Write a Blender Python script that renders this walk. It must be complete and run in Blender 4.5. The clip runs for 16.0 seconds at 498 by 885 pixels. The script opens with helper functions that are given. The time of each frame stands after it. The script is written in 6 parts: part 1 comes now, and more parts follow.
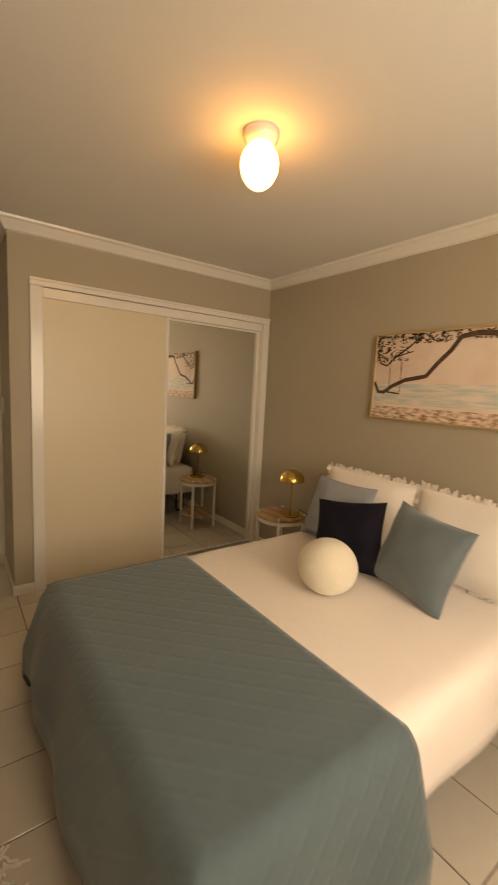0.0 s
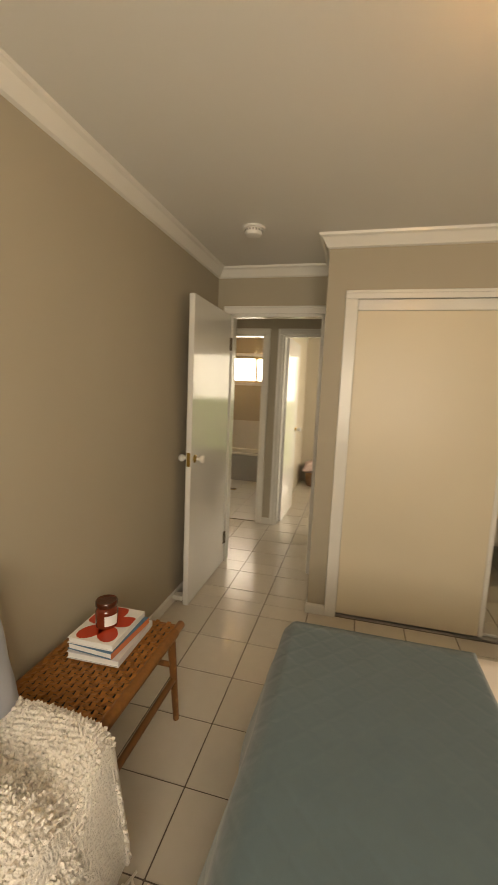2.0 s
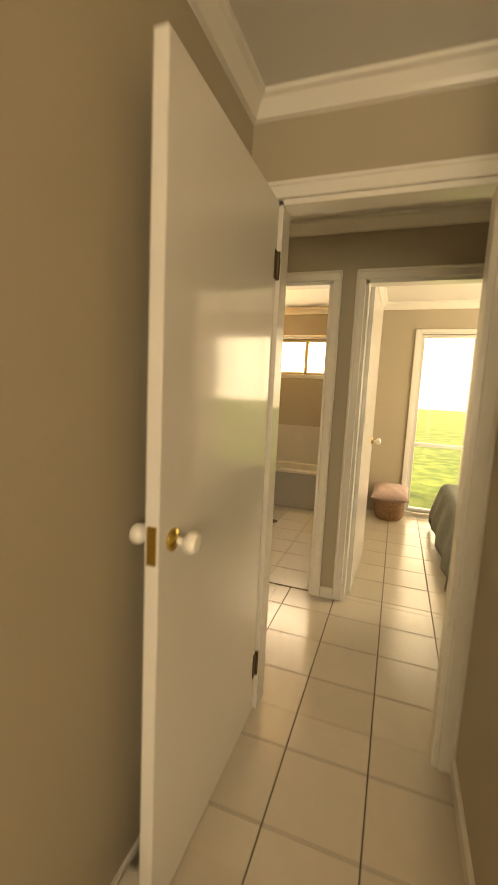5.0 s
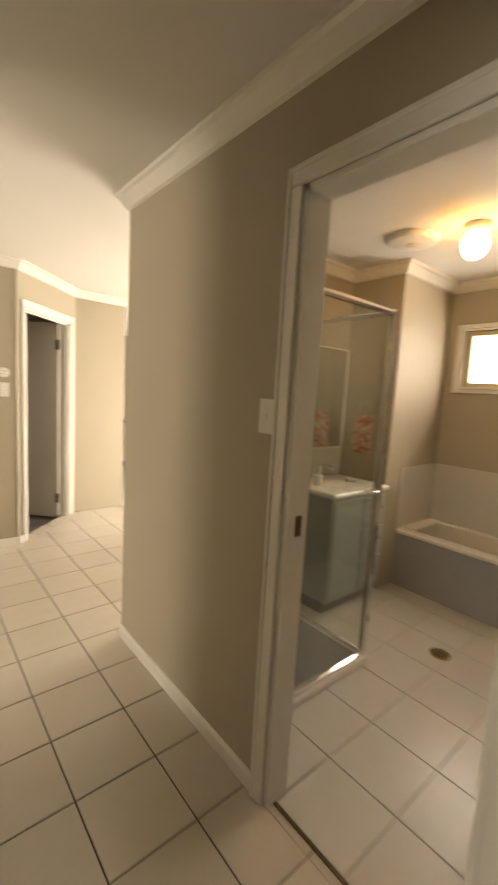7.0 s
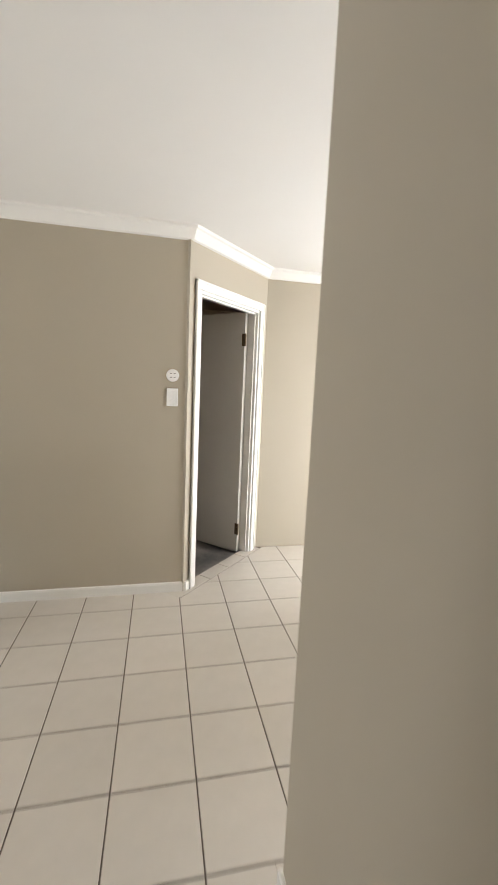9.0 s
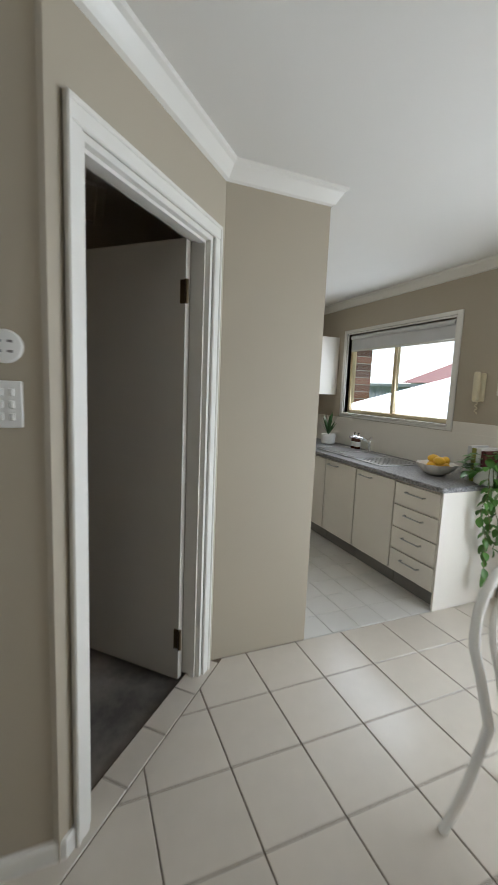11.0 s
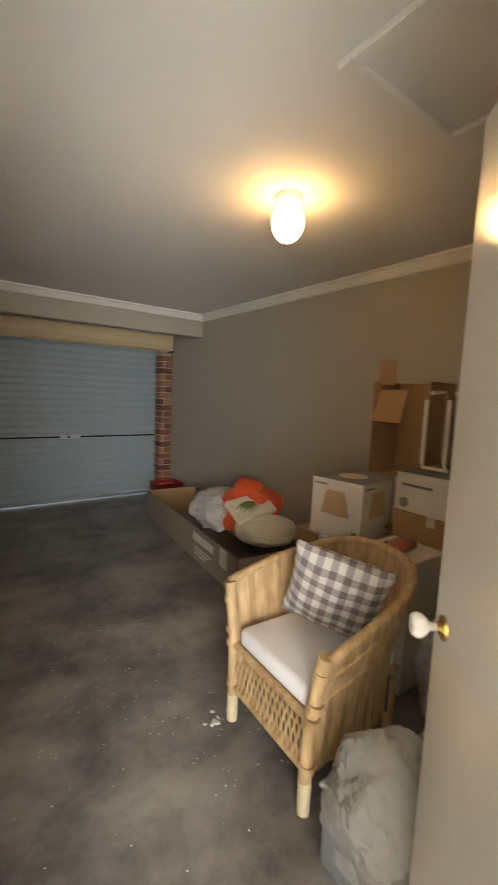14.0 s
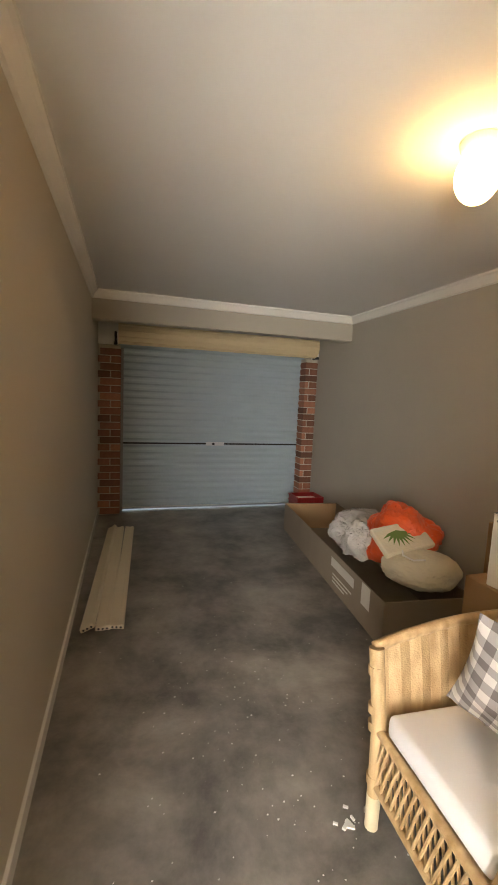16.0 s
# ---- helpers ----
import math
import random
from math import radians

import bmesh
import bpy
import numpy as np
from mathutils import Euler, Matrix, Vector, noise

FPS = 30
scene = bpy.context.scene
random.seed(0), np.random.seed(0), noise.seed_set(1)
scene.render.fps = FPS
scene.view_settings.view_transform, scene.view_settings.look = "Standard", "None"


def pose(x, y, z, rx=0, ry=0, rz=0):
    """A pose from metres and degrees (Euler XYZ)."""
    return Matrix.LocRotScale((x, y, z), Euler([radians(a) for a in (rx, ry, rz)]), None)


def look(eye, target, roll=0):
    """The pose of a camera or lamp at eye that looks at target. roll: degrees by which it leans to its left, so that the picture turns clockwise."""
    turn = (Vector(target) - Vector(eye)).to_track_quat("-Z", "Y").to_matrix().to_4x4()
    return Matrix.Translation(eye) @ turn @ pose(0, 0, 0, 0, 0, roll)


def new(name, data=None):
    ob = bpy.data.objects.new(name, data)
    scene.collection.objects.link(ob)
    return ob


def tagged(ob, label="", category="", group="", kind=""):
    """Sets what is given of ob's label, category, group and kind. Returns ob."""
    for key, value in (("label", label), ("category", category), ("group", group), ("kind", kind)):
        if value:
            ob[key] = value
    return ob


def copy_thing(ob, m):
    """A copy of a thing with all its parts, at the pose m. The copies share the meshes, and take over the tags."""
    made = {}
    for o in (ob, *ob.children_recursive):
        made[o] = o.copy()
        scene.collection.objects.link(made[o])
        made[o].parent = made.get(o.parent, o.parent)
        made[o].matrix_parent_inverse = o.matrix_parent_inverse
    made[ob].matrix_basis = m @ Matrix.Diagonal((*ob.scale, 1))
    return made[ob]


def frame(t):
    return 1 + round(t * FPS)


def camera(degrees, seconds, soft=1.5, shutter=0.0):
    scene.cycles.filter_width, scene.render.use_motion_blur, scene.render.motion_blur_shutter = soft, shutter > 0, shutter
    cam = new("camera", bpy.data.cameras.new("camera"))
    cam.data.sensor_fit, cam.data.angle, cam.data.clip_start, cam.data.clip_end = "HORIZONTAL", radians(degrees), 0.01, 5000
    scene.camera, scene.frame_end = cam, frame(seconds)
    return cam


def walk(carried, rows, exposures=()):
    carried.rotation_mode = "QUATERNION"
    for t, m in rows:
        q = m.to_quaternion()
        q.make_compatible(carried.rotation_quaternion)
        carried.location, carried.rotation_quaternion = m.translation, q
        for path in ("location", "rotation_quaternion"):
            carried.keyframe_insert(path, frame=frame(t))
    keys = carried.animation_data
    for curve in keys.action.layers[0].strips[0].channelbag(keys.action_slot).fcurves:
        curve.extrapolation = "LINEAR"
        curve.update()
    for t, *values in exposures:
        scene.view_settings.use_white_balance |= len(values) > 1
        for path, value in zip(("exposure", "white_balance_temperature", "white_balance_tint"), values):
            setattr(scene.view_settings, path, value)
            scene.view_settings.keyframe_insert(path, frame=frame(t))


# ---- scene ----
cam = camera(62.4, 16.0, shutter=0.5)
PATH = [
    (0, (0.591, -2.986, 1.458), (1.762, -1.386, 1.198), 3.0),
    (0.5, (0.659, -2.85, 1.463), (1.605, -1.108, 1.197), 2.9),
    (1, (0.749, -2.728, 1.456), (1.24, -0.807, 1.196), 2.7),
    (1.5, (0.919, -2.7, 1.471), (0.867, -0.718, 1.21), 2.6),
    (2, (1.111, -2.63, 1.466), (0.628, -0.707, 1.21), 2.5),
    (2.5, (1.22, -2.541, 1.459), (0.489, -0.697, 1.203), 2.5),
    (3, (1.138, -2.44, 1.399), (0.317, -0.634, 1.145), 2.6),
    (3.5, (0.893, -2.224, 1.349), (0.113, -0.4, 1.092), 2.7),
    (4, (0.762, -1.89, 1.329), (0.072, -0.031, 1.066), 2.7),
    (4.2, (0.727, -1.712, 1.328), (0.082, 0.164, 1.075), 2.8),
    (6.5, (0.431, 0.407, 1.431), (-0.618, 2.09, 1.172), 2.7),
    (7, (0.39, 0.773, 1.433), (-1.124, 2.058, 1.194), 3.3),
    (7.5, (0.2, 1.017, 1.452), (-1.569, 1.908, 1.175), 2.9),
    (8, (-0.05, 1.198, 1.441), (-1.961, 1.72, 1.171), 2.7),
    (8.2, (-0.173, 1.253, 1.442), (-2.11, 1.667, 1.167), 2.6),
    (10.3, (-1.882, 1.414, 1.403), (-3.757, 2.061, 1.145), 2.2),
    (10.5, (-2.014, 1.461, 1.387), (-3.865, 2.172, 1.129), 2.3),
    (11, (-2.373, 1.582, 1.408), (-4.203, 2.348, 1.148), 2.4),
    (11.5, (-2.744, 1.741, 1.39), (-4.652, 2.293, 1.159), 2.8),
    (12, (-3.062, 1.864, 1.426), (-5.04, 2.017, 1.167), 2.6),
    (12.1, (-3.13, 1.902, 1.434), (-5.112, 1.938, 1.169), 2.5),
    (12.5, (-3.325, 1.924, 1.439), (-5.273, 1.553, 1.177), 2.3),
    (13, (-3.52, 1.907, 1.438), (-5.304, 1.037, 1.194), 2.4),
    (13.5, (-3.679, 1.945, 1.443), (-5.189, 0.655, 1.211), 2.4),
    (14, (-3.798, 1.965, 1.465), (-4.98, 0.369, 1.23), 2.4),
    (14.5, (-3.855, 1.946, 1.475), (-4.724, 0.159, 1.243), 2.5),
    (15, (-3.899, 1.914, 1.501), (-4.528, 0.03, 1.269), 2.6),
    (15.5, (-3.933, 1.792, 1.517), (-4.428, -0.132, 1.283), 2.6),
    (16, (-3.963, 1.659, 1.478), (-4.532, -0.245, 1.249), 2.6),
]
walk(cam, [(t, look(eye, target, roll)) for t, eye, target, roll in PATH], [(0.0, -0.2, 13200, 24), (1.0, -0.1, 12800, 26), (1.8, 0.05, 10800, 18), (3.5, 0.5, 9600, 13), (4.2, 0.5, 9600, 13), (6.3, 0.45, 32000, 26), (6.6, 0.4, 24000, 25), (6.9, 0.3, 10500, 18), (7.2, 0.4, 9300, 17), (8.2, 0.5, 7700, 16), (10.3, -0.65, 6300, 12), (11.5, -1.0, 6200, 10), (12.1, -0.4, 7000, 12), (12.6, 0.6, 7800, 14), (13.5, 1.6, 7300, 12), (14.5, 2.05, 7400, 13), (16.0, 2.3, 7700, 14)])

# ---- light ----
def make_world():
    w = bpy.data.worlds.new("sky")
    scene.world = w
    w.use_nodes = True
    nt = w.node_tree
    sky = nt.nodes.new("ShaderNodeTexSky")
    sky.sky_type = "NISHITA"
    sky.sun_disc = False
    sky.sun_elevation = radians(52)
    sky.sun_rotation = radians(115)
    nt.links.new(sky.outputs[0], nt.nodes["Background"].inputs[0])
    nt.nodes["Background"].inputs[1].default_value = SKY


SKY = 0.15
make_world()
sun = new("sun", bpy.data.lights.new("sun", "SUN"))
sun.data.energy, sun.data.angle, sun.data.color = 5.0, radians(0.5), (1, 0.95, 0.87)
sun.matrix_world = look((20 * math.sin(radians(115)), 20 * math.cos(radians(115)), 20 * math.tan(radians(52))), (0, 0, 0))


def window_lamp(name, eye, target, w, h, power, colour=(0.86, 0.93, 1.0)):
    ob = new(name, bpy.data.lights.new(name, "AREA"))
    ob.data.shape, ob.data.size, ob.data.size_y, ob.data.energy, ob.data.color = "RECTANGLE", w, h, power, colour
    ob.matrix_world = look(eye, target)
    return ob


window_lamp("daylight_bedroom", (1.5, -3.76, 1.45), (1.5, 0, 1.3), 1.5, 1.1, 44)
window_lamp("daylight_living", (-2.35, -3.76, 1.05), (-2.35, 0, 1.0), 1.6, 2.0, 80)
window_lamp("daylight_dining", (-2.75, 4.31, 1.05), (-2.75, 0, 1.0), 1.6, 2.0, 95)


# Added fill light that brightens the second bedroom from a made-up east window.
window_lamp("fill_second_bedroom", (2.87, 3.0, 1.45), (0, 3.0, 1.2), 1.0, 1.1, 45)
window_lamp("daylight_kitchen", (-5.525, 4.37, 1.60), (-5.4, 0, 1.0), 1.3, 0.75, 24)
window_lamp("daylight_bathroom", (-0.55, 4.385, 1.80), (-0.55, 0, 1.2), 1.0, 0.4, 16)


# ---- materials ----
def mat(name, colour, rough=0.6, metal=0.0, scale=8.0, var=0.08, bump=0.1, fine=120.0, bump_dist=0.002, per_object=0.0, spec=0.5, sheen=0.0, coat=0.0):
    m = bpy.data.materials.new(name)
    m.use_nodes = True
    nt = m.node_tree
    b = nt.nodes["Principled BSDF"]
    tc = nt.nodes.new("ShaderNodeTexCoord")
    n1 = nt.nodes.new("ShaderNodeTexNoise")
    n1.inputs["Scale"].default_value, n1.inputs["Detail"].default_value = scale, 4
    nt.links.new(tc.outputs["Object"], n1.inputs["Vector"])
    ramp = nt.nodes.new("ShaderNodeMapRange")
    ramp.inputs["To Min"].default_value, ramp.inputs["To Max"].default_value = 1 - var, 1 + var
    nt.links.new(n1.outputs[0], ramp.inputs["Value"])
    value = ramp.outputs[0]
    if per_object:
        info = nt.nodes.new("ShaderNodeObjectInfo")
        r2 = nt.nodes.new("ShaderNodeMapRange")
        r2.inputs["To Min"].default_value, r2.inputs["To Max"].default_value = 1 - per_object, 1 + per_object
        nt.links.new(info.outputs["Random"], r2.inputs["Value"])
        mul = nt.nodes.new("ShaderNodeMath")
        mul.operation = "MULTIPLY"
        nt.links.new(value, mul.inputs[0])
        nt.links.new(r2.outputs[0], mul.inputs[1])
        value = mul.outputs[0]
    mix = nt.nodes.new("ShaderNodeVectorMath")
    mix.operation = "SCALE"
    mix.inputs[0].default_value = colour
    nt.links.new(value, mix.inputs["Scale"])
    nt.links.new(mix.outputs[0], b.inputs["Base Color"])
    b.inputs["Roughness"].default_value, b.inputs["Metallic"].default_value = rough, metal
    b.inputs["Specular IOR Level"].default_value = spec
    b.inputs["Sheen Weight"].default_value = sheen
    b.inputs["Coat Weight"].default_value = coat
    if bump:
        n2 = nt.nodes.new("ShaderNodeTexNoise")
        n2.inputs["Scale"].default_value, n2.inputs["Detail"].default_value = fine, 3
        nt.links.new(tc.outputs["Object"], n2.inputs["Vector"])
        bp = nt.nodes.new("ShaderNodeBump")
        bp.inputs["Strength"].default_value, bp.inputs["Distance"].default_value = bump, bump_dist
        nt.links.new(n2.outputs[0], bp.inputs["Height"])
        nt.links.new(bp.outputs[0], b.inputs["Normal"])
    return m


def two_tone(name, c1, c2, scale, rough=0.7, lo=0.4, hi=0.6, wave=False, bump=0.2, stretch=(1, 1, 1), fine=60, detail=6.0, rough2=None):
    """Two colours mixed by noise or by wavy bands (grain, stains, weave)."""
    m = bpy.data.materials.new(name)
    m.use_nodes = True
    nt = m.node_tree
    b = nt.nodes["Principled BSDF"]
    tc = nt.nodes.new("ShaderNodeTexCoord")
    mp = nt.nodes.new("ShaderNodeMapping")
    mp.inputs["Scale"].default_value = stretch
    nt.links.new(tc.outputs["Object"], mp.inputs[0])
    tex = nt.nodes.new("ShaderNodeTexWave" if wave else "ShaderNodeTexNoise")
    tex.inputs["Scale"].default_value, tex.inputs["Detail"].default_value = scale, detail
    if detail > 8 and not wave:
        tex.inputs["Roughness"].default_value, tex.inputs["Distortion"].default_value = 0.66, 0.15
    if wave:
        tex.inputs["Distortion"].default_value = 3.0
    nt.links.new(mp.outputs[0], tex.inputs["Vector"])
    ramp = nt.nodes.new("ShaderNodeValToRGB")
    ramp.color_ramp.elements[0].position, ramp.color_ramp.elements[1].position = lo, hi
    ramp.color_ramp.elements[0].color, ramp.color_ramp.elements[1].color = (*c1, 1), (*c2, 1)
    nt.links.new(tex.outputs[1 if wave else 0], ramp.inputs[0])
    nt.links.new(ramp.outputs[0], b.inputs["Base Color"])
    b.inputs["Roughness"].default_value = rough
    if rough2 is not None:
        mr = nt.nodes.new("ShaderNodeMapRange")
        mr.inputs["To Min"].default_value, mr.inputs["To Max"].default_value = rough, rough2
        nt.links.new(ramp.outputs[0], mr.inputs[0])
        nt.links.new(mr.outputs[0], b.inputs["Roughness"])
    n2 = nt.nodes.new("ShaderNodeTexNoise")
    n2.inputs["Scale"].default_value = fine
    nt.links.new(tc.outputs["Object"], n2.inputs["Vector"])
    bp = nt.nodes.new("ShaderNodeBump")
    bp.inputs["Strength"].default_value, bp.inputs["Distance"].default_value = bump, 0.003
    nt.links.new(n2.outputs[0], bp.inputs["Height"])
    nt.links.new(bp.outputs[0], b.inputs["Normal"])
    return m


def emit(name, colour, strength):
    m = bpy.data.materials.new(name)
    m.use_nodes = True
    b = m.node_tree.nodes["Principled BSDF"]
    b.inputs["Base Color"].default_value = (*colour, 1)
    b.inputs["Emission Color"].default_value = (*colour, 1)
    b.inputs["Emission Strength"].default_value = strength
    return m


def glass(name, tint=(1, 1, 1), rough=0.0, clear=1.0):
    m = bpy.data.materials.new(name)
    m.use_nodes = True
    b = m.node_tree.nodes["Principled BSDF"]
    b.inputs["Base Color"].default_value = (*tint, 1)
    b.inputs["Transmission Weight"].default_value = clear
    b.inputs["Roughness"].default_value = rough
    b.inputs["IOR"].default_value = 1.45
    return m


def film(name, colour, clear):
    """Thin crumpled plastic: half clear, with sharp creases."""
    m = mat(name, colour, 0.18, scale=6, var=0.06, bump=0.9, fine=17, bump_dist=0.012)
    m.node_tree.nodes["Principled BSDF"].inputs["Transmission Weight"].default_value = clear
    m.node_tree.nodes["Principled BSDF"].inputs["IOR"].default_value = 1.3
    return m


def quilted(name, colour, pitch):
    """Velvet with stitched diamonds pressed into it."""
    m = mat(name, colour, 0.75, scale=9, var=0.12, bump=0.3, fine=70, sheen=0.35)
    nt = m.node_tree
    old = [n for n in nt.nodes if n.type == "BUMP"][0]
    tc = [n for n in nt.nodes if n.type == "TEX_COORD"][0]
    rows = []
    for way in ((1, 1, 1), (1, -1, -1)):
        dot = nt.nodes.new("ShaderNodeVectorMath")
        dot.operation, dot.inputs[1].default_value = "DOT_PRODUCT", way
        nt.links.new(tc.outputs["Object"], dot.inputs[0])
        pp = nt.nodes.new("ShaderNodeMath")
        pp.operation, pp.inputs[1].default_value = "PINGPONG", pitch / 2
        nt.links.new(dot.outputs["Value"], pp.inputs[0])
        seam = nt.nodes.new("ShaderNodeMapRange")
        seam.interpolation_type = "SMOOTHSTEP"
        seam.inputs["From Max"].default_value = pitch * 0.22
        nt.links.new(pp.outputs[0], seam.inputs["Value"])
        rows.append(seam)
    low = nt.nodes.new("ShaderNodeMath")
    low.operation = "MINIMUM"
    nt.links.new(rows[0].outputs[0], low.inputs[0])
    nt.links.new(rows[1].outputs[0], low.inputs[1])
    bp = nt.nodes.new("ShaderNodeBump")
    bp.inputs["Strength"].default_value, bp.inputs["Distance"].default_value = 0.2, 0.005
    nt.links.new(low.outputs[0], bp.inputs["Height"])
    nt.links.new(old.outputs[0], bp.inputs["Normal"])
    nt.links.new(bp.outputs[0], nt.nodes["Principled BSDF"].inputs["Normal"])
    return m


PAINT = mat("wall_paint", (0.428, 0.376, 0.291), 0.62, scale=2.5, var=0.03, bump=0.06, fine=260)
GPAINT = mat("garage_wall_paint", (0.40, 0.36, 0.295), 0.6, scale=2.0, var=0.05, bump=0.1, fine=160)
CEIL = mat("ceiling_paint", (0.74, 0.72, 0.68), 0.85, scale=3, var=0.02, bump=0.05, fine=300)
GLOSS = mat("gloss_white_trim", (0.78, 0.76, 0.71), 0.22, scale=4, var=0.02, bump=0.04, fine=40)
DOORPAINT = mat("gloss_white_door", (0.76, 0.745, 0.71), 0.1, scale=3, var=0.02, bump=0.05, fine=22)
GDOORPAINT = mat("satin_white_door", (0.66, 0.63, 0.58), 0.13, scale=3, var=0.03, bump=0.06, fine=22)
ROBE = mat("cream_laminate", (0.72, 0.63, 0.48), 0.38, scale=3, var=0.02, bump=0.03, fine=400)
MIRROR = mat("mirror_glass", (0.86, 0.88, 0.86), 0.015, 1.0, var=0.0, bump=0)
TILE = mat("ceramic_floor_tile", (0.60, 0.545, 0.47), 0.22, scale=14, var=0.05, bump=0.08, fine=18, per_object=0.035)
GROUT = mat("brown_grout", (0.13, 0.10, 0.075), 0.9, scale=20, var=0.2, bump=0.3)
BTILE = mat("pale_bathroom_tile", (0.60, 0.585, 0.55), 0.28, scale=10, var=0.04, bump=0.05, fine=18, per_object=0.02)
BGROUT = mat("grey_grout", (0.46, 0.44, 0.41), 0.9, scale=20, var=0.1, bump=0.3)
CONCRETE = two_tone("stained_concrete", (0.085, 0.079, 0.074), (0.33, 0.30, 0.265), 2.3, 0.38, 0.36, 0.70, bump=0.25, fine=90, detail=12.0, rough2=0.68)
BRASS = mat("brushed_brass", (0.62, 0.42, 0.13), 0.24, 1.0, scale=30, var=0.08, bump=0.05)
CHROME = mat("chrome", (0.8, 0.8, 0.8), 0.12, 1.0, var=0.03, bump=0)
STEEL = mat("stainless_steel", (0.55, 0.55, 0.55), 0.28, 1.0, scale=40, var=0.08, bump=0.05)
BLACKM = mat("black_metal", (0.02, 0.02, 0.02), 0.4, 0.3)
DARKMETAL = mat("bronze_hinge", (0.12, 0.085, 0.05), 0.4, 0.9)
SHEET = mat("white_bed_linen", (0.83, 0.76, 0.70), 0.9, scale=6, var=0.03, bump=0.35, fine=26, bump_dist=0.006, sheen=0.2)
SHAM = mat("white_cotton_sham", (0.82, 0.77, 0.71), 0.9, scale=7, var=0.03, bump=0.4, fine=18, bump_dist=0.006, sheen=0.2)
TEAL = quilted("teal_velvet_quilt", (0.066, 0.112, 0.126), 0.105)
NAVY = mat("navy_velvet", (0.008, 0.007, 0.014), 0.85, scale=10, var=0.2, bump=0.2, spec=0.2)
TEAL2 = mat("slate_velvet", (0.10, 0.14, 0.155), 0.75, scale=9, var=0.2, bump=0.2, sheen=0.45)
GREYBLUE = mat("grey_blue_linen", (0.30, 0.33, 0.37), 0.9, scale=9, var=0.05, bump=0.3, fine=140)
BOUCLE = mat("cream_boucle", (0.80, 0.74, 0.60), 0.95, scale=20, var=0.06, bump=0.9, fine=140, bump_dist=0.006, sheen=0.4)
FLUFF = mat("white_chunky_throw", (0.82, 0.76, 0.68), 0.95, scale=30, var=0.10, bump=1.0, fine=90, bump_dist=0.012, sheen=0.4)
TEAK = two_tone("teak_wood", (0.19, 0.075, 0.022), (0.30, 0.13, 0.045), 5, 0.4, 0.3, 0.7, wave=True, stretch=(1, 1, 6), bump=0.1)
CANE = mat("woven_cane", (0.27, 0.105, 0.025), 0.5, scale=60, var=0.35, bump=0.4, per_object=0.2)
OAK = two_tone("light_oak", (0.40, 0.235, 0.12), (0.52, 0.33, 0.18), 3, 0.4, 0.3, 0.7, wave=True, stretch=(1, 5, 1), bump=0.08)
RATTAN = two_tone("rattan", (0.36, 0.22, 0.10), (0.60, 0.42, 0.23), 26, 0.5, 0.3, 0.7, stretch=(1, 1, 0.25), bump=0.5, fine=180)
CARD = mat("brown_cardboard", (0.36, 0.215, 0.105), 0.85, scale=8, var=0.08, bump=0.1, fine=160)
CARDGREY = mat("printed_grey_cardboard", (0.25, 0.195, 0.14), 0.7, scale=5, var=0.12, bump=0.1)
CARDWHITE = mat("printed_white_cardboard", (0.66, 0.60, 0.52), 0.6, scale=5, var=0.05, bump=0.05)
INKGREY = mat("grey_print", (0.20, 0.19, 0.18), 0.6)
INKLIGHT = mat("light_print", (0.6, 0.56, 0.5), 0.6)
INKTAN = mat("tan_print", (0.56, 0.36, 0.19), 0.6)
ORANGE = mat("orange_plastic_bag", (0.80, 0.11, 0.03), 0.35, scale=12, var=0.2, bump=0.9, fine=30, bump_dist=0.012)
RED = mat("red_plastic", (0.36, 0.02, 0.02), 0.4, scale=10, var=0.15)
CLEARBAG = film("clear_plastic_film", (0.93, 0.91, 0.88), 0.55)
CLEARTUB = glass("clear_tub_plastic", (0.80, 0.84, 0.88), 0.2, 0.85)
GLASS = glass("window_glass")
CREAMBAG = mat("calico_bag", (0.72, 0.66, 0.52), 0.9, scale=10, var=0.05, bump=0.5, fine=35, bump_dist=0.01)
LEAFPRINT = mat("green_leaf_print", (0.14, 0.22, 0.05), 0.8)
BLUEFOAM = mat("white_seat_cushion", (0.80, 0.79, 0.80), 0.85, scale=8, var=0.02, bump=0.15)
ROLLDOOR = mat("grey_blue_steel_door", (0.33, 0.40, 0.44), 0.45, 0.0, scale=3, var=0.07, bump=0.05)
DRUM = mat("cream_steel_drum", (0.62, 0.49, 0.29), 0.5, scale=3, var=0.06, bump=0.05)
BRICK = mat("clinker_brick", (0.27, 0.115, 0.07), 0.85, scale=25, var=0.3, bump=0.6, fine=70, per_object=0.55)
MORTAR = mat("pale_mortar", (0.48, 0.43, 0.36), 0.95, scale=30, var=0.15, bump=0.6)
PLASTIC = mat("white_plastic", (0.80, 0.79, 0.76), 0.35, var=0.01, bump=0)
CREAMPLASTIC = mat("cream_plastic", (0.70, 0.63, 0.45), 0.4, var=0.02, bump=0)
KITCHEN = mat("white_kitchen_laminate", (0.78, 0.74, 0.67), 0.35, var=0.015, bump=0.02)
WORKTOP = two_tone("grey_stone_laminate", (0.10, 0.10, 0.105), (0.34, 0.335, 0.34), 60, 0.3, 0.35, 0.65, bump=0.02)
KICK = mat("grey_kickboard", (0.20, 0.19, 0.18), 0.5)
VANITY = mat("pale_green_vanity", (0.42, 0.47, 0.45), 0.4, var=0.03, bump=0.03)
BATHWHITE = mat("bath_enamel", (0.82, 0.80, 0.75), 0.15, var=0.01, bump=0)
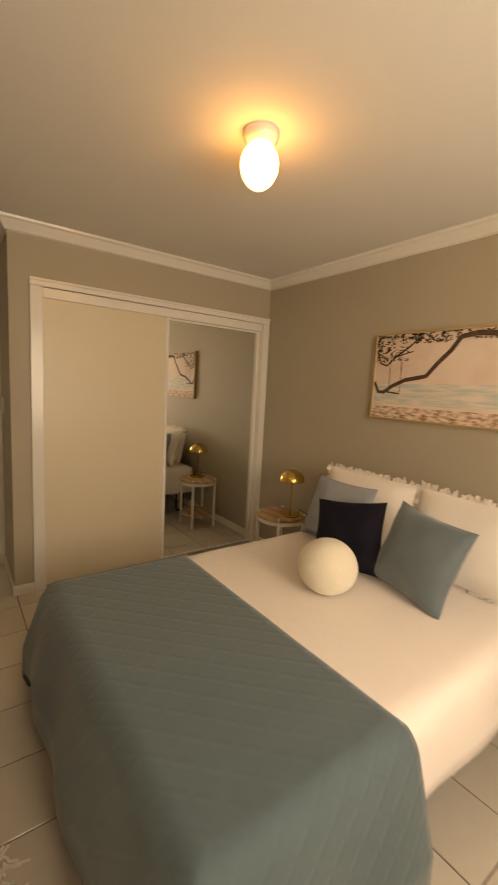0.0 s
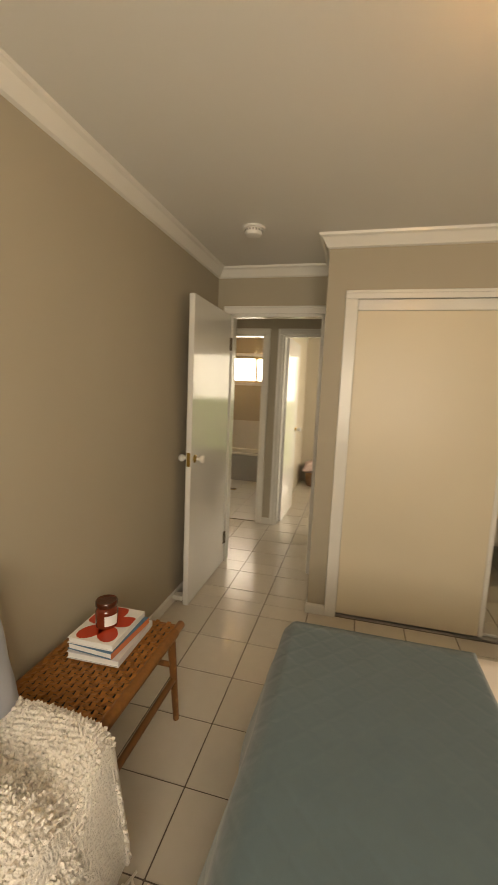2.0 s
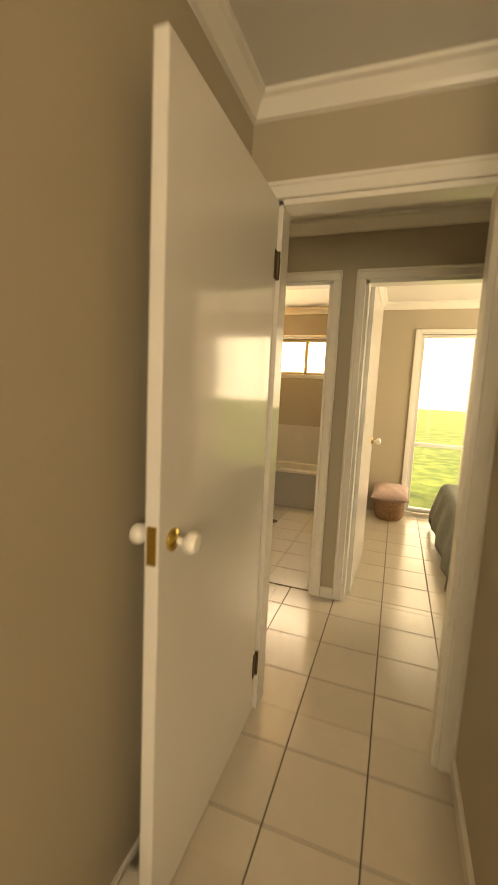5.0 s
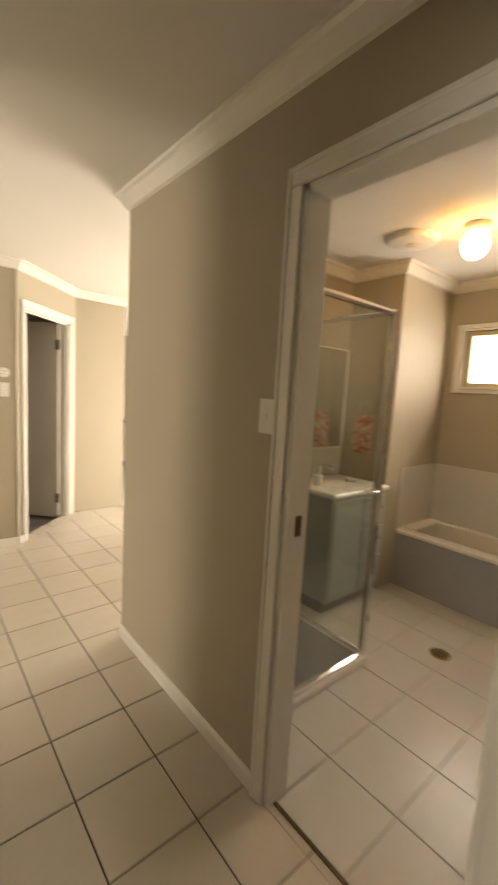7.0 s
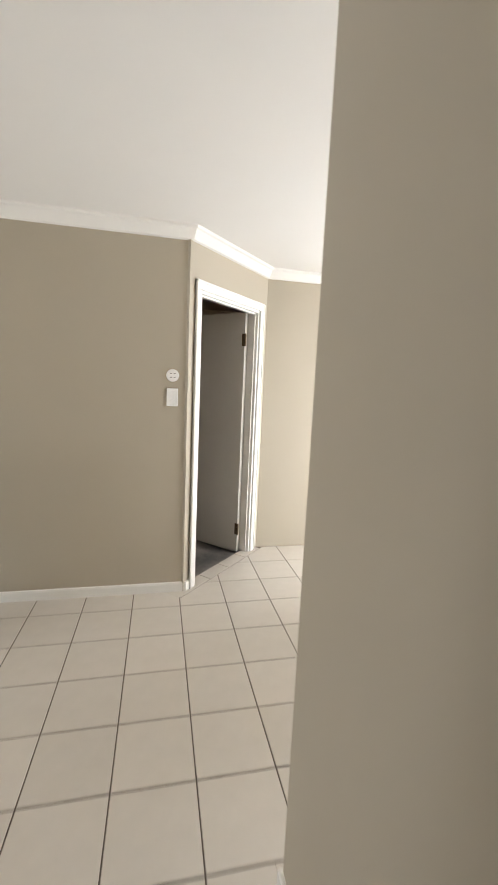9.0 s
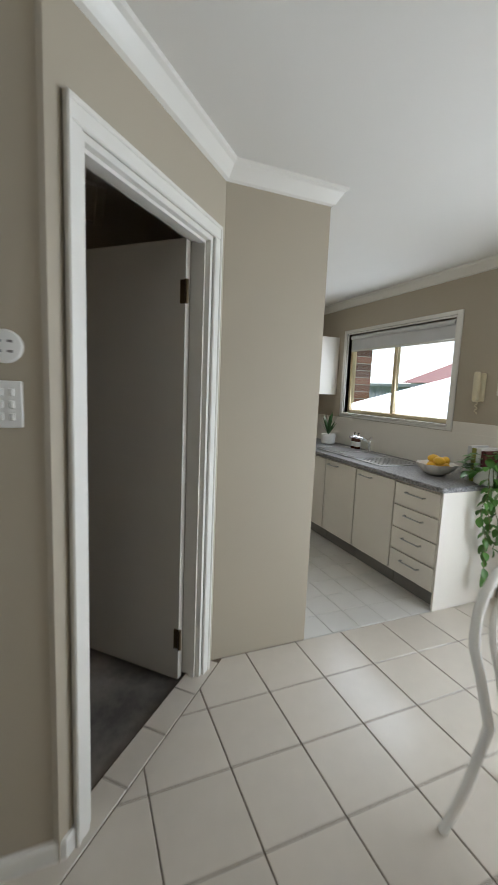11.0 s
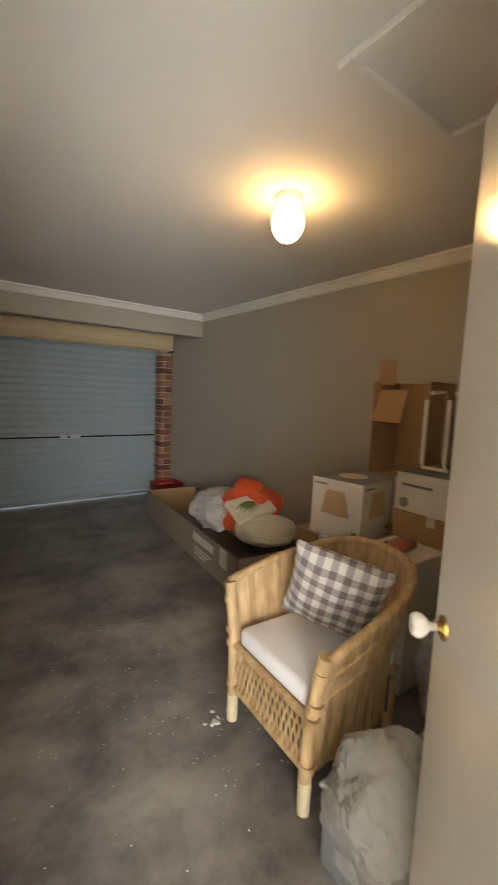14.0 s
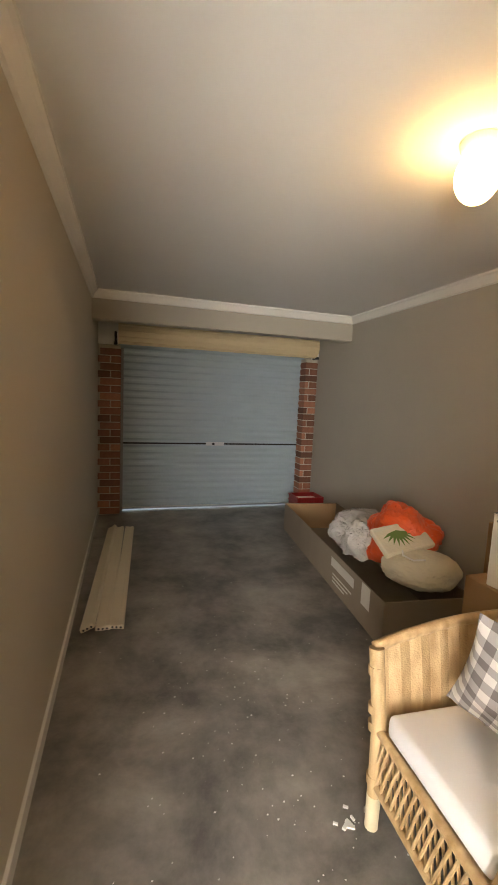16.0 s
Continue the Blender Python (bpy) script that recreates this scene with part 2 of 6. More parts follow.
TUBFRONT = mat("grey_bath_tiles", (0.40, 0.40, 0.40), 0.35, var=0.05)
LEMON = mat("lemon_skin", (0.80, 0.46, 0.03), 0.45, scale=40, var=0.08, bump=0.5, fine=120)
SHELL = mat("white_clay_bowl", (0.72, 0.68, 0.62), 0.7, scale=20, var=0.08, bump=0.5)
LEAF = mat("fig_leaf", (0.03, 0.085, 0.02), 0.35, scale=15, var=0.2, bump=0.2, per_object=0.3)
IVY = mat("pothos_leaf", (0.075, 0.19, 0.03), 0.4, scale=25, var=0.3, bump=0.2, per_object=0.3)
STEM = mat("plant_stem", (0.13, 0.12, 0.05), 0.7)
POT = mat("white_ceramic_pot", (0.78, 0.77, 0.74), 0.45, var=0.02)
GOLDFRAME = mat("pale_timber_picture_frame", (0.50, 0.34, 0.16), 0.45)
CANVAS = two_tone("beach_print_sky", (0.72, 0.55, 0.46), (0.80, 0.68, 0.58), 2, 0.7)
SEA = two_tone("beach_print_sea", (0.50, 0.55, 0.52), (0.76, 0.66, 0.56), 9, 0.7, stretch=(1, 0.6, 6), bump=0.02)
SAND = two_tone("beach_print_sand", (0.34, 0.18, 0.10), (0.80, 0.63, 0.50), 22, 0.7, 0.35, 0.6, stretch=(1, 1, 3), bump=0.02)
BARK = mat("beach_print_branch", (0.09, 0.045, 0.03), 0.7, scale=60, var=0.5)
BARKLEAF = mat("beach_print_leaves", (0.10, 0.08, 0.03), 0.7, scale=90, var=0.6)
AMBER = mat("amber_candle_glass", (0.16, 0.025, 0.01), 0.08, var=0.05, bump=0, coat=0.6)
AMBERLID = mat("brown_candle_lid", (0.07, 0.018, 0.008), 0.2, var=0.1, bump=0)
PAPER = mat("white_paper", (0.78, 0.77, 0.74), 0.7, scale=30, var=0.03)
BOOKRED = mat("red_book_print", (0.55, 0.05, 0.02), 0.4, var=0.05, bump=0)
BOOKBLUE = mat("blue_book_cover", (0.07, 0.17, 0.27), 0.4, var=0.05, bump=0)
BOOKORANGE = mat("orange_book_cover", (0.60, 0.17, 0.07), 0.4, var=0.05, bump=0)
CHECKW = mat("gingham_white", (0.74, 0.70, 0.66), 0.9, bump=0.4, fine=200)
STARBOARD = mat("ironing_board_cover", (0.76, 0.72, 0.64), 0.9, bump=0.3)
FENCE = mat("pale_blue_steel_fence", (0.56, 0.63, 0.68), 0.5, var=0.05)
GRASS = two_tone("lawn", (0.06, 0.13, 0.02), (0.16, 0.24, 0.05), 3, 0.9)
ROOFPINK = mat("pink_roof_steel", (0.55, 0.30, 0.30), 0.6)
TOWEL = two_tone("patterned_hand_towel", (0.50, 0.14, 0.08), (0.62, 0.50, 0.40), 30, 0.95)
BLIND = mat("roller_blind_fabric", (0.60, 0.60, 0.60), 0.8, bump=0.2)
SILL = mat("cream_aluminium", (0.70, 0.58, 0.36), 0.4, 0.0, var=0.03, bump=0)
BASKET = two_tone("woven_basket", (0.26, 0.14, 0.08), (0.44, 0.27, 0.17), 40, 0.8, stretch=(1, 1, 4))
GREYCASE = mat("smoky_grey_plastic", (0.28, 0.27, 0.24), 0.3, var=0.1)


def gingham():
    m = bpy.data.materials.new("grey_gingham")
    m.use_nodes = True
    nt = m.node_tree
    b = nt.nodes["Principled BSDF"]
    b.inputs["Roughness"].default_value = 0.9
    tc = nt.nodes.new("ShaderNodeTexCoord")
    sep = nt.nodes.new("ShaderNodeSeparateXYZ")
    nt.links.new(tc.outputs["Object"], sep.inputs[0])
    bands = []
    for axis in (0, 2):
        mod = nt.nodes.new("ShaderNodeMath")
        mod.operation, mod.inputs[1].default_value = "PINGPONG", 0.031
        nt.links.new(sep.outputs[axis], mod.inputs[0])
        gt = nt.nodes.new("ShaderNodeMath")
        gt.operation, gt.inputs[1].default_value = "GREATER_THAN", 0.0155
        nt.links.new(mod.outputs[0], gt.inputs[0])
        bands.append(gt)
    add = nt.nodes.new("ShaderNodeMath")
    add.operation = "ADD"
    nt.links.new(bands[0].outputs[0], add.inputs[0])
    nt.links.new(bands[1].outputs[0], add.inputs[1])
    ramp = nt.nodes.new("ShaderNodeValToRGB")
    half = nt.nodes.new("ShaderNodeMath")
    half.operation, half.inputs[1].default_value = "MULTIPLY", 0.5
    nt.links.new(add.outputs[0], half.inputs[0])
    nt.links.new(half.outputs[0], ramp.inputs[0])
    ramp.color_ramp.interpolation = "CONSTANT"
    e = ramp.color_ramp.elements
    e[0].color = (0.72, 0.68, 0.65, 1)
    e[1].position, e[1].color = 0.4, (0.40, 0.365, 0.36, 1)
    x = e.new(0.8)
    x.color = (0.19, 0.165, 0.165, 1)
    nt.links.new(ramp.outputs[0], b.inputs["Base Color"])
    return m


GINGHAM = gingham()


# ---- mesh helpers ----
def box(bm, x0, y0, z0, x1, y1, z1, bevel=0.0, m=None, seg=1):
    vs = [bm.verts.new(v) for v in ((x0, y0, z0), (x1, y0, z0), (x1, y1, z0), (x0, y1, z0), (x0, y0, z1), (x1, y0, z1), (x1, y1, z1), (x0, y1, z1))]
    fs = [bm.faces.new([vs[i] for i in q]) for q in ((3, 2, 1, 0), (4, 5, 6, 7), (0, 1, 5, 4), (1, 2, 6, 5), (2, 3, 7, 6), (3, 0, 4, 7))]
    if bevel:
        es = {e for f in fs for e in f.edges}
        got = bmesh.ops.bevel(bm, geom=list(es), offset=bevel, segments=seg, affect="EDGES", profile=0.5)
        vs = list({v for v in vs if v.is_valid} | {v for f in got["faces"] for v in f.verts})
    if m is not None:
        bmesh.ops.transform(bm, matrix=m, verts=[v for v in vs if v.is_valid])
    return bm


def boxm(*a, **k):
    return box(bmesh.new(), *a, **k)


def lathe(bm, profile, n=32, cx=0, cy=0, m=None, close=True):
    """A turned body from (radius, height) pairs."""
    rings = []
    for r, z in profile:
        rings.append([bm.verts.new((cx + r * math.cos(2 * math.pi * i / n), cy + r * math.sin(2 * math.pi * i / n), z)) for i in range(n)])
    for a, b in zip(rings, rings[1:]):
        for i in range(n):
            bm.faces.new((a[i], a[(i + 1) % n], b[(i + 1) % n], b[i]))
    if close:
        bm.faces.new(list(reversed(rings[0])))
        bm.faces.new(rings[-1])
    if m is not None:
        bmesh.ops.transform(bm, matrix=m, verts=[v for r in rings for v in r])
    return bm


def tube(bm, pts, r, n=10, taper=None):
    """A round bar along points; taper: radius at the end."""
    pts = [Vector(p) for p in pts]
    rings = []
    up = Vector((0.13, 0.31, 0.94)).normalized()
    for i, p in enumerate(pts):
        d = (pts[min(i + 1, len(pts) - 1)] - pts[max(i - 1, 0)]).normalized()
        a = d.cross(up)
        a = a.normalized() if a.length > 0.05 else d.cross(Vector((1, 0, 0))).normalized()
        b = d.cross(a)
        rr = r if taper is None else r + (taper - r) * i / (len(pts) - 1)
        rings.append([bm.verts.new(p + a * rr * math.cos(2 * math.pi * k / n) + b * rr * math.sin(2 * math.pi * k / n)) for k in range(n)])
    for a, b in zip(rings, rings[1:]):
        for k in range(n):
            bm.faces.new((a[k], a[(k + 1) % n], b[(k + 1) % n], b[k]))
    bm.faces.new(list(reversed(rings[0])))
    bm.faces.new(rings[-1])
    return bm


def sweep(bm, path, profile, closed=False):
    """A moulding along a plan polyline, the room on its left; profile of (inward, height)."""
    n = len(path)
    rings = []
    for i in range(n):
        p = Vector(path[i])
        dirs = []
        if closed or i > 0:
            dirs.append((p - Vector(path[i - 1])).normalized())
        if closed or i < n - 1:
            dirs.append((Vector(path[(i + 1) % n]) - p).normalized())
        ns = [Vector((-d.y, d.x)) for d in dirs]
        nv = sum(ns, Vector((0, 0))).normalized()
        nv /= max(0.3, nv.dot(ns[0]))
        rings.append([bm.verts.new((p.x + nv.x * a, p.y + nv.y * a, z)) for a, z in profile])
    k = len(profile)
    for i in range(n if closed else n - 1):
        a, b = rings[i], rings[(i + 1) % n]
        for j in range(k):
            bm.faces.new((a[j], b[j], b[(j + 1) % k], a[(j + 1) % k]))
    if not closed:
        bm.faces.new(rings[0])
        bm.faces.new(list(reversed(rings[-1])))
    return bm


def mesh_ob(name, bm, material, smooth=False):
    bmesh.ops.recalc_face_normals(bm, faces=bm.faces)
    me = bpy.data.meshes.new(name)
    bm.to_mesh(me)
    bm.free()
    for m in material if isinstance(material, (list, tuple)) else [material]:
        me.materials.append(m)
    if smooth:
        for p in me.polygons:
            p.use_smooth = True
        me.set_sharp_from_angle(angle=radians(40))
    return new(name, me)


def part(name, bm, material, parent, label="", smooth=False):
    ob = mesh_ob(name, bm, material, smooth)
    ob.parent = parent
    return tagged(ob, label) if label else ob


def empty(name, m, label="", category="", group="", kind=""):
    ob = new(name)
    ob.matrix_world = m
    return tagged(ob, label, category, group, kind)


def thing(name, bm, material, label, category, m=None, smooth=False, group=""):
    ob = mesh_ob(name, bm, material, smooth)
    if m is not None:
        ob.matrix_world = m
    return tagged(ob, label, category, group)


def structure(name, bm, material, label, category, smooth=False):
    return tagged(mesh_ob(name, bm, material, smooth), label, category, "", "structure")


# ---- the shell ----
H = 2.40


def wall(name, x0, y0, x1, y1, holes=(), z0=0.0, z1=H + 0.05, material=None, label="taupe painted plaster wall"):
    """A straight wall filling a plan rectangle, with holes (from, to, sill, head) along its longer side."""
    bm = bmesh.new()
    along_x = (x1 - x0) > (y1 - y0)
    a0, a1 = (x0, x1) if along_x else (y0, y1)

    def piece(s, e, lo, hi):
        if e - s > 1e-4 and hi - lo > 1e-4:
            box(bm, *((s, y0, lo, e, y1, hi) if along_x else (x0, s, lo, x1, e, hi)))
    at = a0
    for s, e, lo, hi in sorted(holes):
        piece(at, s, z0, z1)
        piece(s, e, z0, lo)
        piece(s, e, hi, z1)
        at = e
    piece(at, a1, z0, z1)
    return structure(name, bm, material or PAINT, label, "wall")


wall("wall_bedroom_west", -0.09, -3.75, 0.0, 0.588)
# Two unseen walls, placed so that their corner shades the hall's north wall.
wall("wall_living_east", -1.30, -3.75, -1.21, 0.588)
wall("wall_hall_south", -1.30, 0.588, -0.09, 0.678)
wall("wall_south", -3.64, -3.87, 3.02, -3.75, [(-3.2, -1.5, 0.02, 2.1), (0.7, 2.3, 0.9, 2.05)])
# The opening here is for the added second bedroom window.
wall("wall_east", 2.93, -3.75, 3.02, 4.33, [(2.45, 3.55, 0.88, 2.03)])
wall("wall_bedroom_north", -0.09, 0.588, 2.93, 0.678, [(0.115, 0.845, 0, 2.05)])
wall("wall_wardrobe_front", 0.90, 0.0, 2.93, 0.09, [(1.06, 2.895, 0, 2.03)])
wall("wall_wardrobe_side", 0.90, 0.09, 0.99, 0.588)
wall("wall_hall_end", 2.0, 0.678, 2.09, 1.70)
wall("wall_hall_north", -1.745, 1.70, 2.93, 1.79, [(-0.51, 0.15, 0, 2.045), (0.35, 1.08, 0, 2.045)])
wall("wall_bathroom_west", -1.745, 1.79, -1.665, 4.33)
wall("wall_bathroom_east", 0.235, 1.79, 0.325, 4.25)
wall("wall_bathroom_north", -1.665, 4.25, 0.325, 4.37, [(-1.09, -0.02, 1.58, 2.02)])
wall("wall_second_bedroom_north", 0.325, 4.06, 2.93, 4.18, [(0.78, 2.0, 0.05, 2.06)])
wall("wall_kitchen_north", -6.85, 4.33, -1.745, 4.45, [(-6.22, -4.83, 1.19, 2.03), (-3.55, -1.95, 0.02, 2.1)])
wall("wall_kitchen_west", -6.94, 2.757, -6.85, 4.45)
wall("wall_kitchen_south", -6.94, 2.667, -4.34, 2.757)
wall("wall_panel", -4.34, 2.19, -4.25, 2.757)
wall("wall_living_west", -3.63, -3.87, -3.54, 1.515)
wall("wall_garage_west", -6.49, -3.87, -6.40, 2.667, material=GPAINT, z0=-0.05, label="taupe painted panel garage wall")
wall("wall_bathroom_nib", -1.665, 3.50, -1.23, 4.25)
structure("wall_garage_lintel", boxm(-6.40, -3.75, 1.98, -3.63, -3.65, 2.45), GPAINT, "garage front wall above the roller door", "wall")
structure("wall_bulkhead", boxm(-6.40, -2.77, 2.135, -3.63, -2.60, 2.45), GPAINT, "taupe bulkhead beam across the garage ceiling", "beam")

# diagonal wall with the garage doorway
DA, DB = Vector((-3.54, 1.53)), Vector((-4.25, 2.205))
DL = (DB - DA).length
DANG = math.atan2(DB.y - DA.y, DB.x - DA.x)
DIAG = Matrix.Translation((DA.x, DA.y, 0)) @ Matrix.Rotation(DANG, 4, "Z")
bm = bmesh.new()
G0, G1 = 0.088, DL - 0.12
for s, e, lo, hi in ((-0.02, G0, -0.03, 2.45), (G1, DL + 0.02, -0.03, 2.45), (G0, G1, 2.045, 2.45)):
    box(bm, s, 0.0, lo, e, 0.09, hi, m=DIAG)
structure("wall_diagonal", bm, PAINT, "short diagonal taupe wall around the garage doorway", "wall")

structure("ceiling", boxm(-7.0, -3.95, H, 3.0, 4.5, H + 0.12), CEIL, "flat white painted plaster ceiling", "ceiling")
# Out of view; the overhang is added to keep sun off the windows.
structure("roof", boxm(-7.5, -4.6, 2.56, 3.6, 5.0, 2.75), CEIL, "plain unseen roof slab, eaves added to shade the windows", "roof")
# grout bed floors and garage slab
structure("ground", boxm(-400, -400, -0.4, 400, 400, -0.12), GRASS, "green lawn around the house", "ground")
garage_floor = structure("floor_garage", boxm(-6.70, -4.2, -0.12, -3.60, 2.70, -0.03), CONCRETE, "stained grey concrete garage floor", "floor")

COVE = [(0, H), (0.062, H), (0.059, H - 0.014), (0.045, H - 0.022), (0.036, H - 0.036), (0.024, H - 0.056), (0.016, H - 0.072), (0, H - 0.078)]
SKIRT = [(0, 0), (0.012, 0), (0.012, 0.055), (0.008, 0.066), (0, 0.068)]
BEDROOM = [(0, -3.75), (2.93, -3.75), (2.93, 0), (0.90, 0), (0.90, 0.588), (0, 0.588)]
LIVING = [(-3.54, -3.75), (-1.30, -3.75), (-1.30, 0.678), (2.0, 0.678), (2.0, 1.70), (-1.745, 1.70), (-1.745, 4.33), (-6.85, 4.33), (-6.85, 2.757), (-4.25, 2.757), (-4.25, 2.205), (-3.54, 1.53)]
BATH = [(-1.665, 1.79), (0.235, 1.79), (0.235, 4.25), (-1.23, 4.25), (-1.23, 3.50), (-1.665, 3.50)]
ROOM2 = [(0.325, 1.79), (2.93, 1.79), (2.93, 4.06), (0.325, 4.06)]
GARAGE = [(-6.40, -2.60), (-3.63, -2.60), (-3.63, 1.575), (-4.31, 2.24), (-4.34, 2.667), (-6.40, 2.667)]
for name, loop in (("cornice_bedroom", BEDROOM), ("cornice_living", LIVING), ("cornice_bathroom", BATH), ("cornice_second_bedroom", ROOM2), ("cornice_garage", GARAGE)):
    structure(name, sweep(bmesh.new(), loop, COVE, True), GLOSS, "white coved plaster cornice", "cornice")
for name, runs in (("baseboard_bedroom", [[(0, 0.588), (0, -3.75), (2.93, -3.75), (2.93, 0)], [(1.02, 0), (0.90, 0), (0.90, 0.588)]]),
                   ("baseboard_hall", [[(-0.568, 1.70), (-1.745, 1.70), (-1.745, 4.33)], [(0.290, 1.70), (0.21, 1.70)], [(-3.585, 1.573), (-3.54, 1.53), (-3.54, -3.75)], [(-1.30, -3.75), (-1.30, 0.678), (0.06, 0.678)], [(0.9, 0.678), (2.0, 0.678), (2.0, 1.70), (1.16, 1.70)]])):
    bm = bmesh.new()
    for run in runs:
        sweep(bm, run, SKIRT)
    structure(name, bm, GLOSS, "low white painted skirting board", "skirting")
structure("baseboard_garage", sweep(bmesh.new(), [(-3.63, -3.42), (-3.63, 1.5)], [(0, -0.03), (0.012, -0.03), (0.012, 0.045), (0, 0.05)]), GLOSS, "cream painted skirting board in the garage", "skirting")


# ---- doors ----
def architrave(name, parent, w, h, y, side, width=0.058):
    """Stepped trim round an opening 0..w on the wall face y; side: +1 faces +y."""
    for nm, b in (("trim_side", (-width, 0, 0.0, 0.0, h)), ("trim_side", (w, 0, 0.0, w + width, h)), ("trim_head", (-width, 0, h, w + width, h + width))):
        x0, _, z0, x1, z1 = b
        bm = bmesh.new()
        t = side * 0.016
        box(bm, x0, min(y, y + t), z0, x1, max(y, y + t), z1, bevel=0.004)
        e = side * 0.022
        if nm == "trim_head":
            box(bm, x0, min(y, y + e), z1 - 0.016, x1, max(y, y + e), z1 + 0.001, bevel=0.004)
        else:
            xx = (x0, x0 + 0.016) if x0 < 0 else (x1 - 0.016, x1)
            box(bm, xx[0], min(y, y + e), z0, xx[1], max(y, y + e), z1 + width, bevel=0.004)
        part(nm, bm, GLOSS, parent)


def doorway(name, m, w, h, t, label, stop_y=None):
    """Jamb lining and trim for an opening w x h in a wall t thick, from the local origin along +x, wall from y 0 to t."""
    d = empty(name, m, label, "door frame", kind="structure")
    part("jamb", boxm(-0.002, -0.003, 0, 0.02, t + 0.003, h, bevel=0.002), GLOSS, d)
    part("jamb", boxm(w - 0.02, -0.003, 0, w + 0.002, t + 0.003, h, bevel=0.002), GLOSS, d)
    part("jamb_head", boxm(-0.002, -0.003, h - 0.02, w + 0.002, t + 0.003, h + 0.002, bevel=0.002), GLOSS, d)
    if stop_y is not None:
        bm = bmesh.new()
        box(bm, 0.02, stop_y, 0, 0.032, stop_y + 0.03, h - 0.02)
        box(bm, w - 0.032, stop_y, 0, w - 0.02, stop_y + 0.03, h - 0.02)
        box(bm, 0.02, stop_y, h - 0.032, w - 0.02, stop_y + 0.03, h - 0.02)
        part("door_stop", bm, GLOSS, d)
    architrave(name, d, w, h, -0.002, -1)
    architrave(name, d, w, h, t + 0.002, 1)
    return d


def knob(parent, x, y, z, side):
    """Round white knob on a brass rose, on the face at y, pointing along side*y."""
    turn = Matrix.Translation((x, y, z)) @ Matrix.Rotation(radians(-90 * side), 4, "X")
    k = part("knob", lathe(bmesh.new(), [(0.009, 0.012), (0.010, 0.03), (0.018, 0.036), (0.026, 0.046), (0.027, 0.058), (0.021, 0.068), (0.008, 0.072)], 24, m=turn), BATHWHITE, parent, "white ceramic knob", True)
    part("rose", lathe(bmesh.new(), [(0.027, 0.0), (0.026, 0.006), (0.014, 0.010), (0.010, 0.016)], 24, m=turn), BRASS, k, "brass rose", True)


def door_leaf(name, m, w, h, label, material, knob_z=1.0, thick=0.036, hinge_side=1):
    """Flush leaf from the hinge at the origin along +x."""
    d = empty(name, m, label, "door", "", "structure")
    leaf = part("leaf", boxm(0.004, -thick / 2, 0.008, w, thick / 2, h, bevel=0.002), material, d)
    knob(leaf, w - 0.06, thick / 2, knob_z, 1)
    knob(leaf, w - 0.06, -thick / 2, knob_z, -1)
    part("latch_plate", boxm(w - 0.001, -0.012, knob_z - 0.045, w + 0.0015, 0.012, knob_z + 0.045), BRASS, leaf)
    for z in (0.22, h - 0.22):
        bm = bmesh.new()
        lathe(bm, [(0.008, z - 0.05), (0.008, z + 0.05)], 12, cx=-0.004, cy=hinge_side * (thick / 2 + 0.004))
        box(bm, -0.004, hinge_side * thick / 2 - 0.002, z - 0.05, 0.03, hinge_side * thick / 2 + 0.003, z + 0.05)
        part("hinge", bm, DARKMETAL, leaf)
    return d


doorway("door_frame_bedroom", pose(0.115, 0.588, 0), 0.73, 2.05, 0.09, "white gloss bedroom door frame, open to the hall")
door_leaf("door_bedroom", pose(0.105, 0.57, 0, 0, 0, -90), 0.77, 2.035, "white gloss flush door standing open against the wall", DOORPAINT, 1.0)
doorway("door_frame_bathroom", pose(-0.51, 1.70, 0), 0.66, 2.045, 0.09, "white gloss bathroom door frame")
bm = boxm(-0.5105, 1.735, 0.975, -0.4885, 1.765, 1.045)
structure("strike_plate", bm, DARKMETAL, "small dark strike plate in the bathroom jamb", "strike plate")
doorway("door_frame_second_bedroom", pose(0.35, 1.70, 0), 0.73, 2.045, 0.09, "white gloss second bedroom door frame")
door_leaf("door_second_bedroom", pose(0.38, 1.80, 0, 0, 0, 88), 0.70, 2.03, "white gloss flush door open into the second bedroom", DOORPAINT, 1.0)
GD = DIAG @ Matrix.Translation((G0, 0, 0))
doorway("door_frame_garage", GD, G1 - G0, 2.045, 0.09, "white stepped door frame on the diagonal wall", 0.02)
GW = G1 - G0
door_leaf("door_garage", Matrix.Translation((-4.19, 2.03, -0.02)) @ Matrix.Rotation(math.atan2(1.525 - 2.03, -4.702 + 4.19), 4, "Z"), 0.722, 2.05, "white flush door open into the garage", GDOORPAINT, 1.0)
# door stop buffer on the bedroom skirting
thing("door_stop_block", boxm(0.012, -0.20, 0.03, 0.082, -0.14, 0.065, bevel=0.006), GLOSS, "white block door stop fixed to the skirting", "door stop")
# thresholds
structure("threshold_bathroom", boxm(-0.49, 1.728, -0.02, 0.14, 1.740, 0.004), DARKMETAL, "dark metal threshold strip at the bathroom", "threshold")


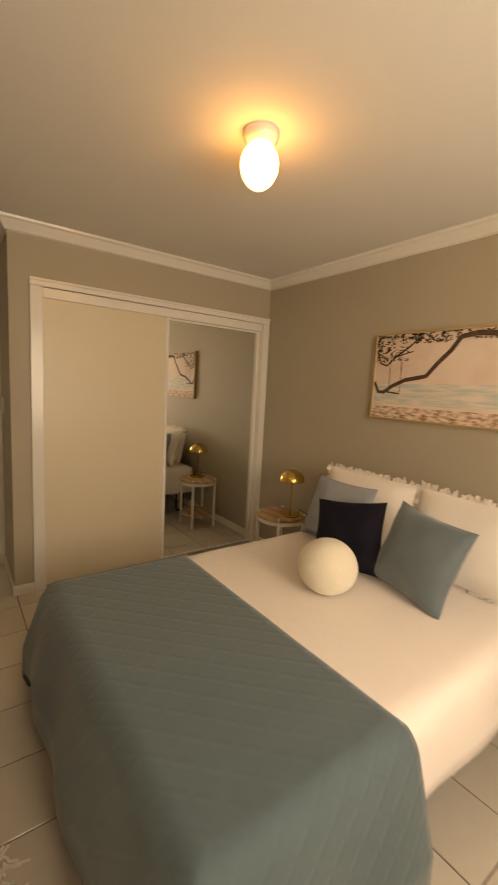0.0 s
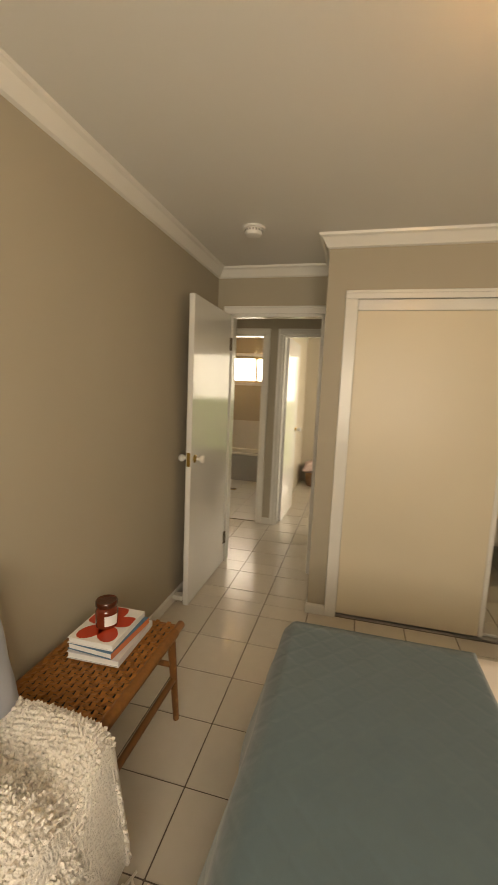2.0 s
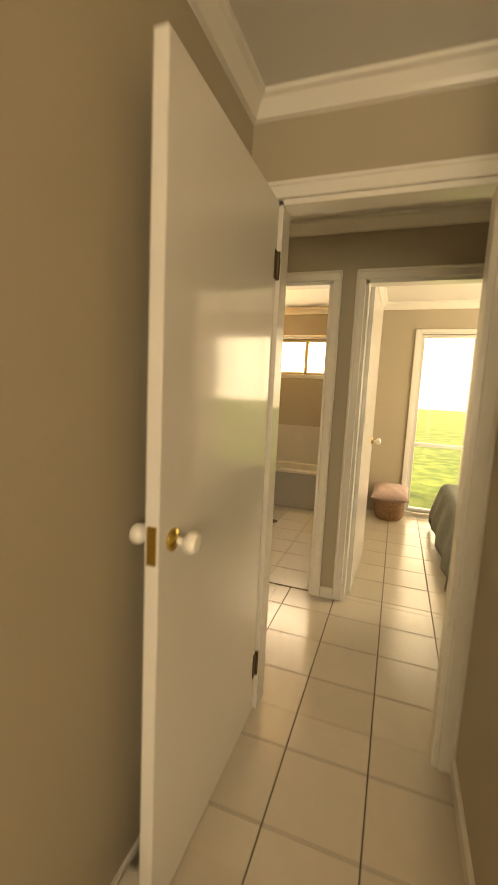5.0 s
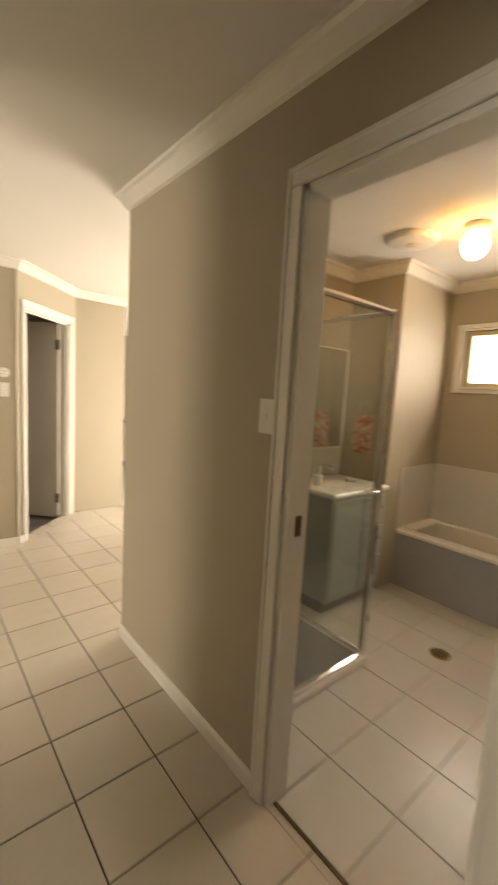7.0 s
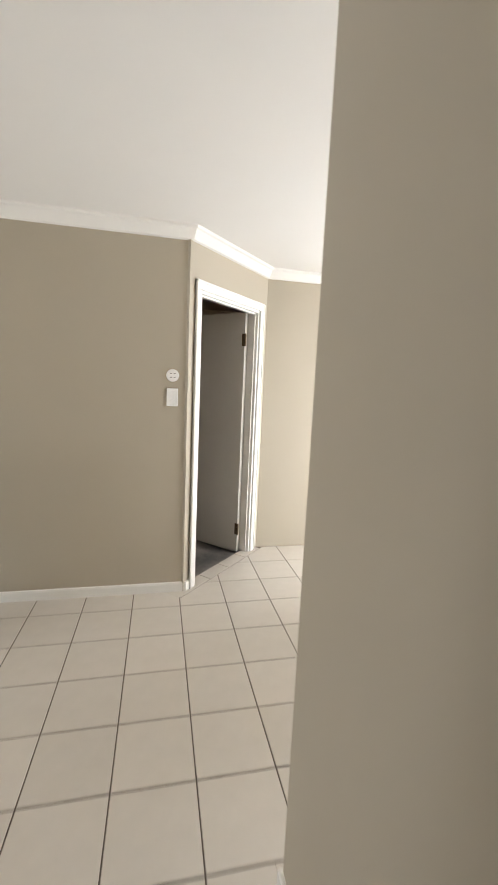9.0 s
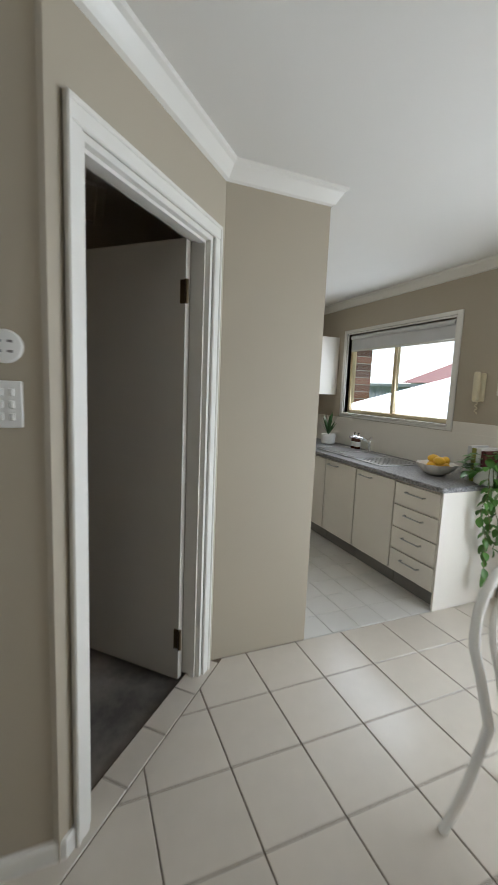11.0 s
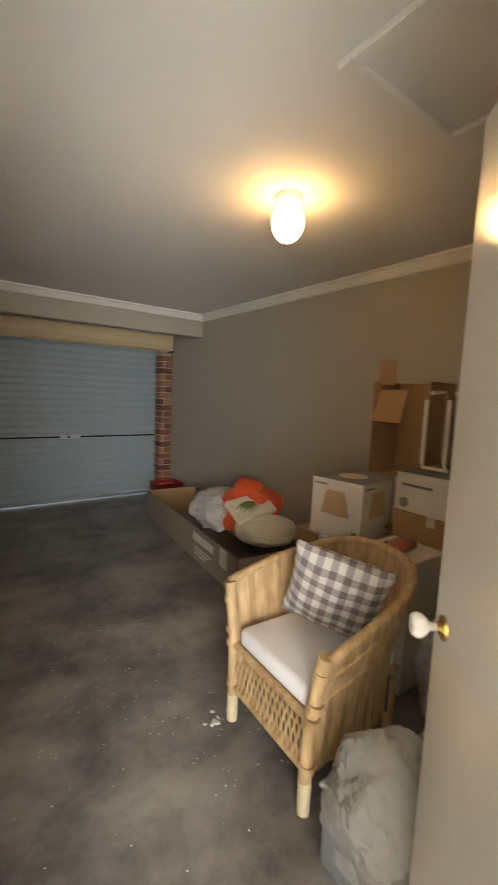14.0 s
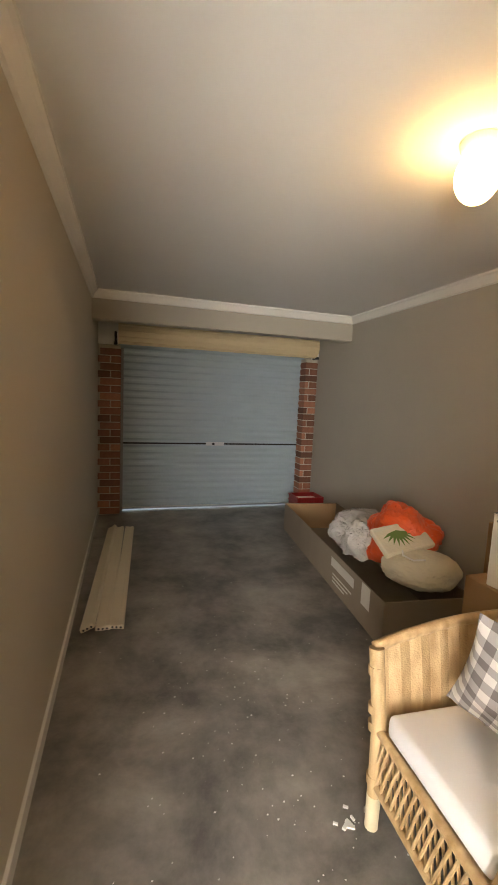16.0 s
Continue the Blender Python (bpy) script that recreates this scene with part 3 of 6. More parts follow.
# ---- windows ----
def window(name, x0, x1, z0, z1, y, depth, label, frame_mat, mullions=(0.5,), sill=True, rail=None, room=-1):
    """A sliding window in a north wall from y to y+depth; room side at y."""
    w = empty(name, pose(x0, y, z0), label, "window", "", "structure")
    W, Z = x1 - x0, z1 - z0
    f = 0.035
    yy = depth * 0.55
    for nm, b in (("frame_side", (0, yy - 0.03, 0, f, yy + 0.03, Z)), ("frame_side", (W - f, yy - 0.03, 0, W, yy + 0.03, Z)), ("frame_bottom", (f, yy - 0.03, 0, W - f, yy + 0.03, f)), ("frame_top", (f, yy - 0.03, Z - f, W - f, yy + 0.03, Z))):
        part(nm, boxm(*b, bevel=0.003), frame_mat, w)
    for k in mullions:
        part("mullion", boxm(W * k - 0.022, yy - 0.025, f, W * k + 0.022, yy + 0.02, Z - f, bevel=0.003), frame_mat, w)
    if rail:
        part("rail", boxm(f, yy - 0.025, rail - 0.02, W - f, yy + 0.02, rail + 0.02, bevel=0.003), frame_mat, w)
    ks = [0] + list(mullions) + [1]
    for a, b in zip(ks, ks[1:]):
        p = part("pane", boxm(max(f, W * a), yy - 0.003, f, min(W - f, W * b), yy + 0.003, Z - f), GLASS, w)
        p.visible_shadow = False
    for nm, b in (("lining", (-0.018, -0.004, 0, 0, yy, Z)), ("lining", (W, -0.004, 0, W + 0.018, yy, Z)), ("lining", (-0.018, -0.004, Z, W + 0.018, yy, Z + 0.018)), ("window_sill", (-0.03, -0.03, -0.02, W + 0.03, yy, 0))):
        part(nm, boxm(*b, bevel=0.003), GLOSS, w)
    a = 0.05
    for nm, b in (("trim", (-a - 0.018, -0.018, -a, -0.018, -0.002, Z + a)), ("trim", (W + 0.018, -0.018, -a, W + a + 0.018, -0.002, Z + a)), ("trim", (-0.018, -0.018, Z + 0.018, W + 0.018, -0.002, Z + a)), ("trim", (-0.018, -0.018, -a, W + 0.018, -0.002, -0.022))):
        part(nm, boxm(*b, bevel=0.004), GLOSS, w)
    return w


window("window_kitchen", -6.22, -4.83, 1.19, 2.03, 4.33, 0.12, "wide cream aluminium sliding kitchen window in white trim", SILL)
window("window_bathroom", -1.09, -0.02, 1.58, 2.02, 4.25, 0.12, "high sliding bathroom window in cream trim", SILL)
window("window_second_bedroom", 0.78, 2.0, 0.05, 2.06, 4.06, 0.12, "tall window in white trim down to the floor", GLOSS, (0.45,), rail=0.78)
window("window_dining", -3.55, -1.95, 0.02, 2.1, 4.33, 0.12, "wide glass sliding door of the dining room", GLOSS)
for nm, x0, x1, z0, z1 in (("window_bedroom", 0.7, 2.3, 0.9, 2.05), ("window_living", -3.2, -1.5, 0.02, 2.1)):
    w = empty(nm, pose(x0, -3.84, z0), "white framed window on the street side", "window", kind="structure")
    for b in ((0, 0, 0, 0.04, 0.05, z1 - z0), (x1 - x0 - 0.04, 0, 0, x1 - x0, 0.05, z1 - z0), (0.04, 0, 0, x1 - x0 - 0.04, 0.05, 0.04), (0.04, 0, z1 - z0 - 0.04, x1 - x0 - 0.04, 0.05, z1 - z0)):
        part("frame_bar", boxm(*b), GLOSS, w)
    p = part("pane", boxm(0.04, 0.02, 0.04, x1 - x0 - 0.04, 0.026, z1 - z0 - 0.04), GLASS, w)
    p.visible_shadow = False
# Unseen window, made up around the second bedroom's fill lamp.
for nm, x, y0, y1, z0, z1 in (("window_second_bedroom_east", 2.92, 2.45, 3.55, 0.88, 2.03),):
    w = empty(nm, pose(x, y0, z0), "white framed side window, unseen, added for the fill light", "window", kind="structure")
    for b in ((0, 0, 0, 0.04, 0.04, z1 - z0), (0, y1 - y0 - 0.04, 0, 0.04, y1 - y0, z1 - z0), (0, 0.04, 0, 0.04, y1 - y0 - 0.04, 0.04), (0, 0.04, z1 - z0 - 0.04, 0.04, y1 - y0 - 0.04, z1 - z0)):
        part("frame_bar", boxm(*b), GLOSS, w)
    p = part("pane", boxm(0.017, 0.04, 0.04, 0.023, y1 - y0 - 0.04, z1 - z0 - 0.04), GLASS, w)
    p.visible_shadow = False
bl = empty("roller_blind", pose(-6.215, 4.325, 1.87), "half-raised grey roller blind in the kitchen window", "blind")
part("roll", tube(bmesh.new(), [(0.02, 0.03, 0.13), (1.37, 0.03, 0.13)], 0.024, 16), BLIND, bl, smooth=True)
part("cloth", boxm(0.02, 0.028, 0.0, 1.37, 0.031, 0.12), BLIND, bl)
part("bottom_bar", boxm(0.02, 0.022, -0.02, 1.37, 0.037, 0.0, bevel=0.004), GLOSS, bl)


# ---- lamps on the ceiling ----
def globe_lamp(m, r, material, label):
    g = empty("ceiling_light", m, label, "ceiling light", "globe ceiling lights")
    part("base", lathe(bmesh.new(), [(0.066, 0.0), (0.068, -0.010), (0.064, -0.026), (0.052, -0.038), (0.046, -0.044)], 32), GLOSS, g, "white fitting", True)
    prof = []
    for i in range(17):
        a = math.pi * i / 16
        prof.append((max(0.004, r * math.sin(a)), -0.036 - r * 1.02 + r * math.cos(a) * (1.06 if a < 1.5 else 1.24)))
    part("globe", lathe(bmesh.new(), prof, 32), material, g, "glowing opal glass globe", True)
    return g


GLOW_BED = emit("glowing_globe_bedroom", (1.0, 0.56, 0.20), 15)
GLOW_BATH = emit("glowing_globe_bathroom", (1.0, 0.62, 0.25), 29)
GLOW_GAR = emit("glowing_globe_garage", (1.0, 0.63, 0.26), 9.0)
globe_lamp(pose(1.56, -1.636, H), 0.072, GLOW_BED, "lit opal globe light on the bedroom ceiling")
globe_lamp(pose(-0.64, 3.16, H), 0.066, GLOW_BATH, "lit opal globe light on the bathroom ceiling")
globe_lamp(pose(-5.144, 0.385, H), 0.077, GLOW_GAR, "lit opal globe light on the garage ceiling")


# ---- bedroom: wardrobe ----
wr = empty("wardrobe_doors", pose(1.06, 0, 0), "cream sliding wardrobe door beside a mirrored sliding door", "wardrobe")
WW = 2.895 - 1.06
fr = part("frame", boxm(-0.045, -0.016, 0, 0.03, 0.09, 2.03, bevel=0.004), GLOSS, wr, "white painted frame")
part("frame", boxm(WW - 0.03, -0.016, 0, WW + 0.033, 0.09, 2.03, bevel=0.004), GLOSS, wr)
hd = boxm(-0.045, -0.016, 2.03, WW + 0.033, 0.09, 2.075, bevel=0.004)
box(hd, 0.03, 0.004, 1.965, WW - 0.03, 0.085, 2.03, bevel=0.004)
part("head", hd, GLOSS, wr, "white painted head with track")
part("head_bead", boxm(-0.045, -0.024, 2.06, WW + 0.033, -0.014, 2.078, bevel=0.003), GLOSS, wr)
part("track", boxm(0.03, 0.01, 0, WW - 0.03, 0.08, 0.012), STEEL, wr)
d1 = part("sliding_door", boxm(0.03, 0.016, 0.02, 0.905, 0.032, 1.965, bevel=0.002), ROBE, wr, "plain cream sliding door")
part("door_stile", boxm(0.885, 0.008, 0.02, 0.912, 0.036, 1.965, bevel=0.003), GLOSS, d1)
d2 = part("mirror_door", boxm(0.91, 0.05, 0.03, WW - 0.055, 0.056, 1.95), MIRROR, wr, "full-height mirror")
for b in ((0.885, 0.044, 0.015, 0.915, 0.066, 1.965), (WW - 0.055, 0.044, 0.015, WW - 0.03, 0.066, 1.965), (0.915, 0.044, 0.015, WW - 0.055, 0.066, 0.03), (0.915, 0.044, 1.95, WW - 0.055, 0.066, 1.965)):
    part("mirror_frame", boxm(*b, bevel=0.002), GLOSS, d2)
structure("floor_wardrobe", boxm(0.90, 0.0, -0.12, 2.93, 0.6, 0.0), GROUT, "wardrobe floor", "floor")


# ---- bed ----
def drape(x0, x1, y0, y1, top, hang_foot, hang_head, hang_near, hang_far, step, seed, fold=0.02, flare=0.10, quilt=0.0, r=0.05, sag=0.0):
    """A cloth over a box top that hangs down its sides with soft folds."""
    bm = bmesh.new()
    us = np.arange(-hang_foot, (x1 - x0) + hang_head + step / 2, step)
    vs = np.arange(-hang_near, (y1 - y0) + hang_far + step / 2, step)
    grid = []

    def fold_axis(t, length, base, sign_lo, sign_hi):
        if t < 0:
            return base - min(-t, r) * 0.55, -t
        if t > length:
            return base + length + min(t - length, r) * 0.55, t - length
        return base + t, 0.0
    for u in us:
        row = []
        for v in vs:
            x, du = fold_axis(u, x1 - x0, x0, -1, 1)
            y, dv = fold_axis(v, y1 - y0, y0, -1, 1)
            d = math.hypot(du, dv) if (du and dv) else max(du, dv)
            drop = max(0, d - 0.4 * r)
            edge = min(1, d / 0.35)
            wob = noise.noise(Vector((u * 3 + seed, v * 3, seed))) * fold * (0.3 + 1.7 * edge)
            ripple = math.sin((u if dv > du else v) * 13 + 2 * noise.noise(Vector((u, v, seed)))) * fold * 0.7 * edge
            ox = (-1 if u < 0 else 1) * (du > 0) * (flare * edge * (du / max(d, 1e-6)) + ripple)
            oy = (-1 if v < 0 else 1) * (dv > 0) * (flare * edge * (dv / max(d, 1e-6)) + ripple)
            z = top - drop * 0.98 + wob * (0.35 if d == 0 else 0.2) - 0.012 * (d > 0)
            if quilt and d == 0:
                a, b = (u + v) / 0.16, (u - v) / 0.16
                z += quilt * min(abs(a - round(a)), abs(b - round(b))) * 2
            elif quilt:
                a, b = (u + v) / 0.16, (u - v) / 0.16
                q = quilt * min(abs(a - round(a)), abs(b - round(b))) * 2
                ox += (-1 if u < 0 else 1) * (du > 0) * q
                oy += (-1 if v < 0 else 1) * (dv > 0) * q
            row.append(bm.verts.new((x + ox, y + oy, max(z, 0.012 + 0.01 * abs(wob)))))
        grid.append(row)
    for a, b in zip(grid, grid[1:]):
        for j in range(len(vs) - 1):
            bm.faces.new((a[j], a[j + 1], b[j + 1], b[j]))
    return bm


def thicken(ob, t):
    s = ob.modifiers.new("thickness", "SOLIDIFY")
    s.thickness, s.offset = t, -1
    return ob


BX0, BX1, BY0, BY1, BT = 0.965, 2.82, -2.40, -1.07, 0.53
bed = empty("bed", pose(0, 0, 0), "double bed made up with white linen on a black metal base", "bed")
part("mattress", boxm(BX0, BY0, 0.30, BX1, BY1, BT, bevel=0.05, seg=3), SHEET, bed, smooth=True)
base = part("base", boxm(BX0 + 0.03, BY0 + 0.04, 0.24, BX1, BY1 - 0.04, 0.30), BLACKM, bed, "black metal bed base")
for x in (BX0 + 0.15, 2.02, 2.68):
    for y in (BY0 + 0.07, BY1 - 0.07):
        part("leg", tube(bmesh.new(), [(x, y, 0.27), (x, y, 0.03), (x + 0.015, y, 0.008), (x + 0.07, y, 0.008), (x + 0.085, y, 0.03), (x + 0.085, y, 0.27)], 0.011), BLACKM, base, smooth=True)
thicken(thing("bed_sheet", drape(BX0, BX1, BY0, BY1, BT + 0.006, 0.02, 0.0, 0.30, 0.30, 0.045, 3, 0.010, 0.03, r=0.05), SHEET, "white cotton bed cover hanging over the mattress sides", "bed cover", smooth=True), 0.006)
thicken(thing("throw_blanket", drape(0.95, 1.61, BY0 - 0.005, BY1 + 0.005, BT + 0.016, 0.46, 0.0, 0.46, 0.45, 0.022, 8, 0.018, 0.085, r=0.07), TEAL, "teal quilted velvet throw across the foot of the bed", "blanket", smooth=True), 0.008)


def cushion(w, h, t, seed, pinch=0.14, n=26, wrinkle=0.012):
    """A stuffed square cushion in the local xz plane, standing on z = 0."""
    bm = bmesh.new()
    sides = []
    for s in (-1, 1):
        g = []
        for i in range(n + 1):
            row = []
            for j in range(n + 1):
                u, v = 2 * i / n - 1, 2 * j / n - 1
                prof = max(0.0, (1 - abs(u) ** 2.6) * (1 - abs(v) ** 2.6)) ** 0.55
                px = u * (1 - pinch * (1 - u * u) * 0 - pinch * 0.55 * (1 - v * v) * abs(u) ** 3)
                pz = v * (1 - pinch * 0.55 * (1 - u * u) * abs(v) ** 3)
                wr_ = noise.noise(Vector((u * 2.2 + seed, v * 2.2, seed * 1.7 + s))) * wrinkle * (0.4 + prof)
                row.append(bm.verts.new((px * w / 2, s * (prof * t / 2) + wr_, (pz + 1) * h / 2)))
            g.append(row)
        for a, b in zip(g, g[1:]):
            for j in range(n):
                bm.faces.new((a[j], a[j + 1], b[j + 1], b[j]))
        sides.append(g)
    bmesh.ops.remove_doubles(bm, verts=bm.verts, dist=0.004)
    return bm


def fringe(w, h, seed, length=0.03, pinch=0.14):
    """Ragged frill tufts round the rim of a cushion."""
    rnd = random.Random(seed)
    bm = bmesh.new()
    for k in range(230):
        s = rnd.random() * 4
        e, f = int(s), 2 * (s - int(s)) - 1
        k2 = 1 - pinch * 0.55 * (1 - f * f)
        u, v = ((f, k2), (k2, f), (f, -k2), (-k2, f))[e]
        d = Vector((((0, 1), (1, 0), (0, -1), (-1, 0))[e][0], 0, ((0, 1), (1, 0), (0, -1), (-1, 0))[e][1]))
        p = Vector((u * w / 2, 0, (v + 1) * h / 2))
        side = Vector((d.z, 0, d.x)) * rnd.uniform(0.006, 0.014)
        tip = p + d * length * rnd.uniform(0.5, 1.1) + Vector((rnd.uniform(-1, 1) * 0.008, rnd.uniform(-1, 1) * 0.018, rnd.uniform(-1, 1) * 0.008))
        off = Vector((0, rnd.uniform(-0.006, 0.006), 0))
        bm.faces.new([bm.verts.new(q) for q in (p - side - d * 0.008 + off, p + side - d * 0.008 + off, tip + side * 0.7, tip - side * 0.6)])
    return bm


def cushion_thing(name, m, w, h, t, seed, material, label, frilled=False):
    if frilled:
        e = empty(name, m, label, "pillow", "pillows on the bed")
        part("cover", cushion(w, h, t, seed, 0.08), material, e, smooth=True)
        tagged(part("frill", fringe(w, h, seed, pinch=0.08), material, e, "frayed cotton frill"), kind="stuff")
        return e
    return thing(name, cushion(w, h, t, seed), material, label, "cushion", m, True, "cushions on the bed")


def leaning(x, y, yaw, lean, z=BT + 0.012, roll=0):
    """A cushion's pose: facing -x when yaw is 90, leaning back against the wall."""
    return Matrix.Translation((x, y, z)) @ Matrix.Rotation(radians(yaw), 4, "Z") @ Matrix.Rotation(radians(lean), 4, "X") @ Matrix.Rotation(radians(roll), 4, "Y")


for i, (x, y, yaw, lean) in enumerate(((2.58, -1.40, 91, 18), (2.58, -2.07, 89, 17))):
    cushion_thing("pillow", leaning(x, y, yaw - 180, -lean), 0.66, 0.44, 0.17, 5 + i, SHAM, "white cotton pillow with a frayed frill, propped on the wall", True)
for i, (x, y) in enumerate(((2.70, -1.44), (2.70, -2.08))):
    cushion_thing("pillow", leaning(x, y, -90, -12), 0.62, 0.38, 0.14, 15 + i, SHAM, "plain white pillow behind the frilled pillows")
cushion_thing("cushion", leaning(2.44, -1.33, -90, -20), 0.46, 0.40, 0.15, 31, GREYBLUE, "grey-blue linen cushion behind the navy cushion")
cushion_thing("cushion", leaning(2.21, -1.66, -76, -24, roll=-9), 0.39, 0.38, 0.13, 33, NAVY, "navy velvet cushion behind the round cushion")
cushion_thing("cushion", leaning(2.25, -1.965, -98, -22, roll=5), 0.42, 0.41, 0.16, 35, TEAL2, "slate blue velvet cushion with a pinched top")
bm = bmesh.new()
bmesh.ops.create_uvsphere(bm, u_segments=48, v_segments=32, radius=0.137)
for v in bm.verts:
    v.co *= 1 + 0.03 * noise.noise(v.co * 9) + 0.012 * noise.noise(v.co * 60)
    v.co.z *= 0.93
thing("ball_cushion", bm, BOUCLE, "round cream boucle ball cushion on the bed", "cushion", pose(1.985, -1.75, BT + 0.132), True)

# ---- bedside table and lamp ----
NX, NY, NZ = 2.67, -0.62, 0.50
ns = empty("bedside_table", pose(NX, NY, 0), "small round timber bedside table on white legs", "bedside table")
part("top", lathe(bmesh.new(), [(0.185, NZ - 0.022), (0.19, NZ - 0.018), (0.19, NZ - 0.004), (0.186, NZ)], 40), OAK, ns, "pale round timber top", True)
part("shelf", lathe(bmesh.new(), [(0.17, 0.13), (0.172, 0.145)], 40), OAK, ns, "round lower shelf")
for k in range(4):
    a = radians(45 + 90 * k)
    part("leg", boxm(0.178 * math.cos(a) - 0.01, 0.178 * math.sin(a) - 0.01, 0, 0.178 * math.cos(a) + 0.01, 0.178 * math.sin(a) + 0.01, NZ + 0.012, bevel=0.002), GLOSS, ns)
part("rail", lathe(bmesh.new(), [(0.178, NZ - 0.05), (0.182, NZ - 0.05), (0.182, NZ - 0.022), (0.178, NZ - 0.022)], 40, close=False), GLOSS, ns)
lamp = empty("table_lamp", pose(2.70, -0.69, NZ), "brushed brass mushroom table lamp, switched off", "lamp")
part("foot", lathe(bmesh.new(), [(0.075, 0), (0.077, 0.004), (0.075, 0.014), (0.01, 0.02)], 40), BRASS, lamp, smooth=True)
part("stem", tube(bmesh.new(), [(0, 0, 0.015), (0, 0, 0.30)], 0.006, 12), BRASS, lamp, smooth=True)
dome = [(0.097 * math.cos(radians(a)), 0.275 + 0.085 * math.sin(radians(a))) for a in range(0, 90, 9)] + [(0.004, 0.36)]
part("shade", lathe(bmesh.new(), [(0.094, 0.272)] + dome, 40, close=False), BRASS, lamp, "domed brass shade", True)
part("finial", lathe(bmesh.new(), [(0.006, 0.358), (0.008, 0.364), (0.004, 0.372)], 12), BRASS, lamp, smooth=True)
part("flex", tube(bmesh.new(), [(0.06, -0.02, 0.01), (0.06, -0.05, 0.05), (0.05, -0.09, 0.045), (0.09, -0.12, 0.012), (0.16, -0.10, 0.01), (0.19, -0.09, -0.2)], 0.003, 6), BLACKM, lamp, "black flex")

# ---- beach picture ----
PX = 2.91
pic = empty("beach_picture", pose(PX, -1.203, 1.306), "framed beach print with a tree branch and a swing", "picture")
PW, PH = 1.18, 0.55
for b in ((-0.014, -PW, 0, 0.018, 0, 0.012), (-0.014, -PW, PH - 0.012, 0.018, 0, PH), (-0.014, -0.012, 0.012, 0.018, 0, PH - 0.012), (-0.014, -PW, 0.012, 0.018, -PW + 0.012, PH - 0.012)):
    part("frame_bar", boxm(*b, bevel=0.002), GOLDFRAME, pic)
part("canvas", boxm(-0.004, -PW + 0.012, 0.012, 0.016, -0.012, PH - 0.012), CANVAS, pic, "pale hazy sky")
part("sea", boxm(-0.0055, -PW + 0.012, 0.10, -0.004, -0.012, 0.235), SEA, pic, "pale sea")
part("sand", boxm(-0.0065, -PW + 0.012, 0.012, -0.004, -0.012, 0.085), SAND, pic, "brown sand and foam")


def flat_stroke(bm, pts, w0, w1, x):
    prev = None
    for i, (y, z) in enumerate(pts):
        a = pts[min(i + 1, len(pts) - 1)]
        b = pts[max(i - 1, 0)]
        d = Vector((a[0] - b[0], a[1] - b[1])).normalized()
        n = Vector((-d.y, d.x)) * (w0 + (w1 - w0) * i / (len(pts) - 1)) / 2
        cur = [bm.verts.new((x, y + n.x, z + n.y)), bm.verts.new((x, y - n.x, z - n.y))]
        if prev:
            bm.faces.new((prev[0], cur[0], cur[1], prev[1]))
        prev = cur


bm = bmesh.new()
flat_stroke(bm, [(-0.012, 0.24), (-0.05, 0.175), (-0.09, 0.175), (-0.15, 0.215), (-0.24, 0.255), (-0.33, 0.27), (-0.38, 0.28), (-0.44, 0.35), (-0.52, 0.43), (-0.57, 0.50), (-0.66, 0.515), (-0.80, 0.50), (-1.0, 0.51), (-1.16, 0.49)], 0.022, 0.03, -0.0072)
flat_stroke(bm, [(-0.02, 0.44), (-0.05, 0.36), (-0.10, 0.345), (-0.16, 0.40), (-0.24, 0.45), (-0.32, 0.51)], 0.012, 0.012, -0.0072)
flat_stroke(bm, [(-0.16, 0.40), (-0.22, 0.415), (-0.28, 0.43)], 0.008, 0.006, -0.0072)
for y in (-0.125, -0.205):
    flat_stroke(bm, [(y, 0.40 if y > -0.2 else 0.44), (y - 0.002, 0.175)], 0.004, 0.004, -0.0072)
flat_stroke(bm, [(-0.115, 0.177), (-0.21, 0.168)], 0.01, 0.01, -0.0075)
part("branch", bm, BARK, pic, "dark twisting branch with a swing")
bm = bmesh.new()
rnd = random.Random(4)
for k in range(420):
    y = -rnd.random() ** 1.6 * 0.55 - 0.02 if k < 300 else -rnd.uniform(0.6, 1.15)
    z = PH - 0.014 - rnd.random() ** 1.3 * (0.17 if y > -0.25 else 0.06)
    if z < 0.30:
        continue
    a, s = rnd.random() * 6.28, rnd.uniform(0.006, 0.014)
    bm.faces.new([bm.verts.new((-0.0078, y + s * math.cos(a + q) * k1, z + s * math.sin(a + q) * k1)) for q, k1 in ((0, 1), (1.57, 0.5), (3.14, 1), (4.71, 0.5))])
part("leaves", bm, BARKLEAF, pic, "dark printed leaves")

# ---- smoke detector ----
sd = empty("smoke_detector", pose(0.469, -0.183, H), "round white smoke detector on the ceiling", "smoke detector", "smoke detectors")
part("base", lathe(bmesh.new(), [(0.066, 0), (0.066, -0.012), (0.05, -0.014)], 36), PLASTIC, sd, smooth=True)
part("body", lathe(bmesh.new(), [(0.052, -0.013), (0.052, -0.034), (0.044, -0.046), (0.02, -0.049)], 36), PLASTIC, sd, smooth=True)
bm = bmesh.new()
for k in range(18):
    a = 2 * math.pi * k / 18
    box(bm, 0.0515, -0.004, -0.030, 0.0535, 0.004, -0.018, m=Matrix.Rotation(a, 4, "Z"))
part("vent", bm, INKGREY, sd)

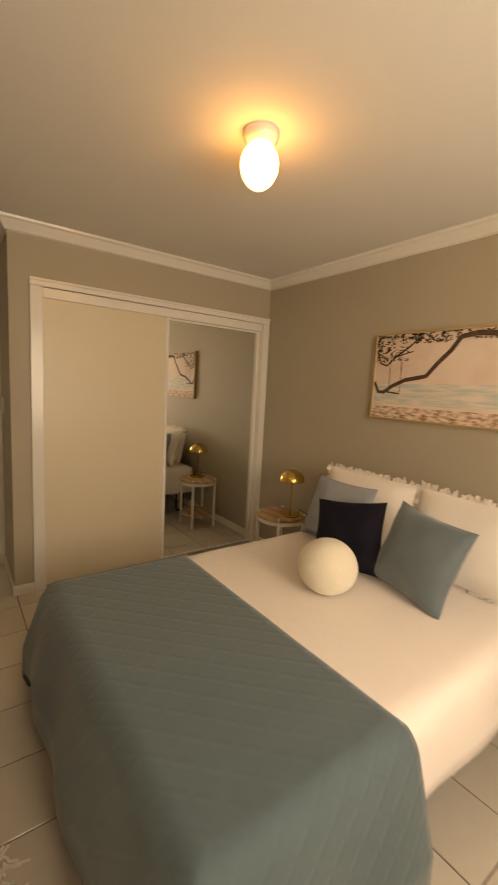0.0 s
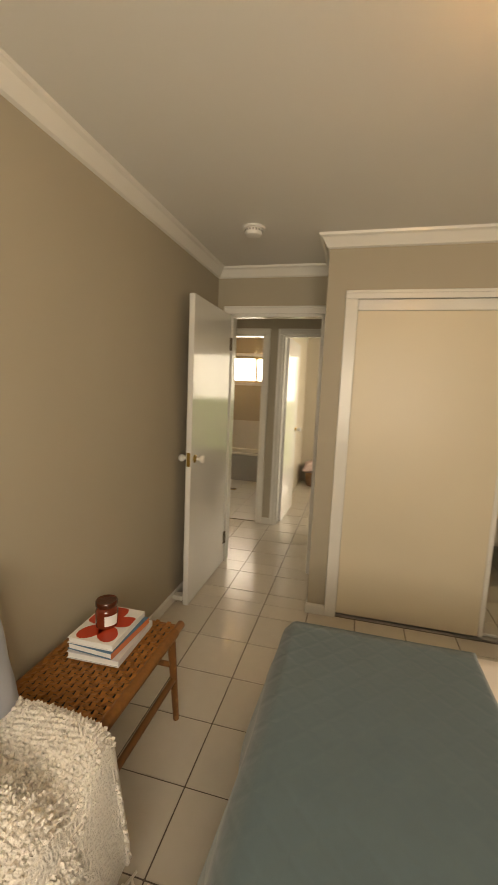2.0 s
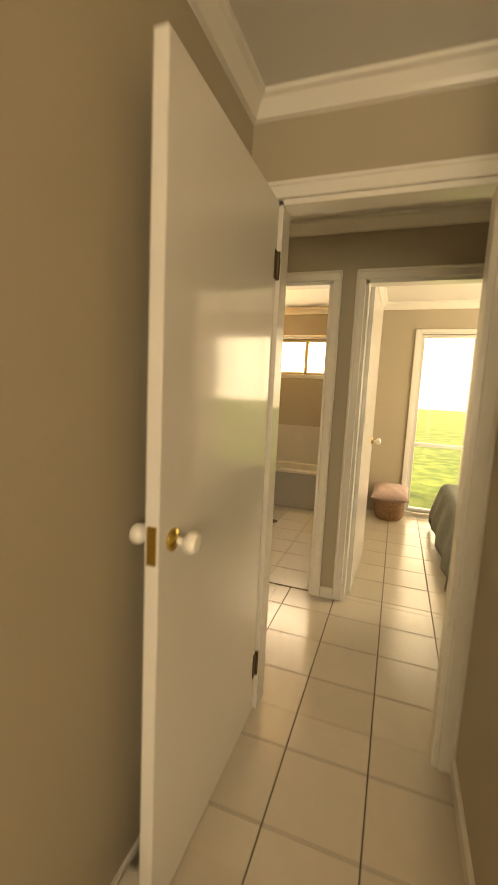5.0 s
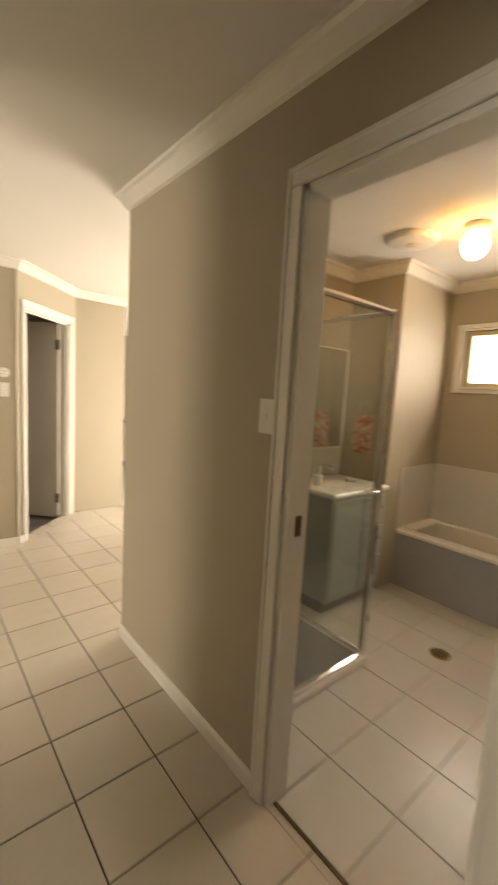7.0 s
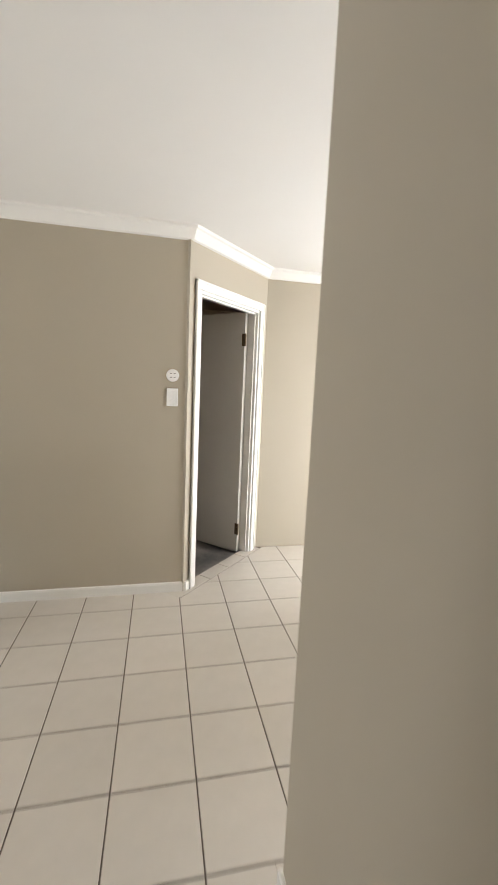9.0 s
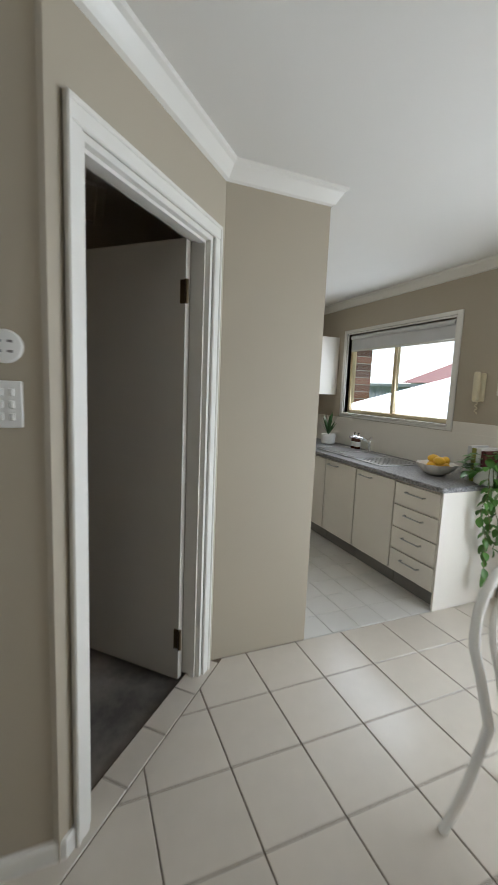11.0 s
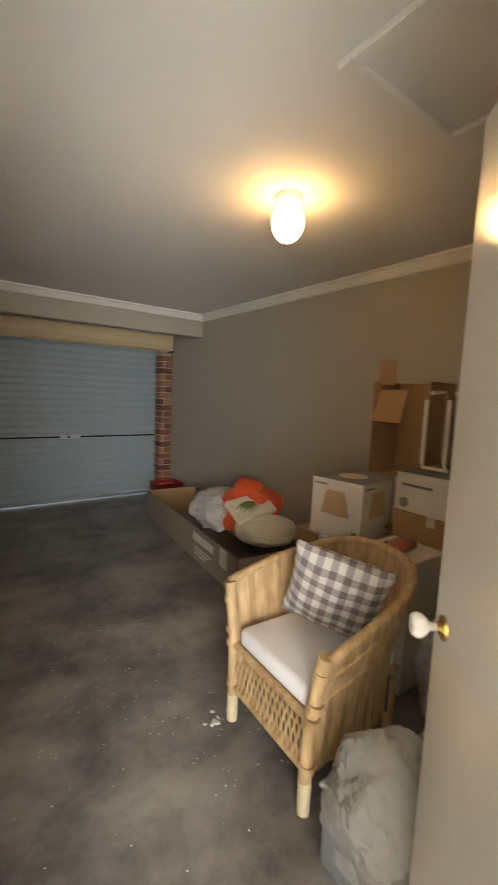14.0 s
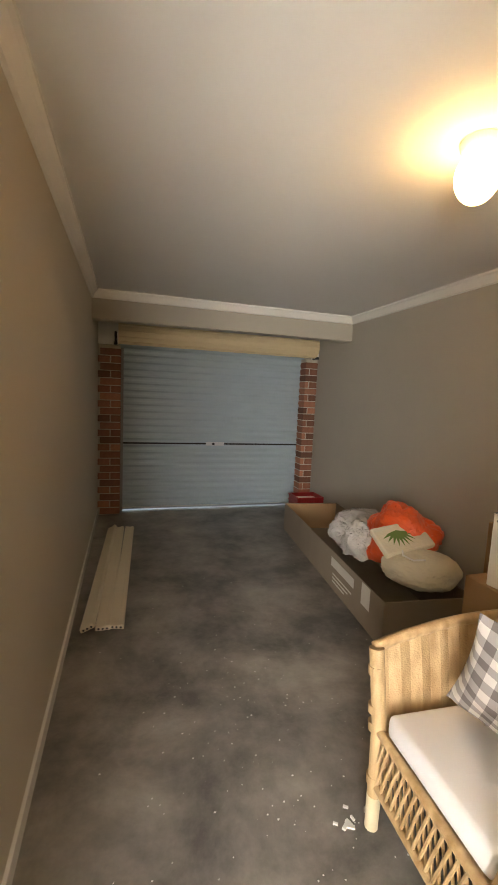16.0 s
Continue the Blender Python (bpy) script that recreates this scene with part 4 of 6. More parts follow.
# ---- bench with books, candle, throw, cushion ----
bench = empty("bench", pose(0, 0, 0), "low teak bench with a woven cane seat", "bench")
SX0, SX1, SY0, SY1, SZ = 0.075, 0.445, -2.05, -1.09, 0.45
for x in (SX0, SX1):
    part("seat_rail", tube(bmesh.new(), [(x, SY0 - 0.02, SZ - 0.018), (x, SY1 + 0.03, SZ - 0.018)], 0.018, 12), TEAK, bench, smooth=True)
for y in (SY0, SY1):
    part("seat_rail", tube(bmesh.new(), [(SX0, y, SZ - 0.022), (SX1, y, SZ - 0.022)], 0.016, 12), TEAK, bench, smooth=True)
for x, ox in ((SX0 + 0.02, -0.02), (SX1 - 0.02, 0.02)):
    for y, oy in ((SY0 + 0.03, -0.02), (SY1 - 0.03, 0.03)):
        part("leg", tube(bmesh.new(), [(x, y, SZ - 0.02), (x + ox * 0.5, y + oy * 0.5, 0.22), (x + ox, y + oy, 0.0)], 0.019, 12, 0.013), TEAK, bench, smooth=True)
    part("stretcher", tube(bmesh.new(), [(x + ox * 0.5, SY0 + 0.02, 0.20), (x + ox * 0.5, SY1 - 0.02, 0.20)], 0.014, 10), TEAK, bench, smooth=True)
for y in (SY0 + 0.02, SY1 - 0.02):
    part("stretcher", tube(bmesh.new(), [(SX0 + 0.01, y, 0.27), (SX1 - 0.01, y, 0.27)], 0.012, 10), TEAK, bench, smooth=True)
# Black sheet added below the weave as the shade in its holes.
part("weave_gap_shade", boxm(SX0, SY0, SZ - 0.016, SX1, SY1, SZ - 0.012), BLACKM, bench)
part("edge_wrap", tube(bmesh.new(), [(SX1 + 0.002, SY0 + 0.02 + k * 0.02, SZ - 0.016) for k in range(46)], 0.021, 10), CANE, bench, "cane wrapping on the front rail", True)
bm = bmesh.new()
rnd = random.Random(2)
n_ = 0
y = SY0
while y < SY1:
    k = 0
    pts = [(SX0 + (SX1 - SX0) * q / 14, y, SZ - 0.002 + 0.0045 * (1 if (q + n_) % 2 else -1)) for q in range(15)]
    for a, b in zip(pts, pts[1:]):
        bm.faces.new([bm.verts.new(p) for p in ((a[0], a[1], a[2]), (b[0], b[1], b[2]), (b[0], b[1] + 0.0165, b[2]), (a[0], a[1] + 0.0165, a[2]))])
    y += 0.026
    n_ += 1
for q in range(14):
    x = SX0 + (SX1 - SX0) * (q + 0.15) / 14
    for r_ in range(37):
        y0 = SY0 + (SY1 - SY0) * r_ / 37
        z0 = SZ - 0.001 + 0.0045 * (1 if (q + r_) % 2 else -1)
        z1 = SZ - 0.001 + 0.0045 * (1 if (q + r_ + 1) % 2 else -1)
        bm.faces.new([bm.verts.new(p) for p in ((x, y0, z0), (x + 0.0165, y0, z0), (x + 0.0165, y0 + 0.026, z1), (x, y0 + 0.026, z1))])
tagged(part("woven_seat", bm, CANE, bench, "woven honey-coloured cane strips"), kind="stuff")


def book(m, w, d, t, cover, label, spine=None):
    b = empty("book", m, label, "book", "books on the bench")
    part("page_block", boxm(-w / 2 + 0.004, -d / 2 + 0.004, 0.002, w / 2 - 0.003, d / 2 - 0.004, t - 0.002), PAPER, b)
    part("cover", box(box(bmesh.new(), -w / 2, -d / 2, 0, w / 2, d / 2, 0.0022), -w / 2, -d / 2, t - 0.0022, w / 2, d / 2, t), cover, b)
    part("spine", boxm(w / 2 - 0.002, -d / 2, 0, w / 2 + 0.001, d / 2, t, bevel=0.001), spine or cover, b)
    return b


BX, BY = 0.245, -1.285
BOOKGREY = mat("pale_grey_book_cover", (0.60, 0.59, 0.60), 0.35, scale=30, var=0.1, bump=0)
book(pose(BX + 0.005, BY, SZ + 0.004, 0, 0, 2), 0.21, 0.275, 0.026, BOOKGREY, "pale grey paperback at the bottom of the book stack")
b2 = book(pose(BX, BY - 0.005, SZ + 0.031, 0, 0, -3), 0.19, 0.255, 0.024, BOOKBLUE, "blue and orange book in the middle of the stack", BOOKORANGE)
b3 = book(pose(BX - 0.01, BY - 0.005, SZ + 0.056, 0, 0, 1), 0.185, 0.245, 0.022, PAPER, "white book with red petal print on top of the stack")
bm = bmesh.new()
for a in range(5):
    for rr in ((0.03, 0.085),):
        ang = radians(a * 72 + 20)
        c = Vector((0.055 * math.cos(ang) * 1.05, 0.075 * math.sin(ang) * 1.05))
        pts = []
        for k in range(14):
            q = 2 * math.pi * k / 14
            e = Vector((math.cos(q) * 0.055, math.sin(q) * 0.038))
            e = Matrix.Rotation(ang, 2) @ e
            pts.append(bm.verts.new((max(-0.088, min(0.088, c.x + e.x)), max(-0.118, min(0.118, c.y + e.y)), 0.0226)))
        bm.faces.new(pts)
part("petal_print", bm, BOOKRED, b3, "red petals printed on the cover")
bm = bmesh.new()
for k in range(5):
    box(bm, 0.1056, -0.10 + 0.034 * k, 0.008, 0.1064, -0.078 + 0.034 * k, 0.018)
can = empty("candle_jar", pose(0.235, -1.30, SZ + 0.0785), "amber glass candle jar with a lid, on the books", "candle")
part("jar", lathe(bmesh.new(), [(0.036, 0), (0.041, 0.004), (0.0425, 0.02), (0.0425, 0.065), (0.038, 0.075), (0.034, 0.079), (0.034, 0.084)], 36), AMBER, can, smooth=True)
part("lid", lathe(bmesh.new(), [(0.040, 0.084), (0.042, 0.087), (0.042, 0.100), (0.039, 0.105), (0.033, 0.104)], 36), AMBERLID, can, "dark amber lid", True)
lab = bmesh.new()
for k in range(12):
    a0, a1 = radians(-68 + k * 6), radians(-62 + k * 6)
    lab.faces.new([lab.verts.new((0.0431 * math.cos(a), 0.0431 * math.sin(a), z)) for a, z in ((a0, 0.016), (a1, 0.016), (a1, 0.056), (a0, 0.056))])
part("paper_label", lab, PAPER, can, "white paper label")

# fluffy throw hanging over the bench end
def fluffy(bm_, amount, seed, freq):
    bm_.normal_update()
    for v in bm_.verts:
        n = noise.noise(v.co * freq + Vector((seed, 0, 0))) + 0.6 * noise.noise(v.co * freq * 2.3)
        v.co += v.normal * amount * n
    return bm_


bm = drape(0.05, 0.47, -2.08, -1.72, SZ + 0.045, 0.05, 0.40, 0.0, 0.04, 0.012, 21, 0.03, 0.09, r=0.07)
for v in bm.verts:
    v.co.z += 0.025 * math.sin(v.co.y * 26 + v.co.x * 6) * (v.co.z > 0.4)
throw = empty("chunky_throw", pose(0, 0, 0), "fluffy white chunky-knit throw hanging over the bench", "throw")
tufts = bmesh.new()
rnd = random.Random(12)
bm.normal_update()
for f in list(bm.faces):
    if rnd.random() > 0.93:
        continue
    c, nn = f.calc_center_median(), f.normal
    if nn.z < -0.3:
        nn = -nn
    d1_ = nn.orthogonal().normalized()
    d2_ = nn.cross(d1_)
    a = rnd.random() * 6.28
    s1, hgt = rnd.uniform(0.004, 0.008), rnd.uniform(0.005, 0.014)
    ring = [tufts.verts.new(c + (d1_ * math.cos(a + q * 1.257) + d2_ * math.sin(a + q * 1.257)) * s1) for q in range(5)]
    ring2 = [tufts.verts.new(c + nn * hgt * 0.7 + (d1_ * math.cos(a + q * 1.257 + 0.4) + d2_ * math.sin(a + q * 1.257 + 0.4)) * s1 * 1.1) for q in range(5)]
    tip = tufts.verts.new(c + nn * hgt * 1.25 + d1_ * rnd.uniform(-0.005, 0.005))
    for q in range(5):
        tufts.faces.new((ring[q], ring[(q + 1) % 5], ring2[(q + 1) % 5], ring2[q]))
        tufts.faces.new((ring2[q], ring2[(q + 1) % 5], tip))
tagged(part("tuft", tufts, FLUFF, throw, "soft white wool tufts", True), kind="stuff")
thicken(part("cloth", bm, FLUFF, throw, smooth=True), 0.015)
rnd = random.Random(9)
bm = bmesh.new()
for k in range(260):
    a = rnd.random()
    base_p = Vector((rnd.uniform(0.44, 0.68), rnd.uniform(-2.1, -1.72), 0.006))
    pts = [base_p]
    d = Vector((rnd.uniform(-1, 1), rnd.uniform(-1, 1), 0)).normalized()
    for q in range(4):
        pts.append(pts[-1] + d * 0.014 + Vector((rnd.uniform(-1, 1) * 0.006, rnd.uniform(-1, 1) * 0.006, rnd.uniform(-0.002, 0.008))))
    for p in pts:
        p.z = max(p.z, 0.005)
    tube(bm, pts, 0.004, 5)
tagged(thing("throw_fringe", bm, FLUFF, "white tasselled throw fringe lying on the floor tiles", "throw fringe", smooth=True), kind="stuff")
cs = thing("cushion", cushion(0.44, 0.44, 0.15, 41), mat("pale_blue_linen", (0.42, 0.45, 0.52), 0.9, scale=9, var=0.05, bump=0.3, fine=140), "pale blue linen cushion leaning on the wall above the bench", "cushion", Matrix.Translation((0.18, -1.89, SZ + 0.02)) @ Matrix.Rotation(radians(90), 4, "Z") @ Matrix.Rotation(radians(-14), 4, "X"), True)

# ---- switches ----
def switch_plate(name, m, buttons, label):
    s = empty(name, m, label, "light switch", "light switches")
    part("plate", boxm(-0.036, -0.010, -0.058, 0.036, 0, 0.058, bevel=0.003), PLASTIC, s)
    for k in range(buttons):
        z = (k - (buttons - 1) / 2) * 0.03
        for x in ((0,) if buttons == 1 else (-0.012, 0.012)):
            part("rocker", boxm(x - 0.006, -0.014, z - 0.010, x + 0.006, -0.010, z + 0.010, bevel=0.002), PLASTIC, s)
    return s


switch_plate("light_switch", pose(-0.612, 1.70, 1.36), 1, "white light switch beside the bathroom door")
switch_plate("light_switch", pose(-3.54, 1.42, 1.345, 0, 0, 90), 3, "white six-button light switch beside the garage door")
dm = empty("round_dimmer", pose(-3.54, 1.42, 1.485, 0, 0, 90), "round white dial fitting above the light switch", "dial")
part("plate", lathe(bmesh.new(), [(0.040, 0), (0.041, 0.006), (0.036, 0.014), (0.02, 0.016)], 32, m=Matrix.Rotation(radians(90), 4, "X")), PLASTIC, dm, smooth=True)
for k in range(4):
    a = radians(45 + 90 * k)
    part("slot", boxm(0.017 * math.cos(a) - 0.006, -0.0165, 0.017 * math.sin(a) - 0.003, 0.017 * math.cos(a) + 0.006, -0.0135, 0.017 * math.sin(a) + 0.003), INKGREY, dm)
switch_plate("light_switch", pose(0.90, 0.40, 1.25, 0, 0, 90 + 180), 1, "white light switch on the wardrobe side wall")

# ---- bathroom ----
tub = empty("bathtub", pose(-1.23, 3.70, -0.01), "built-in white bath with a grey tiled front", "bathtub")
TW, TD = 1.465, 0.55
bm = bmesh.new()
box(bm, 0, 0, 0.42, TW, 0.09, 0.46, bevel=0.012)
box(bm, 0, TD - 0.06, 0.42, TW, TD, 0.46, bevel=0.012)
box(bm, 0, 0.09, 0.42, 0.12, TD - 0.06, 0.46)
box(bm, TW - 0.1, 0.09, 0.42, TW, TD - 0.06, 0.46)
box(bm, 0.12, 0.09, 0.10, TW - 0.1, TD - 0.06, 0.12)
box(bm, 0.11, 0.08, 0.10, 0.12, TD - 0.05, 0.43)
box(bm, TW - 0.1, 0.08, 0.10, TW - 0.09, TD - 0.05, 0.43)
box(bm, 0.12, 0.08, 0.10, TW - 0.1, 0.09, 0.43)
box(bm, 0.12, TD - 0.06, 0.10, TW - 0.1, TD - 0.05, 0.43)
part("basin", bm, BATHWHITE, tub)
part("front_panel", boxm(0, 0.02, 0, TW, 0.05, 0.42), TUBFRONT, tub, "grey tiled front")
part("splashback", boxm(0, TD - 0.008, 0.46, TW, TD - 0.001, 0.94), BTILE, tub, "pale wall tiles above the bath")
part("splashback", boxm(0.001, 0.0, 0.46, 0.008, TD - 0.01, 0.94), BTILE, tub)
for x in (0.95, 1.03):
    part("tap", lathe(bmesh.new(), [(0.022, 0), (0.02, 0.01), (0.01, 0.02), (0.01, 0.05), (0.02, 0.055), (0.018, 0.08)], 20, m=Matrix.Translation((x, TD - 0.008, 0.62)) @ Matrix.Rotation(radians(90), 4, "X")), CHROME, tub, smooth=True)
van = empty("vanity", pose(-1.665, 2.86, -0.012), "pale green bathroom vanity with three drawers and a white basin top", "vanity")
VD, VW, VH = 0.46, 0.60, 0.80
part("cabinet", boxm(0, 0, 0.09, VD, VW, VH, bevel=0.002), VANITY, van)
part("plinth", boxm(0, 0.02, 0, VD - 0.05, VW - 0.02, 0.09), KICK, van)
part("basin_top", boxm(0, -0.015, VH, VD + 0.025, VW + 0.015, VH + 0.035, bevel=0.008), BATHWHITE, van)
part("bowl", lathe(bmesh.new(), [(0.17, VH + 0.036), (0.165, VH + 0.039), (0.13, VH + 0.0375), (0.05, VH + 0.0365)], 32, cx=0.27, cy=0.3), BATHWHITE, van, smooth=True)
for k in range(3):
    dr = part("drawer", boxm(VD, 0.33, 0.11 + 0.225 * k, VD + 0.016, VW - 0.01, 0.32 + 0.225 * k, bevel=0.003), VANITY, van)
    part("handle", tube(bmesh.new(), [(VD + 0.016, 0.40, 0.24 + 0.225 * k), (VD + 0.035, 0.41, 0.24 + 0.225 * k), (VD + 0.035, 0.52, 0.24 + 0.225 * k), (VD + 0.016, 0.53, 0.24 + 0.225 * k)], 0.005, 8), CHROME, dr)
part("cabinet_door", boxm(VD, 0.01, 0.11, VD + 0.016, 0.32, 0.78, bevel=0.003), VANITY, van)
part("tap", tube(bmesh.new(), [(0.08, 0.3, VH + 0.03), (0.08, 0.3, VH + 0.13), (0.12, 0.3, VH + 0.15), (0.20, 0.3, VH + 0.13)], 0.013, 12), CHROME, van, smooth=True)
thing("soap_dish", lathe(bmesh.new(), [(0.03, 0), (0.045, 0.012), (0.046, 0.025), (0.04, 0.02)], 24), BATHWHITE, "small white dish on the vanity", "dish", pose(-1.40, 3.30, VH + 0.024), True)
thing("tumbler", lathe(bmesh.new(), [(0.028, 0), (0.032, 0.01), (0.032, 0.07), (0.028, 0.072)], 24), BATHWHITE, "white tumbler on the vanity", "tumbler", pose(-1.45, 2.98, VH + 0.024), True)
mi = empty("bathroom_mirror", pose(-1.663, 2.80, 1.05), "frameless mirror above the vanity", "mirror")
part("glass", boxm(0, 0, 0, 0.006, 0.68, 0.75), MIRROR, mi)
for b in ((0, 0, -0.012, 0.012, 0.68, 0.0), (0, 0, 0.75, 0.012, 0.68, 0.762), (0, -0.012, -0.012, 0.012, 0.0, 0.762), (0, 0.68, -0.012, 0.012, 0.692, 0.762)):
    part("edge", boxm(*b), GLOSS, mi)
structure("wall_tiles_vanity", boxm(-1.664, 2.80, 0.83, -1.656, 3.495, 1.035), BTILE, "pale tile splashback behind the vanity", "tiles")
tw = empty("towel_ring", pose(-1.45, 3.50, 1.35), "patterned hand towel hanging from a ring", "towel ring")
part("ring", tube(bmesh.new(), [(0.06 * math.cos(a * 0.5), -0.03, 0.06 * math.sin(a * 0.5)) for a in range(14)], 0.005, 8), CHROME, tw, smooth=True)
thing("hand_towel", cushion(0.17, 0.30, 0.05, 61, 0.05), TOWEL, "red and cream patterned hand towel", "towel", pose(-1.45, 3.465, 1.02), True)

sh = empty("shower_screen", pose(0, 0, -0.012), "glass corner shower screen with a chrome frame", "shower")
SXX, SYY = -0.79, 2.68
for p0, p1 in (((SXX, 1.80), (SXX, SYY)), ((SXX, SYY), (-1.66, SYY))):
    for z in (0.05, 1.885):
        part("frame_rail", tube(bmesh.new(), [(p0[0], p0[1], z), (p1[0], p1[1], z)], 0.016, 8), CHROME, sh)
part("corner_post", boxm(SXX - 0.018, SYY - 0.018, 0.03, SXX + 0.018, SYY + 0.018, 1.90, bevel=0.004), CHROME, sh)
part("wall_post", boxm(SXX - 0.014, 1.792, 0.03, SXX + 0.014, 1.815, 1.89), CHROME, sh)
SGLASS = glass("shower_glass", (0.93, 0.97, 0.95))
for b in ((SXX - 0.003, 1.815, 0.06, SXX + 0.003, SYY - 0.018, 1.875), (-1.66, SYY - 0.003, 0.06, SXX - 0.018, SYY + 0.003, 1.875)):
    p = part("glass_panel", boxm(*b), SGLASS, sh)
    p.visible_shadow = False
part("door_handle", tube(bmesh.new(), [(SXX, SYY - 0.06, 0.98), (SXX + 0.045, SYY - 0.06, 0.98), (SXX + 0.05, SYY - 0.10, 0.98), (SXX, SYY - 0.11, 0.98)], 0.007, 8), CHROME, sh)
part("hinge_block", boxm(SXX - 0.02, 2.02, 1.84, SXX + 0.02, 2.07, 1.91, bevel=0.004), CHROME, sh)
part("tray", boxm(-1.66, 1.80, 0.0, SXX + 0.03, SYY + 0.03, 0.045, bevel=0.008), BATHWHITE, sh, "low shower tray kerb")
part("tray_floor", boxm(-1.62, 1.84, 0.044, SXX - 0.03, SYY - 0.03, 0.05), KICK, sh, "dark shower tray floor")
dn = empty("floor_drain", pose(-0.551, 3.12, -0.012), "round brass floor drain in the bathroom tiles", "drain")
part("rim", lathe(bmesh.new(), [(0.055, 0.0), (0.056, 0.004), (0.042, 0.005), (0.040, 0.001)], 32, close=False), BRASS, dn, smooth=True)
part("grate", lathe(bmesh.new(), [(0.042, 0.001), (0.041, 0.002)], 32), DARKMETAL, dn)
ef = empty("exhaust_fan", pose(-0.995, 3.13, H), "round white ceiling exhaust fan", "exhaust fan")
part("grille", lathe(bmesh.new(), [(0.15, 0), (0.15, -0.012), (0.135, -0.03), (0.10, -0.036), (0.02, -0.036)], 40), PLASTIC, ef, smooth=True)
part("centre", lathe(bmesh.new(), [(0.03, -0.036), (0.03, -0.042), (0.01, -0.044)], 24), CREAMPLASTIC, ef)

# ---- second bedroom, seen through its door ----
bk = empty("laundry_basket", pose(0.60, 3.84, 0), "brown woven basket with a checked cushion on top", "basket")
part("body", lathe(bmesh.new(), [(0.13, 0), (0.15, 0.03), (0.165, 0.14), (0.158, 0.24), (0.14, 0.26)], 32), BASKET, bk, smooth=True)
thing("cushion", cushion(0.40, 0.40, 0.16, 71), mat("pink_check_cotton", (0.50, 0.37, 0.34), 0.9, scale=40, var=0.25), "pale pink checked cushion lying on the basket", "cushion", Matrix.Translation((0.60, 4.02, 0.33)) @ Matrix.Rotation(radians(100), 4, "X"), True)
b2d = empty("second_bed", pose(0, 0, 0), "bed with a grey-green cover in the second bedroom", "bed")
part("mattress", boxm(1.12, 2.2, 0.2, 2.86, 3.6, 0.5, bevel=0.05, seg=3), SHEET, b2d, smooth=True)
part("frame", boxm(1.14, 2.22, 0.0, 2.84, 3.58, 0.2), BLACKM, b2d)
thicken(thing("bed_throw", drape(1.12, 1.9, 2.2, 3.6, 0.51, 0.42, 0, 0.3, 0.3, 0.04, 77, 0.02, 0.08), mat("sage_bed_cover", (0.16, 0.17, 0.15), 0.9, scale=20, var=0.3), "grey-green cover draped over the second bed", "blanket", smooth=True), 0.008)


# ---- living and dining ----
def bent_chair(m, label):
    """White bentwood chair facing local +y, the floor at z 0."""
    c = empty("bentwood_chair", m, label, "chair", "chairs round the table")
    part("seat_ring", lathe(bmesh.new(), [(0.17, 0.425), (0.20, 0.425), (0.207, 0.435), (0.207, 0.45), (0.198, 0.458), (0.17, 0.455)], 36), GLOSS, c, smooth=True)
    part("seat_pad", lathe(bmesh.new(), [(0.185, 0.455), (0.195, 0.465), (0.19, 0.485), (0.15, 0.497), (0.02, 0.50)], 36), GREYSEAT, c, "grey fabric seat pad", True)
    hoop = []
    for k in range(25):
        a = math.pi * k / 24
        hoop.append((-0.20 * math.cos(a), -0.24 - 0.03 * math.sin(a), 0.66 + 0.21 * math.sin(a)))
    legs_l = [(-0.20, -0.27, 0.0), (-0.195, -0.215, 0.22), (-0.185, -0.18, 0.44), (-0.195, -0.215, 0.58)]
    legs_r = [(-x, y, z) for x, y, z in reversed(legs_l)]
    part("back_hoop", tube(bmesh.new(), legs_l + hoop + legs_r, 0.0155, 12), GLOSS, c, "bent outer hoop that forms the back legs", True)
    inner = [(-0.12, -0.17, 0.45), (-0.125, -0.20, 0.58)]
    for k in range(17):
        a = math.pi * k / 16
        inner.append((-0.125 * math.cos(a), -0.225 - 0.03 * math.sin(a), 0.66 + 0.13 * math.sin(a)))
    inner += [(0.125, -0.20, 0.58), (0.12, -0.17, 0.45)]
    part("inner_hoop", tube(bmesh.new(), inner, 0.0115, 12), GLOSS, c, smooth=True)
    for s in (-1, 1):
        part("front_leg", tube(bmesh.new(), [(s * 0.14, 0.13, 0.44), (s * 0.165, 0.165, 0.2), (s * 0.185, 0.20, 0.0)], 0.016, 12, 0.012), GLOSS, c, smooth=True)
    part("ring_stretcher", tube(bmesh.new(), [(0.165 * math.cos(2 * math.pi * k / 28), -0.01 + 0.18 * math.sin(2 * math.pi * k / 28), 0.23) for k in range(29)], 0.009, 10), GLOSS, c, smooth=True)
    part("cushion_tie", tube(bmesh.new(), [(-0.19, -0.20, 0.50), (-0.215, -0.215, 0.47), (-0.235, -0.24, 0.40)], 0.006, 6), GREYSEAT, c, "grey fabric tie")
    return c


